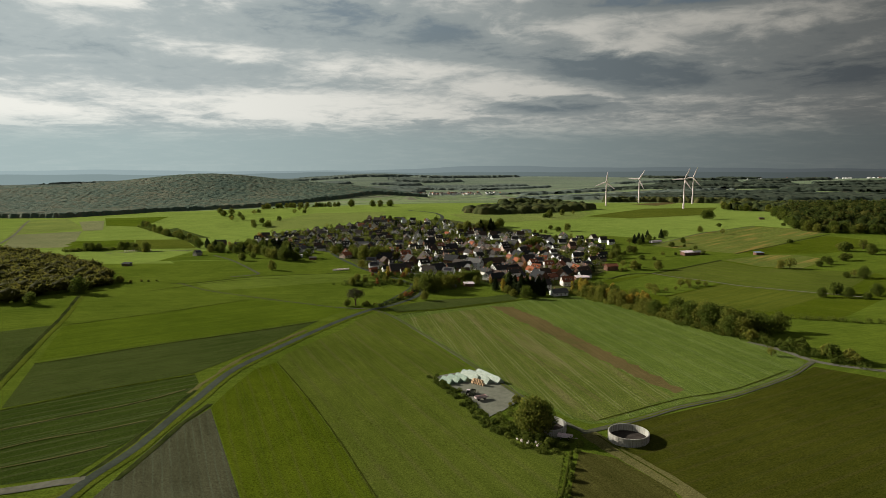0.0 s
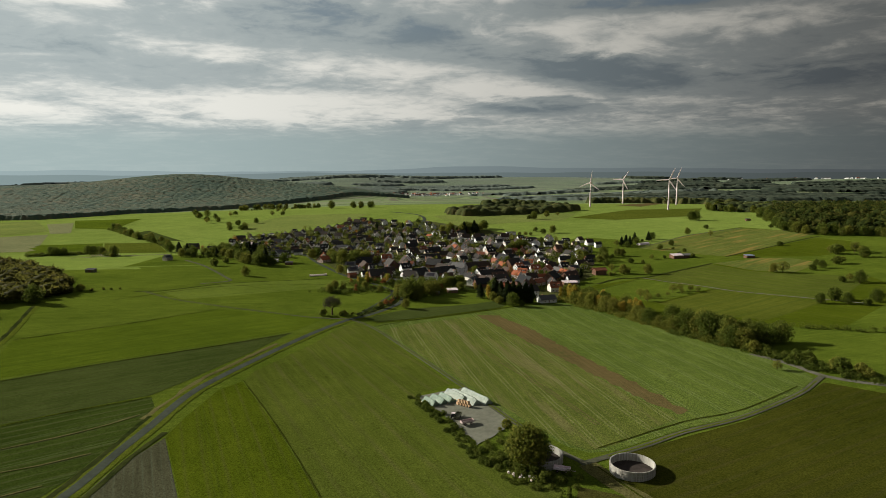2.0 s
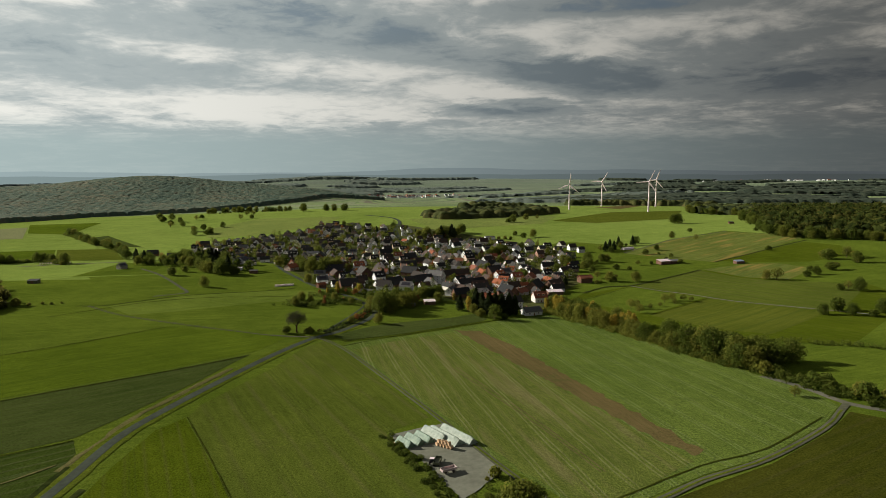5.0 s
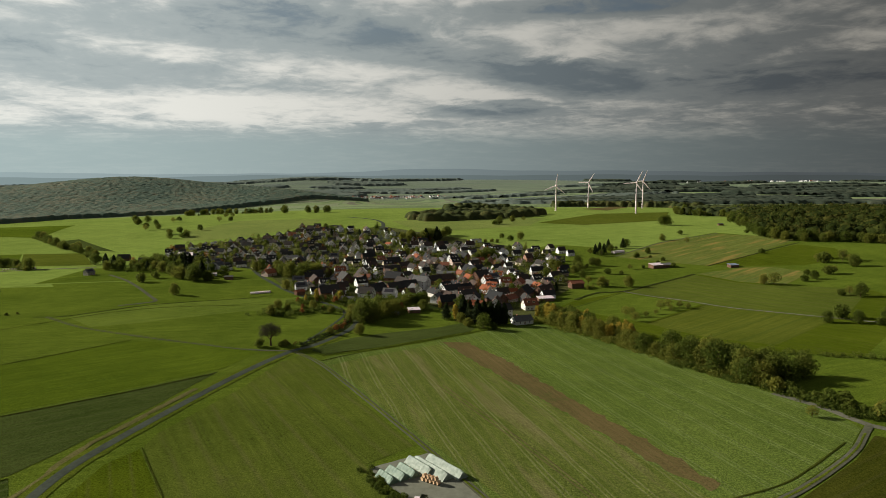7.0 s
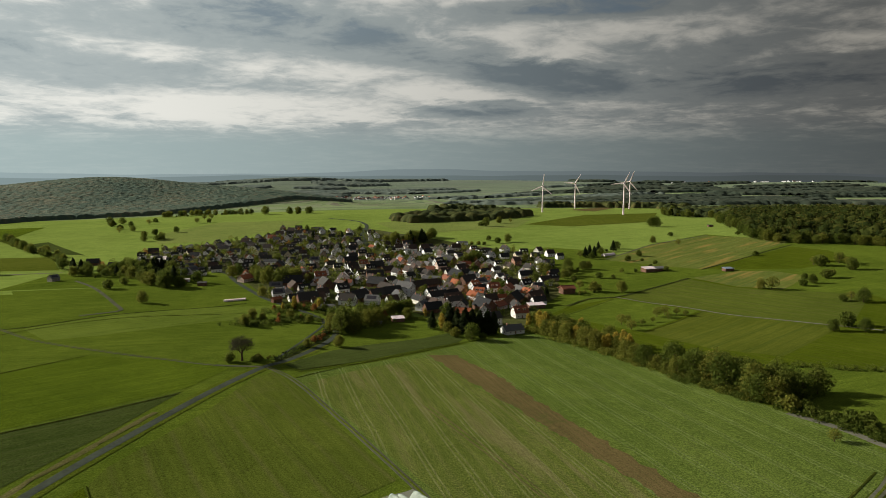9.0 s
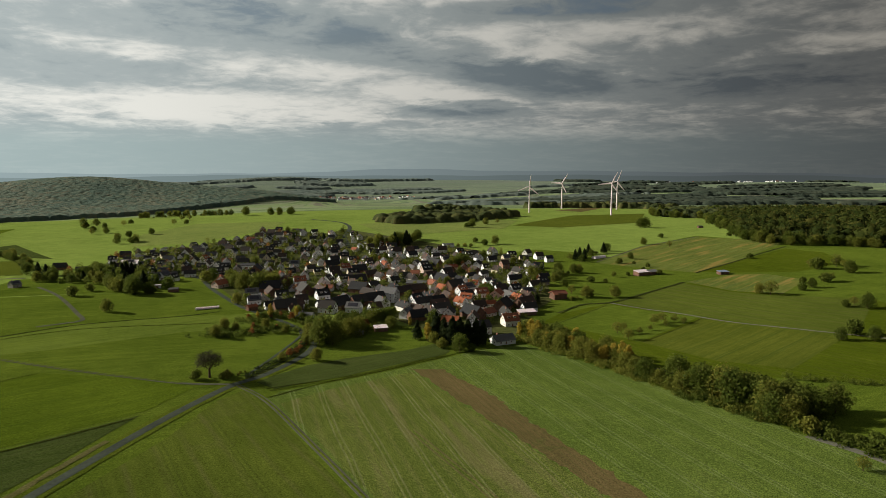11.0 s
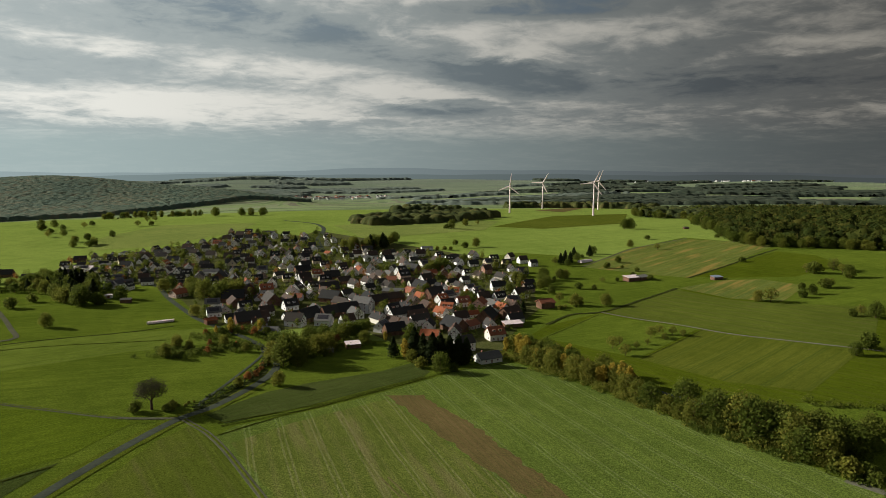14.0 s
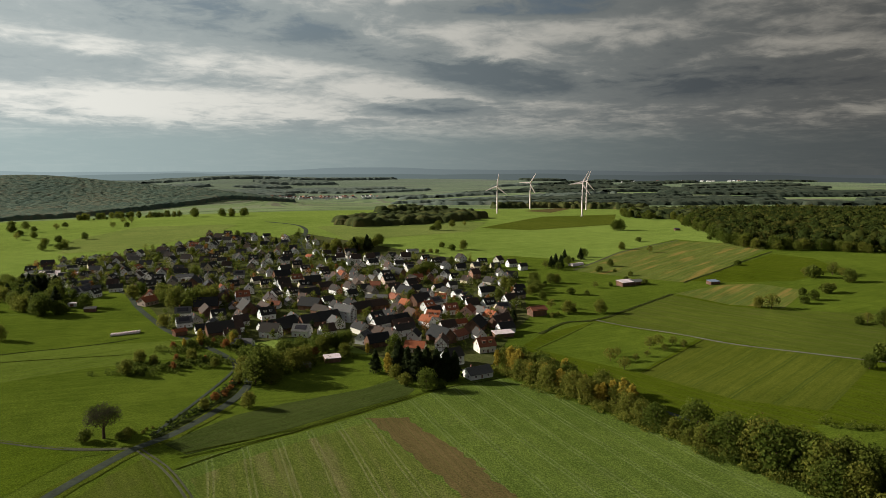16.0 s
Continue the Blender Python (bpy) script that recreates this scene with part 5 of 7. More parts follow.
def fill_village():
    rnd = random.Random(11)
    xs, ys = [p[0] for p in VILLAGE_EDGE], [p[1] for p in VILLAGE_EDGE]
    core = Vector((27.9, 726.7))
    count = 0
    for _ in range(20000):
        x, y = rnd.uniform(min(xs), max(xs)), rnd.uniform(min(ys), max(ys))
        if not inside(VILLAGE_EDGE, x, y):
            continue
        d = (Vector((x, y)) - core).length
        gap = 13.0 if d < 150 else 15.0 if d < 280 else 17.5
        if any((x - a) ** 2 + (y - b) ** 2 < (gap * 0.5 + r) ** 2 for a, b, r in TAKEN) or any((x - a) ** 2 + (y - b) ** 2 < 100 for a, b in ROADS_CLEAR):
            continue
        bend = 8 + 14 * math.sin(x * 0.012 + 1) + 8 * math.cos(y * 0.009)
        turn = bend + rnd.choice((0, 90)) + rnd.gauss(0, 7)
        near_right = x > 60 and y < 760
        u = rnd.random()
        if d < 170:
            key = rnd.choice(("red_a", "red_b", "brown_a")) if u < (0.30 if near_right else 0.10) else rnd.choice(("dark_a", "dark_b", "brown_a", "brown_b", "barn_dark", "barn_brown", "dark_a", "grey_a", "dark_c"))
        else:
            key = rnd.choice(("red_a", "red_b")) if u < 0.05 else rnd.choice(("dark_a", "dark_a", "dark_c", "dark_b", "grey_a", "brown_a", "dark_c", "white_a"))
        put_house(key, x, y, turn, rnd.uniform(0.82, 1.05), gap * 0.5)
        count += 1
        if count > 290:
            break


fill_village()
fill_west()


# ---- trees ----
def leaf_cloud(rs, clumps, leaves, size):
    """Small bent leaves on many clumps; each row of clumps: centre and radii."""
    V, F = [], []
    off = 0
    for (c, r) in clumps:
        d = rs.normal(size=(leaves, 3))
        d /= np.linalg.norm(d, axis=1)[:, None]
        p = np.array(c) + d * np.array(r) * (rs.uniform(0.35, 1.0, leaves) ** 0.5)[:, None]
        n = d + rs.normal(size=(leaves, 3)) * 0.45
        a = np.cross(n, rs.normal(size=(leaves, 3)))
        a /= np.linalg.norm(a, axis=1)[:, None]
        b = np.cross(a, n)
        b /= np.linalg.norm(b, axis=1)[:, None]
        s = size * rs.uniform(0.6, 1.3, leaves)[:, None]
        q = np.stack([p - a * s, p + b * s * 0.8, p + a * s, p - b * s * 0.8], 1)
        V.append(q.reshape(-1, 3))
        F.append(np.arange(leaves * 4).reshape(-1, 4) + off)
        off += leaves * 4
    return np.concatenate(V), np.concatenate(F)


def tree(name, label, tall, wide, leaf, seed, trunk_share=0.25, clumps=16, leaves=60, size=0.5, shape="round", group="trees"):
    t = thing(name, label, "bush" if name == "bush" else "tree", group)
    rs = np.random.RandomState(seed)
    bm = bmesh.new()
    base = max(0.12, tall * 0.022)
    tube(bm, (0, 0, -0.6), (0, 0, tall * trunk_share), base * 1.25, base, 8)
    top = (rs.uniform(-0.3, 0.3), rs.uniform(-0.3, 0.3), tall * 0.8)
    tube(bm, (0, 0, tall * trunk_share), top, base, base * 0.25, 7)
    cl = []
    for i in range(clumps):
        f = (i + 0.5) / clumps
        a = i * 2.4 + rs.uniform(-0.4, 0.4)
        if shape == "cone":
            z = tall * (0.10 + 0.86 * f)
            r = wide * 0.5 * (1.0 - f) ** 0.6 * rs.uniform(0.4, 0.8)
            rad = (wide * 0.30 * (1.1 - f), wide * 0.30 * (1.1 - f), tall * 0.09)
        elif shape == "slim":
            z = tall * (0.2 + 0.72 * f)
            r = wide * 0.3 * math.sin(math.pi * (0.15 + 0.8 * f)) * rs.uniform(0.3, 1.0)
            rad = (wide * 0.24, wide * 0.24, tall * 0.10)
        else:
            z = tall * (trunk_share + 0.10 + (0.80 - trunk_share) * f)
            r = wide * 0.36 * math.sin(math.pi * (0.22 + 0.68 * f)) * rs.uniform(0.45, 1.15)
            k = wide * rs.uniform(0.19, 0.28)
            rad = (k, k, k * 0.8)
        c = (r * math.cos(a), r * math.sin(a), z)
        cl.append((c, rad))
        if shape == "round":
            tube(bm, (0, 0, min(z * 0.7, tall * 0.6)), c, base * 0.4, base * 0.1, 5, False)
    part("trunk", bm, BARK, t)
    V, F = leaf_cloud(rs, cl, leaves, size)
    ob = mesh_object("crown", V, F, leaf, parent=t)
    return t


def bare_tree(label, tall, wide, seed):
    """A broad old tree almost without leaves: trunk, limbs and fans of twigs."""
    t = thing("bare_tree", label, "tree", "trees")
    rs = np.random.RandomState(seed)
    bm = bmesh.new()
    tw = bmesh.new()
    tube(bm, (0, 0, -0.6), (0, 0, tall * 0.27), tall * 0.042, tall * 0.03, 10)

    def branch(p, d, length, r, level):
        q = p + d * length
        tube(bm if level < 3 else tw, p, q, r, r * 0.6, 6 if level < 2 else 4, False)
        if level == 5:
            return
        for k in range(3 if level < 4 else 4):
            n = Vector(rs.normal(size=3)) * (0.55 if level else 0.75)
            n.z = abs(n.z) * 0.4 if level < 2 else n.z * 0.6
            branch(q, (d + n + Vector((0, 0, 0.12))).normalized(), length * rs.uniform(0.62, 0.86), r * 0.58, level + 1)

    for k in range(4):
        a = k * 1.6 + rs.uniform(-0.3, 0.3)
        branch(Vector((0, 0, tall * 0.25)), Vector((0.55 * math.cos(a), 0.55 * math.sin(a), 0.8)).normalized(), tall * 0.2, tall * 0.016, 0)
    part("trunk", bm, BARK, t)
    part("branchwork", tw, TWIG, t)
    cl = []
    for i in range(80):
        d = rs.normal(size=3)
        d[2] = abs(d[2]) * 0.9 - 0.2
        d /= np.linalg.norm(d)
        f = rs.uniform(0.45, 1.0)
        cl.append(((d[0] * wide * 0.42 * f, d[1] * wide * 0.42 * f, tall * 0.52 + d[2] * tall * 0.36 * f), (wide * 0.13, wide * 0.13, tall * 0.1)))
    V, F = leaf_cloud(rs, cl, 40, 0.2)
    mesh_object("crown", V, F, TWIG, parent=t)
    return t


TREES = {}


def first_tree(key, made):
    TREES[key] = [made, False]


for i in range(3):
    first_tree(f"green{i}", tree("tree", "broad deciduous tree in dark green leaf", 12, 12, LEAF_GREEN, 20 + i, 0.06, 32, 58, 0.42))
    first_tree(f"olive{i}", tree("tree", "deciduous tree turning olive and yellow", 12, 11.5, LEAF_OLIVE, 30 + i, 0.06, 32, 58, 0.42))
    first_tree(f"bush{i}", tree("bush", "dense rounded bush in dark green leaf", 4.2, 5.5, LEAF_GREEN, 40 + i, 0.08, 14, 40, 0.36, group="bushes"))
    first_tree(f"obush{i}", tree("bush", "rounded bush with autumn-brown leaves", 4.0, 5.0, LEAF_OLIVE, 50 + i, 0.08, 14, 36, 0.36, group="bushes"))
for i in range(2):
    first_tree(f"gold{i}", tree("tree", "slim tree in golden autumn leaf", 12, 6, LEAF_GOLD, 60 + i, 0.12, 16, 44, 0.42, "slim"))
    first_tree(f"rust{i}", tree("tree", "tree in rusty autumn leaf", 8, 6.5, LEAF_RUST, 70 + i, 0.15, 16, 42, 0.4))
    first_tree(f"fir{i}", tree("conifer", "tall dark green conifer tree", 14, 8.5, NEEDLES, 80 + i, 0.06, 34, 52, 0.5, "cone"))
    first_tree(f"sparse{i}", tree("tree", "small orchard tree with thin autumn leaf", 6, 6, LEAF_OLIVE, 90 + i, 0.22, 16, 26, 0.3))
first_tree("bare0", bare_tree("broad old tree with a bare brown crown beside a crossing", 13, 13, 5))
TREE_RND = random.Random(5)
FAR_TREES = {}                     # those too far off to tell apart


def put_tree(key, x, y, k=1.0, sink=0.1, squash=1.0):
    k *= 0.95 if key.startswith("sparse") else 1.15
    if key[-1] not in "0123456789":
        key += str(TREE_RND.randrange(sum(1 for q in TREES if q[:-1] == key)))
    m = pose(x, y, ground_z(x, y) - sink, 0, 0, TREE_RND.uniform(0, 360)) @ Matrix.Diagonal((k, k, k * squash, 1))
    if y > 740:
        FAR_TREES.setdefault(key, []).append(m)
        return None
    rec = TREES[key]
    if rec[1]:
        return copy_thing(rec[0], m)
    rec[1] = True
    rec[0].matrix_basis = m
    return rec[0]


def row_of(keys, points, gap, wide, lo, hi, seed):
    rnd = random.Random(seed)
    line = smooth_line(points, 2.0)
    run = 0.0
    for a, b in zip(line, line[1:]):
        run += (b - a).length
        if run < gap * rnd.uniform(0.7, 1.3):
            continue
        run = 0.0
        d = (b - a).normalized()
        o = rnd.uniform(-wide, wide)
        put_tree(rnd.choice(keys), b.x + d.y * o, b.y - d.x * o, rnd.uniform(lo, hi))


def hedge(points, wide, tall, leaf, label, seed, size=0.42, per=46):
    """An unbroken hedge or thicket of shrubs along a line."""
    rs = np.random.RandomState(seed)
    cl = []
    for p in smooth_line(points, 2.2):
        for _ in range(max(1, int(wide / 3.2))):
            x, y = p.x + rs.uniform(-0.5, 0.5) * wide, p.y + rs.uniform(-0.5, 0.5) * wide
            k = tall * rs.uniform(0.45, 1.1)
            cl.append(((x, y, ground_z(x, y) + k * 0.42), (tall * 0.42 + 0.4, tall * 0.42 + 0.4, k * 0.52)))
    V, F = leaf_cloud(rs, cl, per, size)
    return tagged(mesh_object("hedge", V, F, leaf), label, "hedge", kind="stuff")


# the belt beside the beet field
hedge([(116.1, 570.1), (129.1, 539.6), (139.6, 519.0), (147.6, 497.3), (154.2, 482.4), (164.9, 455.0), (174.2, 429.0), (182.9, 408.5), (186.2, 399.8)], 12, 5.2, LEAF_OLIVE, "thick scrub under a belt of trees", 1)
hedge([(165.4, 443.6), (184.9, 406.7), (191.3, 389.4), (198.7, 373.2), (205.0, 357.4), (211.6, 341.5), (221.1, 327.6)], 11, 4.6, LEAF_GREEN, "thick dark scrub along a lane", 2)
hedge([(229.4, 456.5), (234.9, 451.4), (250.9, 440.2), (274.6, 427.7), (291.8, 414.9), (309.5, 402.8), (330, 388)], 5, 4.6, LEAF_GREEN, "long field hedge", 3)
# dark needle colour stands in for the shade over this scrub
hedge([(-52.0, 496.5), (-46.6, 505.5), (-40.4, 519.5), (-33.2, 538.0), (-27.6, 558.0), (-26.5, 574.3)], 5, 3.0, NEEDLES, "scrub in the road cutting, coloured dark for shade", 4)
hedge([(-30.1, 541.4), (-26.6, 559.5), (-24.2, 578.1)], 3, 2.6, LEAF_RUST, "rusty red hedge beside the road", 5)
hedge([(-89.5, 591.6), (-75.0, 590.7), (-64.5, 595.3), (-51.0, 603.1), (-35.8, 604.4)], 24, 3.6, LEAF_GREEN, "thicket of scrub on a meadow", 6)
hedge([(-4.9, 327.4), (1.5, 312.9), (10.8, 292.5), (18.3, 272.3), (25.0, 258.5)], 6.5, 2.4, LEAF_GREEN, "low hedge round the farm yard", 7, 0.24, 190)
hedge([(25.4, 276.5), (28.7, 260.1), (34.7, 251.7), (41.9, 246.0), (48.9, 242.2)], 15, 2.8, LEAF_GREEN, "low scrub beside slurry tanks", 8, 0.24, 150)
hedge([(-21.1, 581.9), (-8.9, 578.9), (2.9, 585.1), (15.2, 600.7), (32.0, 611.1)], 14, 4.5, LEAF_GREEN, "dense shrubs at the village edge", 9)
hedge([(-519.8, 878.6), (-481.9, 887.9), (-437.9, 894.3), (-397.5, 857.8)], 10, 5.0, LEAF_GREEN, "hedge below distant fields", 10, 0.6)
hedge([(-560.5, 1193.1), (-476.1, 1094.1), (-405.7, 1013.1), (-355.3, 931.2)], 10, 5.0, LEAF_GREEN, "hedge up a distant slope", 11, 0.6)
hedge([(166.8, 642.1), (194.9, 666.4), (220.7, 669.3), (263.5, 695.1), (317.7, 728.8)], 1.6, 1.1, LEAF_GREEN, "low scrub on a field wall", 12, 0.25, 20)
hedge([(-71.3, 627.9), (-60.2, 637.5), (-51.9, 647.8), (-37.0, 639.1), (-25.4, 625.3)], 16, 4.2, LEAF_GREEN, "autumn shrubs behind gardens", 13)
row_of(("gold", "gold", "olive"), [(119.8, 577.2), (132.3, 548.8), (142.9, 527.1), (151.3, 505.3), (157.8, 489.5)], 1.7, 6, 0.7, 1.1, 1)
row_of(("olive", "green"), [(124.0, 585.8), (146.4, 535.7), (162.3, 498.3)], 3.4, 5, 0.65, 1.0, 2)
row_of(("olive", "green", "olive", "bush"), [(157.2, 483.0), (162.4, 468.1), (168.1, 452.0), (172.9, 437.2)], 2.4, 5, 0.6, 0.95, 3)
row_of(("olive", "green", "olive"), [(173.8, 449.2), (180.5, 437.6), (185.9, 423.0), (192.0, 408.7), (196.9, 395.2)], 4.5, 7, 0.85, 1.25, 36)
row_of(("olive", "green", "rust", "gold", "green"), [(-28.0, 604.0), (-13.7, 602.9), (2.0, 611.3), (18.6, 622.2), (36.1, 626.0)], 5.0, 7, 0.6, 0.95, 37)
row_of(("fir",), [(56.7, 572.1), (69.7, 564.0), (86.4, 553.5)], 3.6, 5, 0.75, 1.1, 38)
row_of(("bush", "obush", "bush"), [(187.6, 412.7), (192.0, 390.8), (199.9, 375.6), (205.6, 358.3), (212.2, 342.4), (221.7, 328.5)], 3.0, 4, 0.8, 1.3, 4)
for (x, y), key, k in (((169.6, 457.6), "green", 1.2), ((177.4, 447.1), "olive", 1.15), ((179.0, 430.7), "olive", 1.25), ((179.5, 423.1), "green", 1.2), ((190.7, 427.4), "olive", 1.25), ((189.4, 416.0), "olive", 1.1), ((197.0, 411.7), "green", 1.15), ((200.3, 405.5), "green", 1.0), ((184.2, 402.4), "green", 1.0)):
    put_tree(key, x, y, k)
put_tree("sparse", *(185.6, 353.9), 1.0)
for (x, y), k in (((201.5, 414.0), 0.95), ((206.9, 408.8), 1.0), ((195.4, 402.7), 0.9), ((204.1, 399.2), 1.0), ((187.8, 406.4), 0.8), ((216.9, 406.1), 0.9)):
    put_tree("green", x, y, k)
# the crossing
put_tree("bare", *(-68.9, 498.1), 1.08)
put_tree("bush", *(-75.2, 495.5), 1.15)
put_tree("bush", *(-62.3, 495.5), 0.5)
row_of(("bush", "obush"), [(-62.0, 494.5), (-57.5, 500.5), (-51.5, 505.0)], 2.0, 2, 0.35, 0.6, 6)
put_tree("olive", *(-15.6, 527.7), 0.72)
row_of(("rust", "olive"), [(-37.6, 518.5), (-32.0, 536.7), (-26.5, 554.3), (-24.2, 570.4)], 9.0, 2.5, 0.4, 0.6, 7)
# thickets and big trees before the village
row_of(("olive", "green", "bush", "rust"), [(-89.5, 596.9), (-75.0, 590.7), (-64.5, 595.3), (-51.0, 603.1), (-35.8, 604.4)], 5.0, 12, 0.5, 0.8, 9)
row_of(("olive", "bush", "gold", "rust"), [(-70.5, 624.0), (-60.0, 636.2), (-52.1, 649.4), (-37.0, 639.1), (-25.0, 621.6)], 5.0, 8, 0.5, 0.8, 10)
for (x, y), key, k in (((-12.6, 569.4), "green", 1.35), ((-15.7, 562.3), "green", 1.0), ((-7.7, 561.5), "olive", 1.0), ((-22.9, 577.1), "olive", 1.0), ((-21.6, 587.0), "green", 1.1), ((-5.9, 578.8), "olive", 1.2), ((2.9, 585.1), "olive", 1.15), ((-2.5, 602.2), "green", 1.0), ((8.9, 592.3), "olive", 0.9), ((-55.7, 639.9), "gold", 0.8), ((-39.4, 631.3), "rust", 1.1),
    ((18.6, 618.5), "olive", 0.95), ((29.1, 626.6), "green", 0.9), ((31.9, 608.7), "olive", 0.8), ((11.9, 610.4), "rust", 1.0), ((45.7, 612.2), "gold", 0.6), ((47.6, 575.2), "fir", 0.85), ((53.9, 569.4), "gold", 0.95), ((57.1, 561.9), "olive", 0.7),
    ((60.1, 573.6), "fir", 1.15), ((64.2, 564.8), "fir", 1.1), ((69.1, 560.2), "fir", 1.2), ((74.3, 563.3), "fir", 1.1), ((78.8, 558.6), "fir", 1.1), ((83.6, 554.9), "fir", 0.85), ((70.9, 542.9), "green", 0.9), ((61.2, 551.5), "obush", 1.0), ((78.0, 541.6), "bush", 1.1),
    ((-182.0, 732.1), "green", 1.0), ((-93.7, 754.0), "olive", 1.2), ((-79.9, 747.0), "green", 1.25), ((-70.3, 752.5), "olive", 1.1), ((-87.8, 688.7), "olive", 0.8), ((-134.4, 791.5), "olive", 0.9), ((-130.8, 803.3), "green", 0.9)):
    put_tree(key, x, y, k)
row_of(("fir", "fir", "green"), [(-211.5, 779.7), (-198.8, 765.9), (-184.1, 763.7)], 4.0, 5, 0.8, 1.0, 12)
row_of(("green", "olive", "bush"), [(-224.4, 770.7), (-204.5, 760.4), (-170.2, 730.7), (-165.2, 761.0)], 9.0, 8, 0.6, 0.95, 13)
row_of(("green", "olive", "rust"), [(32.0, 1041.0), (48.5, 1016.5), (71.8, 1057.2), (104.5, 1091.5)], 9.0, 10, 0.8, 1.2, 14)
row_of(("green", "fir", "bush"), [(256.5, 862.2), (288.0, 902.5), (325.9, 928.0)], 6.0, 6, 0.6, 0.9, 15)
row_of(("green", "olive", "bush"), [(183.3, 799.6), (191.7, 773.5), (212.2, 787.1), (232.2, 812.1)], 7.0, 9, 0.6, 1.0, 16)
row_of(("bush", "sparse", "obush"), [(183.5, 683.5), (201.6, 695.2), (224.2, 704.1)], 7.0, 6, 0.6, 1.1, 17)
row_of(("green", "bush", "olive", "fir"), [(-301.9, 835.3), (-268.8, 815.8), (-240.7, 818.7), (-206.1, 789.9), (-181.7, 804.5)], 7.0, 9, 0.6, 0.95, 41)
row_of(("green", "bush", "fir"), [(-310.4, 900.2), (-257.4, 876.0), (-241.8, 910.1), (-206.9, 908.5)], 12.0, 8, 0.6, 0.9, 42)
# garden trees between the houses
def fill_gardens():
    rnd = random.Random(23)
    xs, ys = [p[0] for p in VILLAGE_EDGE], [p[1] for p in VILLAGE_EDGE]
    grown = []
    for _ in range(9000):
        x, y = rnd.uniform(min(xs), max(xs)), rnd.uniform(min(ys), max(ys))
        if not inside(VILLAGE_EDGE, x, y) or any((x - a) ** 2 + (y - b) ** 2 < 9.2 ** 2 for a, b, r in TAKEN):
            continue
        if any((x - a) ** 2 + (y - b) ** 2 < 36 for a, b in ROADS_CLEAR) or any((x - a) ** 2 + (y - b) ** 2 < 49 for a, b in grown):
            continue
        grown.append((x, y))
        key = rnd.choice(("green", "green", "olive", "bush", "bush", "obush", "sparse", "fir", "rust"))
        put_tree(key, x, y, rnd.uniform(0.8, 1.2) if "bush" in key or key == "sparse" else rnd.uniform(0.4, 0.72))
        if len(grown) > 95:
            break


fill_gardens()
for k, (x, y) in enumerate([(256.1, 878.5), (240.6, 804), (235.7, 756.3), (204.8, 743.1), (201.2, 712.8), (202.4, 766), (300.5, 840.8), (324.2, 864.5), (405.9, 930.4), (386, 963.6), (482.2, 758.2), (491.9, 746.9), (488, 730.5), (476.1, 707.9), (409.2, 685.1), (402.9, 665.3), (434.5, 682.3), (350.9, 661.6), (439, 1021.5)]):
    put_tree(("sparse", "olive", "bush", "green")[k % 4], x, y, (1.5, 0.7, 1.3, 0.6)[k % 4])
for k, (x, y) in enumerate([(-467, 1370.4), (-434.5, 1320.8), (-428.3, 1355.7), (-407.6, 1389.7), (-413.1, 1442.3), (-336, 1143.6), (-316.7, 1165.8), (-316.9, 1146.8), (-397.5, 1276.5), (-318.1, 1380.3), (-299.1, 1391.1), (-315.7, 1238.8), (-415.1, 1263.9)]):
    put_tree(("sparse", "bush", "green")[k % 3], x, y, (1.9, 1.7, 0.75)[k % 3])
for k, (x, y) in enumerate([(-229.9, 1614), (-172.7, 1599), (-154.9, 1589.1), (-131.6, 1577.5), (237.2, 1280.6), (195.4, 1233.8), (204.2, 1232.4), (198.6, 1023.5), (182.7, 1017.7)]):
    put_tree(("green", "olive", "bush")[k % 3], x, y, (1.1, 0.9, 1.6)[k % 3])
row_of(("green", "olive", "bush"), [(-468.6, 1644.9), (-389.5, 1685.5), (-296.3, 1644.1), (-262.2, 1639.3)], 8.0, 10, 0.7, 1.1, 51)
row_of(("sparse", "green", "bush"), [(685, 1515.5), (647.9, 1374.6), (728.6, 1409.5), (846.4, 1536.9)], 11.0, 14, 0.9, 1.4, 52)
row_of(("bush", "sparse", "obush"), [(108.7, 997.7), (138.1, 1009), (163.9, 995.2)], 8.0, 5, 0.7, 1.2, 53)
row_of(("olive", "green", "rust", "fir"), [(24, 1020), (42, 1036), (58, 1016), (80, 1060)], 5.0, 9, 0.8, 1.25, 45)
row_of(("olive", "green", "olive"), [(-112, 790), (-95, 772), (-78, 762), (-62, 768)], 4.0, 9, 0.75, 1.15, 46)
row_of(("green", "olive", "sparse"), [(96, 862), (108, 872), (126, 890), (136, 880)], 5.0, 8, 0.6, 0.95, 47)
row_of(("fir", "fir", "green"), [(-222, 812), (-208, 822), (-196, 816)], 3.2, 6, 0.9, 1.15, 48)
# single trees and bushes before the edge of the forest
row_of(("green", "olive", "bush", "green"), [(634, 812), (590, 850), (534, 903), (534, 985), (556, 1022), (582, 1064), (584, 1112)], 6.0, 9, 0.7, 1.3, 55)
row_of(("green", "olive", "bush"), [(584, 1112), (640, 1220), (692, 1335), (636, 1420), (670, 1500)], 9.0, 16, 0.8, 1.4, 56)
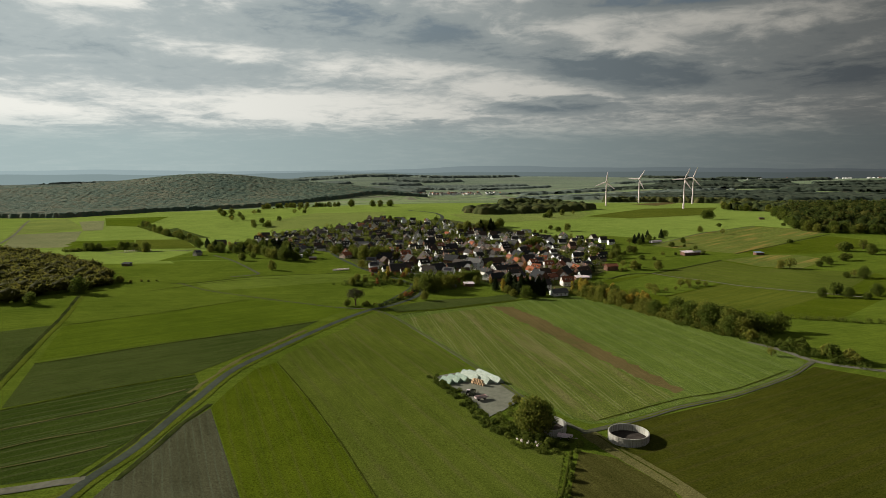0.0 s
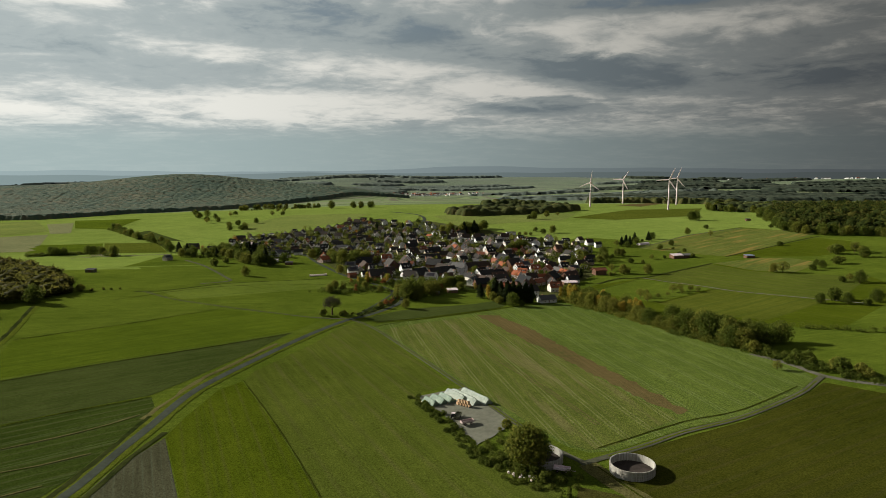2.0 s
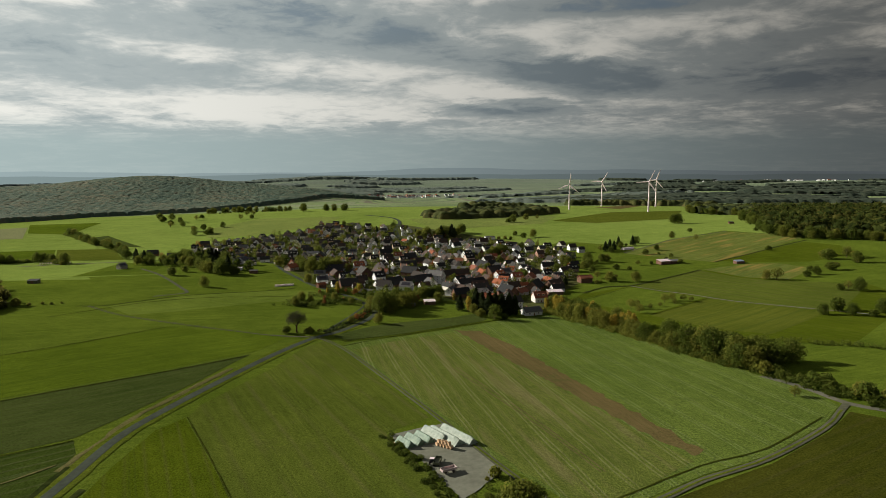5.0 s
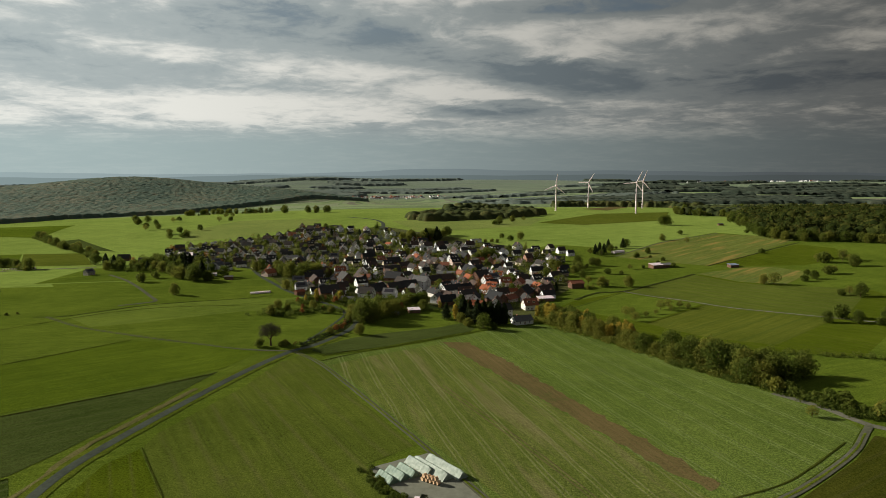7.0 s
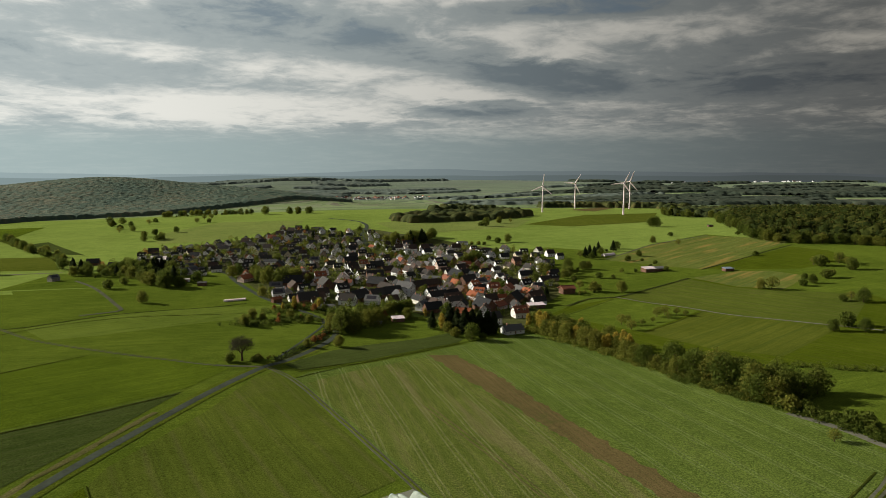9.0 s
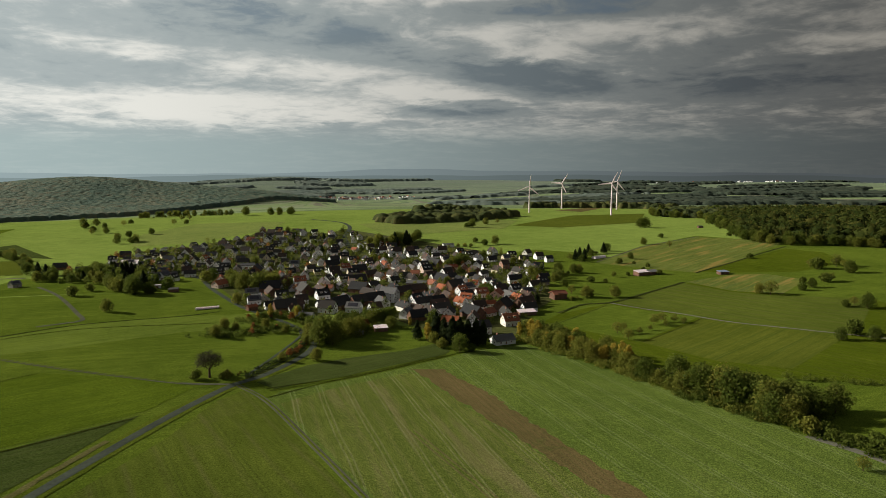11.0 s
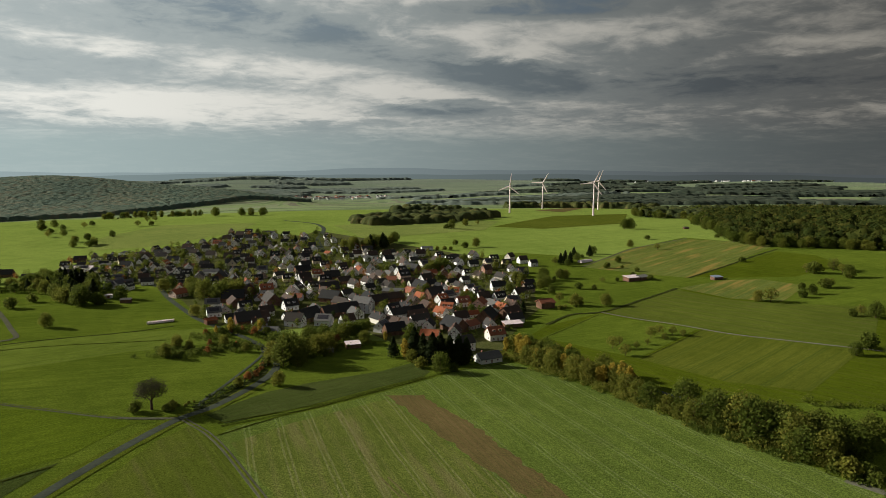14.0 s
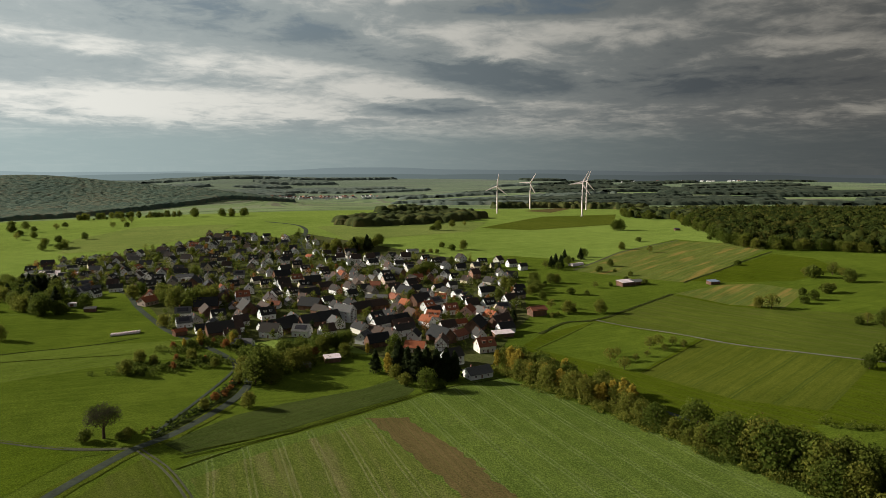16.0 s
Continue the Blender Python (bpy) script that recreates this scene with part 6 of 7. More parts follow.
# trees standing alone in the fields
for (x, y), key, k in (((232.3, 688.0), "olive", 1.0), ((208.6, 695.1), "olive", 0.95), ((475.7, 1168.6), "green", 1.2), ((483.9, 1165.8), "green", 1.3), ((486.6, 740.3), "sparse", 2.2), ((475.4, 708.4), "green", 1.0), ((461.1, 744.1), "sparse", 1.6), ((463.9, 736.8), "bush", 1.6), ((427.8, 680.8), "bush", 1.2), ((388.9, 658.9), "bush", 1.5), ((355.8, 653.3), "sparse", 1.5),
    ((185.5, 571.2), "sparse", 1.0), ((193.6, 579.0), "sparse", 1.1), ((220.6, 589.2), "sparse", 1.0), ((229.4, 594.7), "sparse", 0.9), ((226.2, 582.0), "sparse", 0.9), ((210.4, 573.9), "sparse", 0.8), ((199.6, 567.2), "sparse", 0.9), ((242.1, 586.3), "sparse", 1.0), ((237.7, 592.0), "sparse", 0.8), ((185.7, 553.7), "sparse", 0.9),
    ((376.8, 593.9), "bush", 1.3), ((385.1, 595.5), "sparse", 1.4), ((386.7, 584.5), "green", 0.8), ((307.8, 514.1), "green", 0.7), ((324.4, 522.5), "bush", 1.4), ((324.5, 506.4), "green", 0.7), ((334.1, 498.4), "bush", 1.4), ((347.5, 507.1), "green", 0.8),
    ((-177.1, 660.0), "olive", 0.75), ((-317.1, 486.0), "green", 0.8), ((-302.7, 527.0), "green", 1.0), ((-221.2, 792.4), "green", 0.9), ((-183.5, 737.0), "green", 1.1), ((-231.4, 794.3), "olive", 0.9), ((-230.0, 730.2), "bush", 1.2), ((-225.3, 755.4), "bush", 1.4),
    ((-225.9, 1592.5), "green", 1.4), ((-173.3, 1586.9), "green", 1.2), ((-153.1, 1576.2), "olive", 1.2), ((-129.2, 1591.3), "green", 1.2), ((-329.0, 1478.1), "sparse", 2.0), ((-317.9, 1489.8), "sparse", 2.0), ((-313.4, 1153.8), "bush", 2.0), ((-342.8, 1215.8), "bush", 2.0), ((-353.7, 1198.1), "obush", 2.0), ((-467.4, 1374.3), "bush", 2.5), ((-467.3, 1424.3), "green", 1.0), ((-511.4, 1479.2), "bush", 2.4),
    ((262.2, 1296.7), "sparse", 1.5), ((175.4, 1047.7), "bush", 1.4), ((586.3, 1079.7), "green", 1.0), ((443.3, 818.2), "bush", 1.2)):
    put_tree(key, x, y, k)
row_of(("green", "bush", "olive"), [(-560.5, 1193.1), (-472.9, 1086.4), (-405.7, 1013.1), (-362.9, 947.2)], 9.0, 6, 0.7, 1.0, 18)
row_of(("bush", "green", "obush"), [(-519.8, 878.6), (-481.9, 887.9), (-437.9, 894.3), (-397.5, 857.8)], 8.0, 5, 0.7, 1.1, 19)
row_of(("green", "bush", "fir"), [(-345.2, 900.3), (-284.3, 837.4), (-263.5, 866.8), (-200.1, 796.5), (-172.9, 768.9)], 10.0, 12, 0.7, 1.0, 20)
row_of(("bush", "obush"), [(-304.0, 565.2), (-280.1, 578.6), (-256.9, 584.4)], 6.0, 3, 0.5, 1.0, 21)
row_of(("bush", "sparse"), [(647.5, 1374.0), (747.6, 1463.1), (819.1, 1493.7)], 14.0, 12, 1.0, 2.0, 22)
row_of(("sparse", "bush"), [(305.5, 851.7), (299.3, 775.9), (232.6, 761.8)], 20.0, 16, 0.7, 1.1, 23)


def grove(spots, leaf, label, seed):
    """Many garden trees: a trunk and a lumpy crown each."""
    rs = np.random.RandomState(seed)
    cl, bm = [], bmesh.new()
    for x, y in spots:
        z, tall = ground_z(x, y), rs.uniform(4.5, 11.0)
        wide = tall * rs.uniform(0.32, 0.48)
        tube(bm, (x, y, z - 0.4), (x, y, z + tall * 0.6), tall * 0.024, tall * 0.008, 6)
        for k in range(9):
            f, a = (k + 0.5) / 9, k * 2.4
            r = wide * 0.62 * math.sin(math.pi * (0.2 + 0.7 * f)) * rs.uniform(0.5, 1.1)
            q = wide * rs.uniform(0.36, 0.55)
            cl.append(((x + r * math.cos(a), y + r * math.sin(a), z + tall * (0.28 + 0.62 * f)), (q, q, q * 0.85)))
    V, F = leaf_cloud(rs, cl, 34, 0.34)
    o = len(V)
    V = np.concatenate([V, np.array([v.co[:] for v in bm.verts])])
    bm.verts.index_update()
    wood = [tuple(v.index + o for v in f.verts) for f in bm.faces]
    bm.free()
    tagged(mesh_object("garden_trees", V, [tuple(f) for f in F] + wood, [leaf, BARK], slots=[0] * len(F) + [1] * len(wood)), label, "trees", kind="stuff")


def garden_trees():
    rnd = random.Random(21)
    spots = []
    for edge, count, keep in ((VILLAGE_EDGE, 360, 0.78), (WEST_EDGE, 90, 0.8), ([(-318, 900), (-250, 960), (-170, 850), (-175, 795), (-235, 790), (-300, 840)], 34, 0.9)):
        xs, ys = [p[0] for p in edge], [p[1] for p in edge]
        got = 0
        for _ in range(12000):
            x, y = rnd.uniform(min(xs), max(xs)), rnd.uniform(min(ys), max(ys))
            if not inside(edge, x, y) or any((x - a) ** 2 + (y - b) ** 2 < (r * keep) ** 2 for a, b, r in TAKEN) or any((x - a) ** 2 + (y - b) ** 2 < 30 for a, b in ROADS_CLEAR):
                continue
            spots.append((x, y))
            got += 1
            if got == count:
                break
    rnd.shuffle(spots)
    n = len(spots)
    for a, b, leaf, label, seed in ((0, 0.45, LEAF_GREEN, "green trees in the gardens of a village", 1), (0.45, 0.8, LEAF_OLIVE, "yellowing trees in the gardens of a village", 2), (0.8, 0.92, NEEDLES, "dark evergreens in the gardens of a village", 3), (0.92, 1, LEAF_RUST, "rusty autumn trees in the gardens of a village", 4)):
        grove(spots[int(a * n):int(b * n)], leaf, label, seed)


garden_trees()


def garden_shrubs():
    """Shrubs and small trees between the houses, too many to tell apart."""
    rs = np.random.RandomState(8)
    xs, ys = [p[0] for p in VILLAGE_EDGE], [p[1] for p in VILLAGE_EDGE]
    cl = []
    while len(cl) < 3000:
        x, y = rs.uniform(min(xs), max(xs)), rs.uniform(min(ys), max(ys))
        if not inside(VILLAGE_EDGE, x, y) or any((x - a) ** 2 + (y - b) ** 2 < (r * 0.8) ** 2 for a, b, r in TAKEN):
            continue
        k = rs.uniform(0.8, 2.6)
        for _ in range(2):
            q = rs.uniform(-1.2, 1.2, 2)
            cl.append(((x + q[0], y + q[1], ground_z(x, y) + k * 0.9), (k, k, k)))
    for share, leaf, label in ((cl[:1800], LEAF_GREEN, "green shrubs and hedges between village houses"), (cl[1800:], LEAF_OLIVE, "yellowing shrubs between village houses")):
        V, F = leaf_cloud(rs, share, 32, 0.36)
        tagged(mesh_object("garden_shrubs", V, F, leaf), label, "shrubs", kind="stuff")


garden_shrubs()


# ---- wind turbines ----
def turbine(x, y, hub, spin, face):
    t = thing("wind_turbine", "white three-bladed wind turbine on a tapered tower", "wind turbine", "wind turbines")
    t.matrix_basis = pose(x, y, ground_z(x, y) - 0.3, 0, 0, face)
    bm = bmesh.new()
    tube(bm, (0, 0, 0), (0, 0, hub - 1.5), 1.9, 1.0, 24)
    part("tower", bm, TURBINE, t)
    bm = bmesh.new()
    box(bm, -1.7, -2.5, hub - 1.7, 1.7, 6.5, hub + 1.8)
    bmesh.ops.bevel(bm, geom=bm.edges[:], offset=0.6, segments=2, affect="EDGES")
    part("nacelle", bm, TURBINE, t)
    bm = bmesh.new()
    tube(bm, (0, -2.4, hub), (0, -4.2, hub), 1.5, 1.3, 14)
    tube(bm, (0, -4.2, hub), (0, -5.4, hub), 1.3, 0.3, 14)
    part("hub", bm, TURBINE, t)
    for k in range(3):
        bm = bmesh.new()
        prev = None
        for r, w, d in ((1.0, 0.8, 0.8), (4.0, 1.5, 0.7), (7.0, 2.2, 0.45), (14, 1.7, 0.3), (22, 1.1, 0.2), (28.5, 0.45, 0.1)):
            ring = [bm.verts.new((w * c, -3.6 + d * s, r)) for c, s in ((-0.6, 0), (-0.2, 0.6), (0.4, 0.6), (1, 0), (0.4, -0.5), (-0.2, -0.5))]
            if prev:
                for i in range(6):
                    bm.faces.new((prev[i], prev[(i + 1) % 6], ring[(i + 1) % 6], ring[i]))
            prev = ring
        bm.faces.new(prev)
        bmesh.ops.recalc_face_normals(bm, faces=bm.faces[:])
        b = part("blade", bm, TURBINE, t)
        b.matrix_basis = Matrix.Translation((0, 0, hub)) @ Matrix.Rotation(radians(spin + 120 * k), 4, "Y")


for x, y, hub, spin, face in ((401, 1587, 59, 8, -30), (530, 1747, 65, 32, -35), (551, 1476, 68, 25, -30), (658, 1702, 70, 20, -30)):
    turbine(x, y, hub, spin, face)


# ---- the farm yard and the slurry tanks ----
def tank(x, y, radius, label):
    t = thing("slurry_tank", label, "tank", "slurry tanks")
    t.matrix_basis = pose(x, y, ground_z(x, y) + 0.1)
    bm = bmesh.new()
    n, hi = 48, 3.3
    rings = [[bm.verts.new((r * math.cos(2 * math.pi * i / n), r * math.sin(2 * math.pi * i / n), z)) for i in range(n)] for r, z in ((radius, -1.0), (radius, hi), (radius - 0.3, hi), (radius - 0.3, 0.3))]
    for a, b in zip(rings, rings[1:]):
        for i in range(n):
            bm.faces.new((a[i], a[(i + 1) % n], b[(i + 1) % n], b[i]))
    part("wall", bm, TANKWALL, t)
    bm = bmesh.new()
    bm.faces.new([bm.verts.new(((radius - 0.28) * math.cos(2 * math.pi * i / n), (radius - 0.28) * math.sin(2 * math.pi * i / n), 0.5)) for i in range(n)])
    part("slurry_floor", bm, SLUDGE, t, "dark crusted slurry")
    for k in range(24):
        a = 2 * math.pi * k / 24
        bm = bmesh.new()
        box(bm, radius - 0.02, -0.06, -0.3, radius + 0.07, 0.06, hi - 0.1)
        part("wall_rib", bm, TANKWALL, t).matrix_basis = Matrix.Rotation(a, 4, "Z")
    for z in (0.9, 2.0, 3.0):
        bm = bmesh.new()
        r2 = [[bm.verts.new(((radius + dr) * math.cos(2 * math.pi * i / n), (radius + dr) * math.sin(2 * math.pi * i / n), z + dz)) for i in range(n)] for dr, dz in ((0.0, 0), (0.09, 0), (0.09, 0.07), (0.0, 0.07))]
        for a, b in zip(r2, r2[1:]):
            for i in range(n):
                bm.faces.new((a[i], a[(i + 1) % n], b[(i + 1) % n], b[i]))
        part("hoop", bm, STEEL, t)


def tank_wall_mat():
    m = Mat("streaked_concrete_wall", 0.85)
    v = m.turned(0, 1.6, 1.6, m.obj)
    k = m.n.new("ShaderNodeMapping")
    m.l.new(m.obj, k.inputs[0])
    k.inputs["Scale"].default_value = (1.8, 1.8, 0.12)
    streak = m.noise(1.0, 5, 0.65, k.outputs[0])
    c = m.mix(m.step(streak, 0.4, 0.66), (0.46, 0.45, 0.39), (0.22, 0.20, 0.16))
    m.bump(m.noise(4, 4, 0.6, v), 0.2, 0.03)
    return m.done(c)


TANKWALL = tank_wall_mat()
SLUDGE = plain_mat("dark_slurry_crust", (0.028, 0.030, 0.026), (0.055, 0.056, 0.048), 0.35, 0.8)
STEEL = plain_mat("galvanised_steel", (0.30, 0.30, 0.30), (0.42, 0.42, 0.41), 3.0, 0.45, 0.8)
TARP = plain_mat("pale_green_tarpaulin", (0.13, 0.21, 0.155), (0.23, 0.32, 0.25), 0.7, 0.6, bump=0.7, dist=0.25)
TARP_DARK = plain_mat("green_tarpaulin", (0.05, 0.12, 0.075), (0.15, 0.25, 0.17), 0.45, 0.6, bump=0.7, dist=0.25)
STRAW = plain_mat("straw", (0.36, 0.29, 0.16), (0.52, 0.44, 0.27), 3.0, 0.95, bump=0.6, dist=0.08)
WRAP = plain_mat("white_bale_wrap", (0.66, 0.68, 0.66), (0.80, 0.82, 0.80), 2.0, 0.4)
RUBBER = plain_mat("black_tyre_rubber", (0.015, 0.015, 0.015), (0.03, 0.03, 0.03), 4.0, 0.8)
MACHINE = plain_mat("worn_machine_paint", (0.06, 0.09, 0.05), (0.12, 0.14, 0.08), 2.0, 0.6)
BOARD = plain_mat("grey_trailer_boards", (0.30, 0.29, 0.27), (0.45, 0.44, 0.41), 3.0, 0.8)
TIN = plain_mat("pale_sheet_metal", (0.50, 0.52, 0.53), (0.66, 0.67, 0.67), 1.5, 0.5)
BLUE = plain_mat("blue_tarpaulin", (0.10, 0.17, 0.24), (0.22, 0.30, 0.36), 1.0, 0.5)
tank(*(75.2, 250.2), 8.1, "round concrete slurry tank with streaked pale walls")
tank(*(43.8, 261.0), 8.1, "round concrete slurry tank shaded by a tree")


def tarp_heap(x, y, turn, length, width, high, material, label):
    """A ridged heap under a sheet that sags between its folds."""
    t = thing("covered_heap", label, "tarpaulin", "covered heaps")
    t.matrix_basis = pose(x, y, ground_z(x, y) + 0.3, 0, 0, turn)
    rs = np.random.RandomState(int(x * 7 + y))
    bm = bmesh.new()
    n = 14
    prof = ((-0.5, -0.05), (-0.46, 0.16), (-0.26, 0.52), (-0.04, 0.98), (0.04, 0.98), (0.26, 0.52), (0.46, 0.16), (0.5, -0.05))
    rows = []
    for i in range(n + 1):
        f = i / n
        end = min(1.0, 0.82 + 3 * min(f, 1 - f))
        rows.append([bm.verts.new(((f - 0.5) * length, px * width + rs.uniform(-0.08, 0.08), max(-0.05, pz * high * end + rs.uniform(-0.12, 0.1)))) for px, pz in prof])
    for a, b in zip(rows, rows[1:]):
        for k in range(len(prof) - 1):
            bm.faces.new((a[k], b[k], b[k + 1], a[k + 1]))
    bm.faces.new(rows[0])
    bm.faces.new(rows[-1][::-1])
    bmesh.ops.recalc_face_normals(bm, faces=bm.faces[:])
    part("sheet", bm, material, t)
    for i in range(1, n, 3):
        bm = bmesh.new()
        for side in (-1, 1):
            box(bm, -0.08, side * (width * 0.5 + 0.12) - 0.15, -0.1, 0.08, side * (width * 0.5 + 0.12) + 0.15, 0.22)
        part("weight_bag", bm, STRAW, t).matrix_basis = pose((i / n - 0.5) * length, 0, 0)


for (x, y), length, width, high, mat, label in (
    ((2.2, 322.8), 9, 4.6, 3.0, TARP_DARK, "tent-shaped heap under a green tarpaulin"), ((6.0, 325.4), 10, 4.6, 3.1, TARP_DARK, "tent-shaped heap under a green tarpaulin"), ((9.9, 327.0), 10, 4.6, 3.1, TARP_DARK, "tent-shaped heap under a faded green tarpaulin"),
    ((14.5, 330.4), 14, 4.6, 3.2, TARP, "long straw stack under a pale sheet"), ((18.6, 327.7), 19, 4.8, 3.4, TARP, "long straw stack under a pale sheet"), ((24.0, 328.5), 20, 4.8, 3.4, TARP, "long straw stack under a pale sheet")):
    tarp_heap(x, y - 1.2, -56, length, width, high * 0.84, mat, label)


def bale(x, y, z, turn, material=STRAW, label="round bale of yellow straw", r=0.75, length=1.25):
    b = thing("round_bale", label, "bale", "bales")
    b.matrix_basis = pose(x, y, z, 0, 0, turn)
    bm = bmesh.new()
    tube(bm, (0, -length / 2, r), (0, length / 2, r), r, r, 16)
    bmesh.ops.bevel(bm, geom=[e for e in bm.edges if len(e.link_faces) == 2 and e.calc_face_angle(0) > 1], offset=0.12, segments=2, affect="EDGES")
    part("roll", bm, material, b)


bx, by = (17.7, 317.4)
for k in range(5):
    for lvl in range(2 if k < 4 else 1):
        x, y = bx + (k - 2) * 1.25 + lvl * 0.6, by - (k - 2) * 0.95 - lvl * 0.4
        bale(x, y, ground_z(x, y) + 0.34 + lvl * 1.32, -56)
for k in range(18):
    a, b = Vector((-114.5, 665.4)), Vector((-100.2, 673.4))
    p = a.lerp(b, (k // 2) / 8) + Vector((0, 2.2 * (k % 2)))
    bale(p.x, p.y, ground_z(p.x, p.y) + 0.1, 10, WRAP, "white film-wrapped silage bale", 0.8, 1.3)
for k in range(12):
    a, b = Vector((-430.6, 865.6)), Vector((-398.7, 871.2))
    p = a.lerp(b, k / 11)
    bale(p.x, p.y, ground_z(p.x, p.y) + 0.1, 15, WRAP, "white film-wrapped silage bale", 0.9, 1.5)
for k in range(9):
    a, b = Vector((30.2, 250.8)), Vector((39.0, 246.2))
    p = a.lerp(b, k / 8) + Vector((0.6 * math.sin(k * 2.3), 1.1 * math.cos(k * 3.1)))
    bale(p.x, p.y, ground_z(p.x, p.y) + 0.1, 70 * k, WRAP, "white sack beside a hedge", 0.45, 0.7)


def wheel(parent, x, y, r, w):
    bm = bmesh.new()
    tube(bm, (x, y - w / 2, r), (x, y + w / 2, r), r, r, 16)
    o = part("wheel", bm, RUBBER, parent)
    bm = bmesh.new()
    tube(bm, (x, y - w / 2 - 0.02, r), (x, y + w / 2 + 0.02, r), r * 0.5, r * 0.5, 12)
    part("rim", bm, STEEL, o)


def trailer(x, y, turn, label, body):
    t = thing("farm_trailer", label, "trailer", "trailers")
    t.matrix_basis = pose(x, y, ground_z(x, y) + 0.36, 0, 0, turn)
    bm = bmesh.new()
    box(bm, -3.0, -1.2, 1.0, 3.0, 1.2, 1.2)
    for q in ((-3.0, -1.2, 3.0, -1.1), (-3.0, 1.1, 3.0, 1.2), (-3.0, -1.1, -2.9, 1.1), (2.9, -1.1, 3.0, 1.1)):
        box(bm, q[0], q[1], 1.202, q[2], q[3], 1.9)
    part("bed", bm, body, t)
    bm = bmesh.new()
    box(bm, 3.0, -0.1, 0.8, 5.0, 0.1, 0.95)
    part("drawbar", bm, STEEL, t)
    for wx in (-1.6, 1.6):
        for wy in (-1.0, 1.0):
            wheel(t, wx, wy, 0.5, 0.35)


def tractor(x, y, turn):
    t = thing("tractor", "old dark green tractor parked in the yard", "tractor")
    t.matrix_basis = pose(x, y, ground_z(x, y) + 0.36, 0, 0, turn)
    bm = bmesh.new()
    box(bm, 0.3, -0.45, 0.8, 2.4, 0.45, 1.6)
    bmesh.ops.bevel(bm, geom=bm.edges[:], offset=0.1, segments=1, affect="EDGES")
    part("bonnet", bm, MACHINE, t)
    bm = bmesh.new()
    box(bm, -1.2, -0.75, 1.0, 0.3, 0.75, 2.5)
    bmesh.ops.bevel(bm, geom=bm.edges[:], offset=0.12, segments=1, affect="EDGES")
    cab = part("cab", bm, GLASS, t)
    bm = bmesh.new()
    box(bm, -1.3, -0.85, 2.502, 0.4, 0.85, 2.62)
    part("cab_roof", bm, TIN, cab)
    for wy in (-0.85, 0.85):
        wheel(t, -0.6, wy, 0.8, 0.45)
        wheel(t, 1.8, wy, 0.5, 0.3)


trailer(*(17.9, 296.4), 25, "flat farm trailer with pale board sides", BOARD)
trailer(*(14.2, 303.2), 75, "dark farm trailer in the yard", MACHINE)
tractor(*(12.3, 303.3), 80)
trailer(*(49.7, 251.3), -20, "pale trailer parked beside a tank", TIN)
put_tree("olive", *(37.1, 256.8), 1.38)
put_tree("olive", *(38.5, 260.1), 1.2)
put_tree("green", *(34.4, 267.4), 0.55)
put_tree("olive", *(39.8, 254.5), 1.0)
put_tree("green", *(41.5, 261.1), 0.95)
row_of(("bush",), [(26.9, 266.0), (33.6, 251.6), (48.0, 242.1)], 5, 4, 0.4, 0.7, 32)
hedge([(47.7, 238.3), (43.3, 222.7), (39.1, 207.1)], 1.0, 0.7, LEAF_GREEN, "low weedy strip along a rut", 33, 0.2, 30)
row_of(("bush",), [(50.3, 238.1), (45.9, 222.5), (42.0, 207.1)], 2.6, 0.8, 0.25, 0.4, 34)
row_of(("obush",), [(27.6, 286.7), (32.0, 291.6), (35.7, 293.4)], 2.5, 2, 0.5, 0.7, 35)

# sheds and odd things about the fields
SHEDS = ((shed("open cattle shelter with a pale tin roof", 16, 9, 3.2, TIN, TIMBERWALL, "cattle_shelter"), (298.2, 776.1), 15), (shed("low grey shed beside a shelter", 12, 8, 2.6, ROOF_GREY, TIMBERWALL), (310.0, 776.9), 15),
    (shed("garden shed with a flat pale roof", 9, 6, 2.5, TIN, TIMBERWALL), (24.3, 599.8), 10), (shed("small green garden shed", 6, 4, 2.3, MACHINE, MACHINE), (9.0, 588.0), 20), (shed("dark wooden field shed", 8, 5, 2.4, ROOF_DARK, TIMBERWALL), (-151.9, 744.6), 5),
    (shed("pale caravan-like garden shed", 6, 2.6, 2.4, TIN, WHITE_PLASTER), (-171.8, 766.2), 5), (shed("flat-roofed workshop with a pale roof", 18, 10, 3.6, TIN, WHITE_PLASTER, "workshop"), (-249.8, 933.7), 12), (shed("long flat-roofed pale workshop", 24, 9, 3.6, TIN, PLASTER, "workshop"), (-225.5, 919.3), 10), (shed("blue-sheeted shelter on a slope", 10, 6, 2.4, BLUE, TIMBERWALL), (371.1, 750.9), 10), (shed("dark shed at the wood's edge", 8, 5, 2.5, ROOF_DARK, TIMBERWALL), (561.5, 1132.9), 0),
    (shed("pale flat roof at the village edge", 14, 7, 2.6, TIN, TIMBERWALL), (140.3, 642.0), 8), (shed("domed field shelter of dark sheeting", 9, 6, 2.6, ROOF_DARK, MACHINE), (-344.7, 695.2), 0))
for ob, (x, y), turn in SHEDS:
    ob.matrix_basis = pose(x, y, ground_z(x, y) + 0.25, 0, 0, turn)


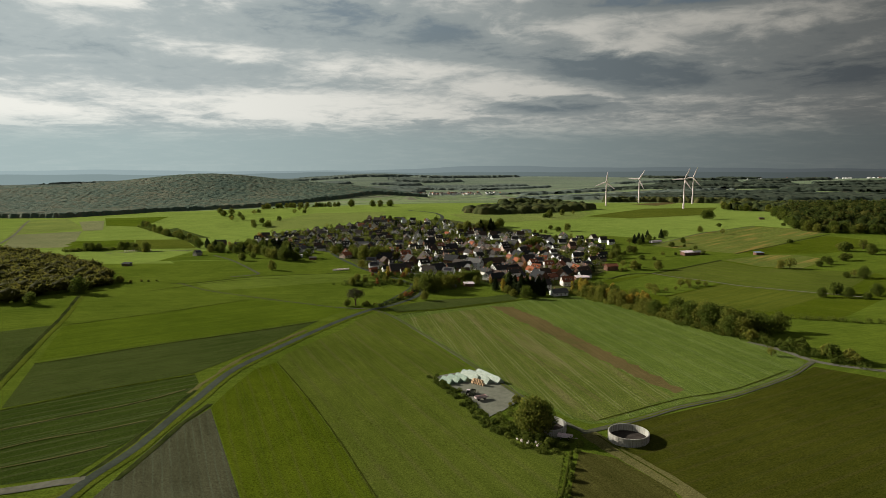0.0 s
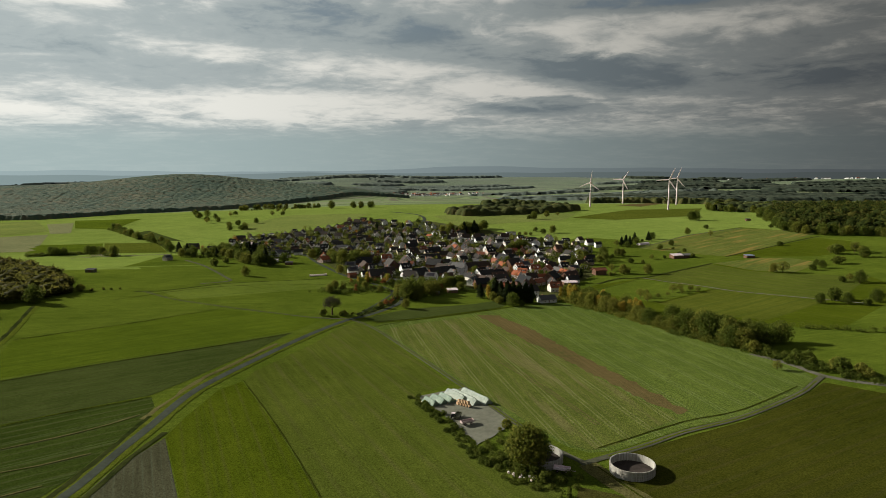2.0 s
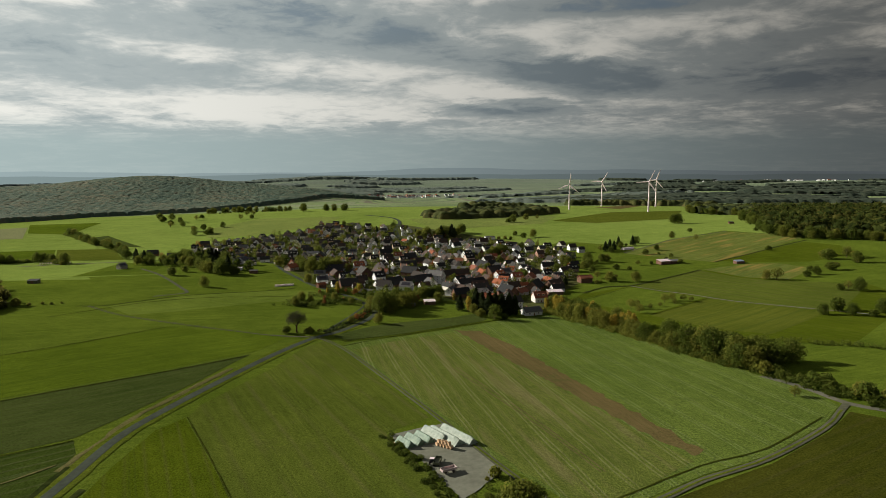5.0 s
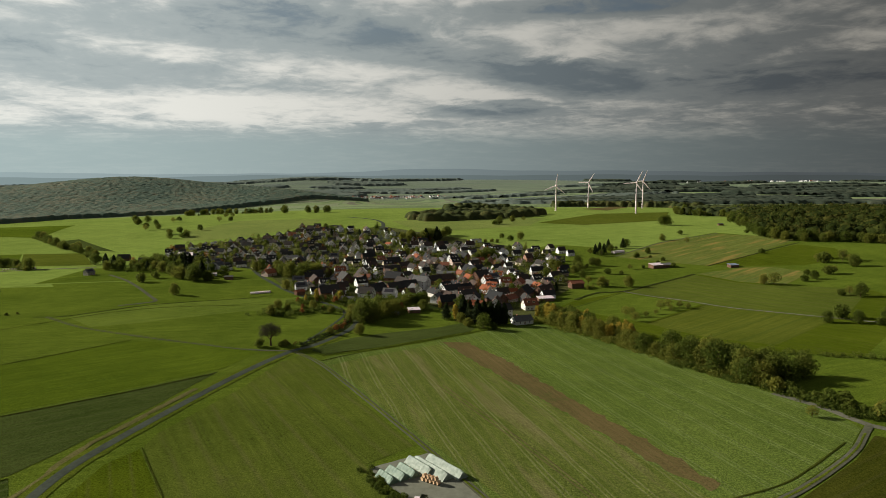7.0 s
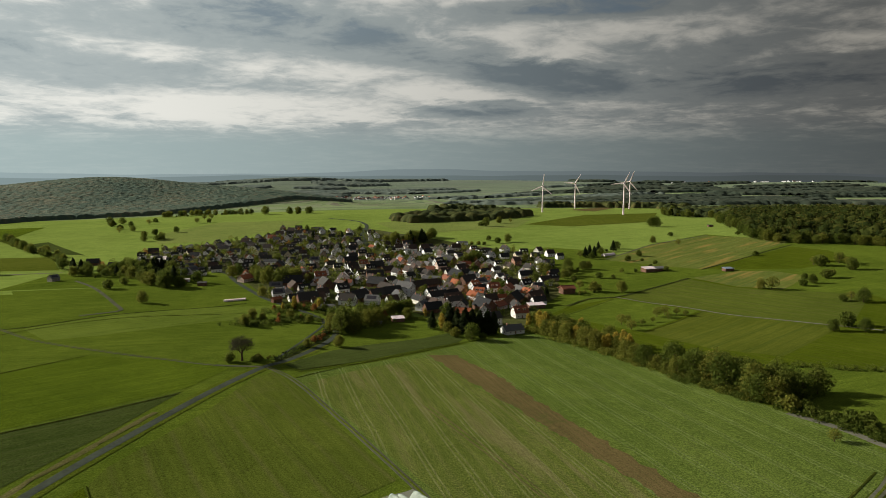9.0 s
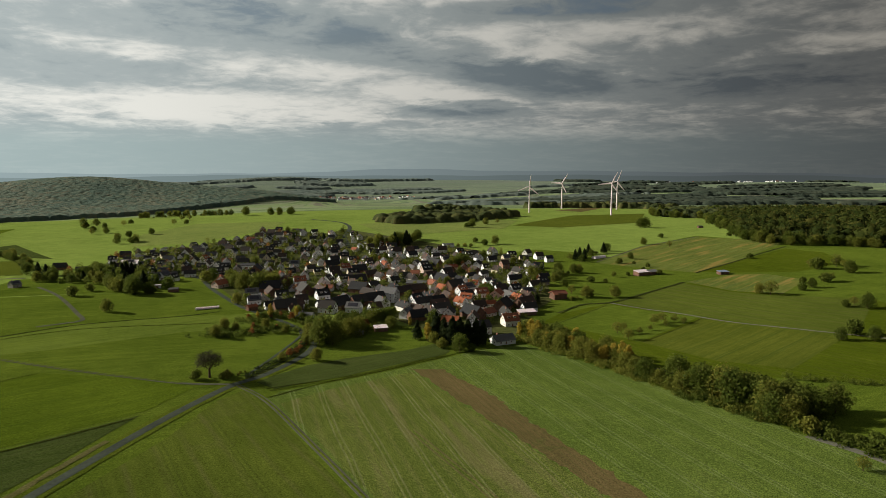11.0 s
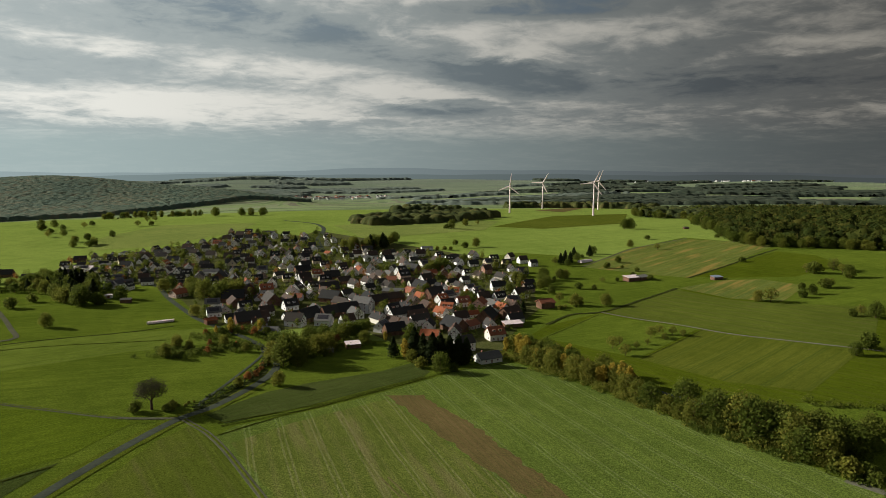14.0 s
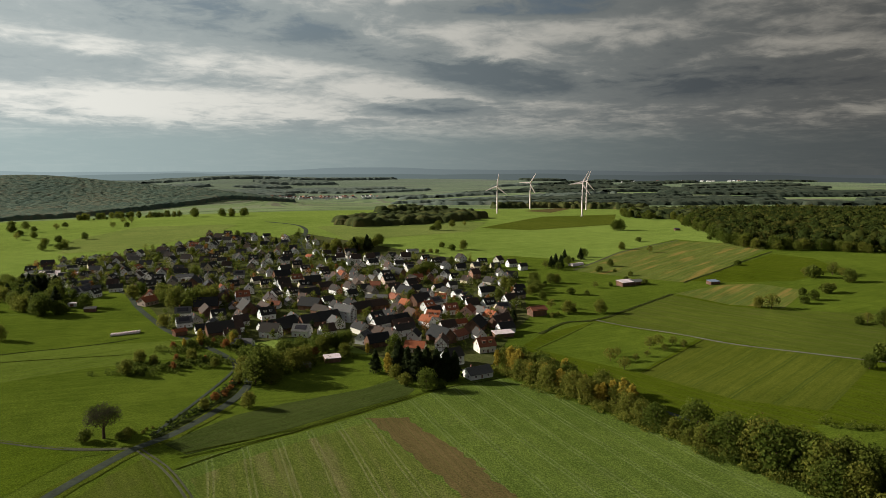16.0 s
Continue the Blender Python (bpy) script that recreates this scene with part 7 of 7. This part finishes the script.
def poly_tunnel(x, y, turn):
    t = thing("poly_tunnel", "pale blue polythene tunnel on a field edge", "greenhouse")
    t.matrix_basis = pose(x, y, ground_z(x, y) + 0.1, 0, 0, turn)
    bm = bmesh.new()
    rings = [[bm.verts.new((xx, 3.2 * math.cos(math.pi * i / 10), 2.9 * math.sin(math.pi * i / 10) - 0.1)) for i in range(11)] for xx in (-9, -3, 3, 9)]
    for a, b in zip(rings, rings[1:]):
        for i in range(10):
            bm.faces.new((a[i], b[i], b[i + 1], a[i + 1]))
    bm.faces.new(rings[0])
    bm.faces.new(rings[-1][::-1])
    bmesh.ops.recalc_face_normals(bm, faces=bm.faces[:])
    part("sheeting", bm, TIN, t)


poly_tunnel(*(293.3, 883.0), 25)


# a hamlet and a town far off
def far_place(seed, cx, cy, rx, ry, n, label):
    rnd = random.Random(seed)
    V, F, S = [], [], []
    for _ in range(n):
        x, y = cx + rnd.gauss(0, rx), cy + rnd.gauss(0, ry)
        L, W, e = rnd.uniform(5, 9), rnd.uniform(4, 5.5), rnd.uniform(3.5, 5.5)
        m = pose(x, y, ground_z(x, y), 0, 0, rnd.uniform(0, 180))
        o = len(V)
        V += [tuple(m @ Vector(p)) for p in ((-L, -W, -2), (L, -W, -2), (L, W, -2), (-L, W, -2), (-L, -W, e), (L, -W, e), (L, W, e), (-L, W, e), (-L, 0, e + W), (L, 0, e + W))]
        F += [tuple(o + k for k in q) for q in ((0, 1, 5, 4), (2, 3, 7, 6), (1, 2, 6, 9, 5), (3, 0, 4, 8, 7), (4, 5, 9, 8), (6, 7, 8, 9))]
        S += [0, 0, 0, 0] + [rnd.choice((1, 1, 2))] * 2
    tagged(mesh_object("far_houses", V, F, [WHITE_PLASTER, ROOF_GREY, ROOF_RED], slots=S), label, "houses", kind="stuff")


far_place(3, 60, 3480, 120, 60, 90, "pale houses of a hamlet far down the valley")
far_place(4, 2350, 3800, 260, 40, 30, "pale houses of a town far off")
far_place(5, 900, 3300, 90, 40, 16, "pale houses among far fields")


def join_far_trees():
    for key, places in FAR_TREES.items():
        V, F, S, mats, off = [], [], [], [], 0
        for slot, child in enumerate(TREES[key][0].children):
            me = child.data
            mats.append(me.materials[0])
            co = np.empty(len(me.vertices) * 3)
            me.vertices.foreach_get("co", co)
            co = np.c_[co.reshape(-1, 3), np.ones(len(me.vertices))]
            faces = [np.array(p.vertices) for p in me.polygons]
            for m in places:
                V.append((co @ np.array(m).T)[:, :3])
                F += [f + off for f in faces]
                S += [slot] * len(faces)
                off += len(co)
        bush = "bush" in key
        label = {"green": "green trees far off about the village", "olive": "yellowing trees far off about the village", "bush": "green bushes far off in the fields", "obush": "brownish bushes far off in the fields",
                 "gold": "golden trees far off", "rust": "rusty autumn trees far off", "fir": "dark conifers far off about the village", "sparse": "small orchard trees far off"}[key[:-1]]
        tagged(mesh_object("far_bushes" if bush else "far_trees", np.concatenate(V), F, mats, slots=S), label, "bushes" if bush else "trees", kind="stuff")


join_far_trees()
for key, rec in list(HOUSES.items()) + list(TREES.items()):
    if not rec[1]:
        for o in [*rec[0].children_recursive, rec[0]]:
            bpy.data.objects.remove(o)
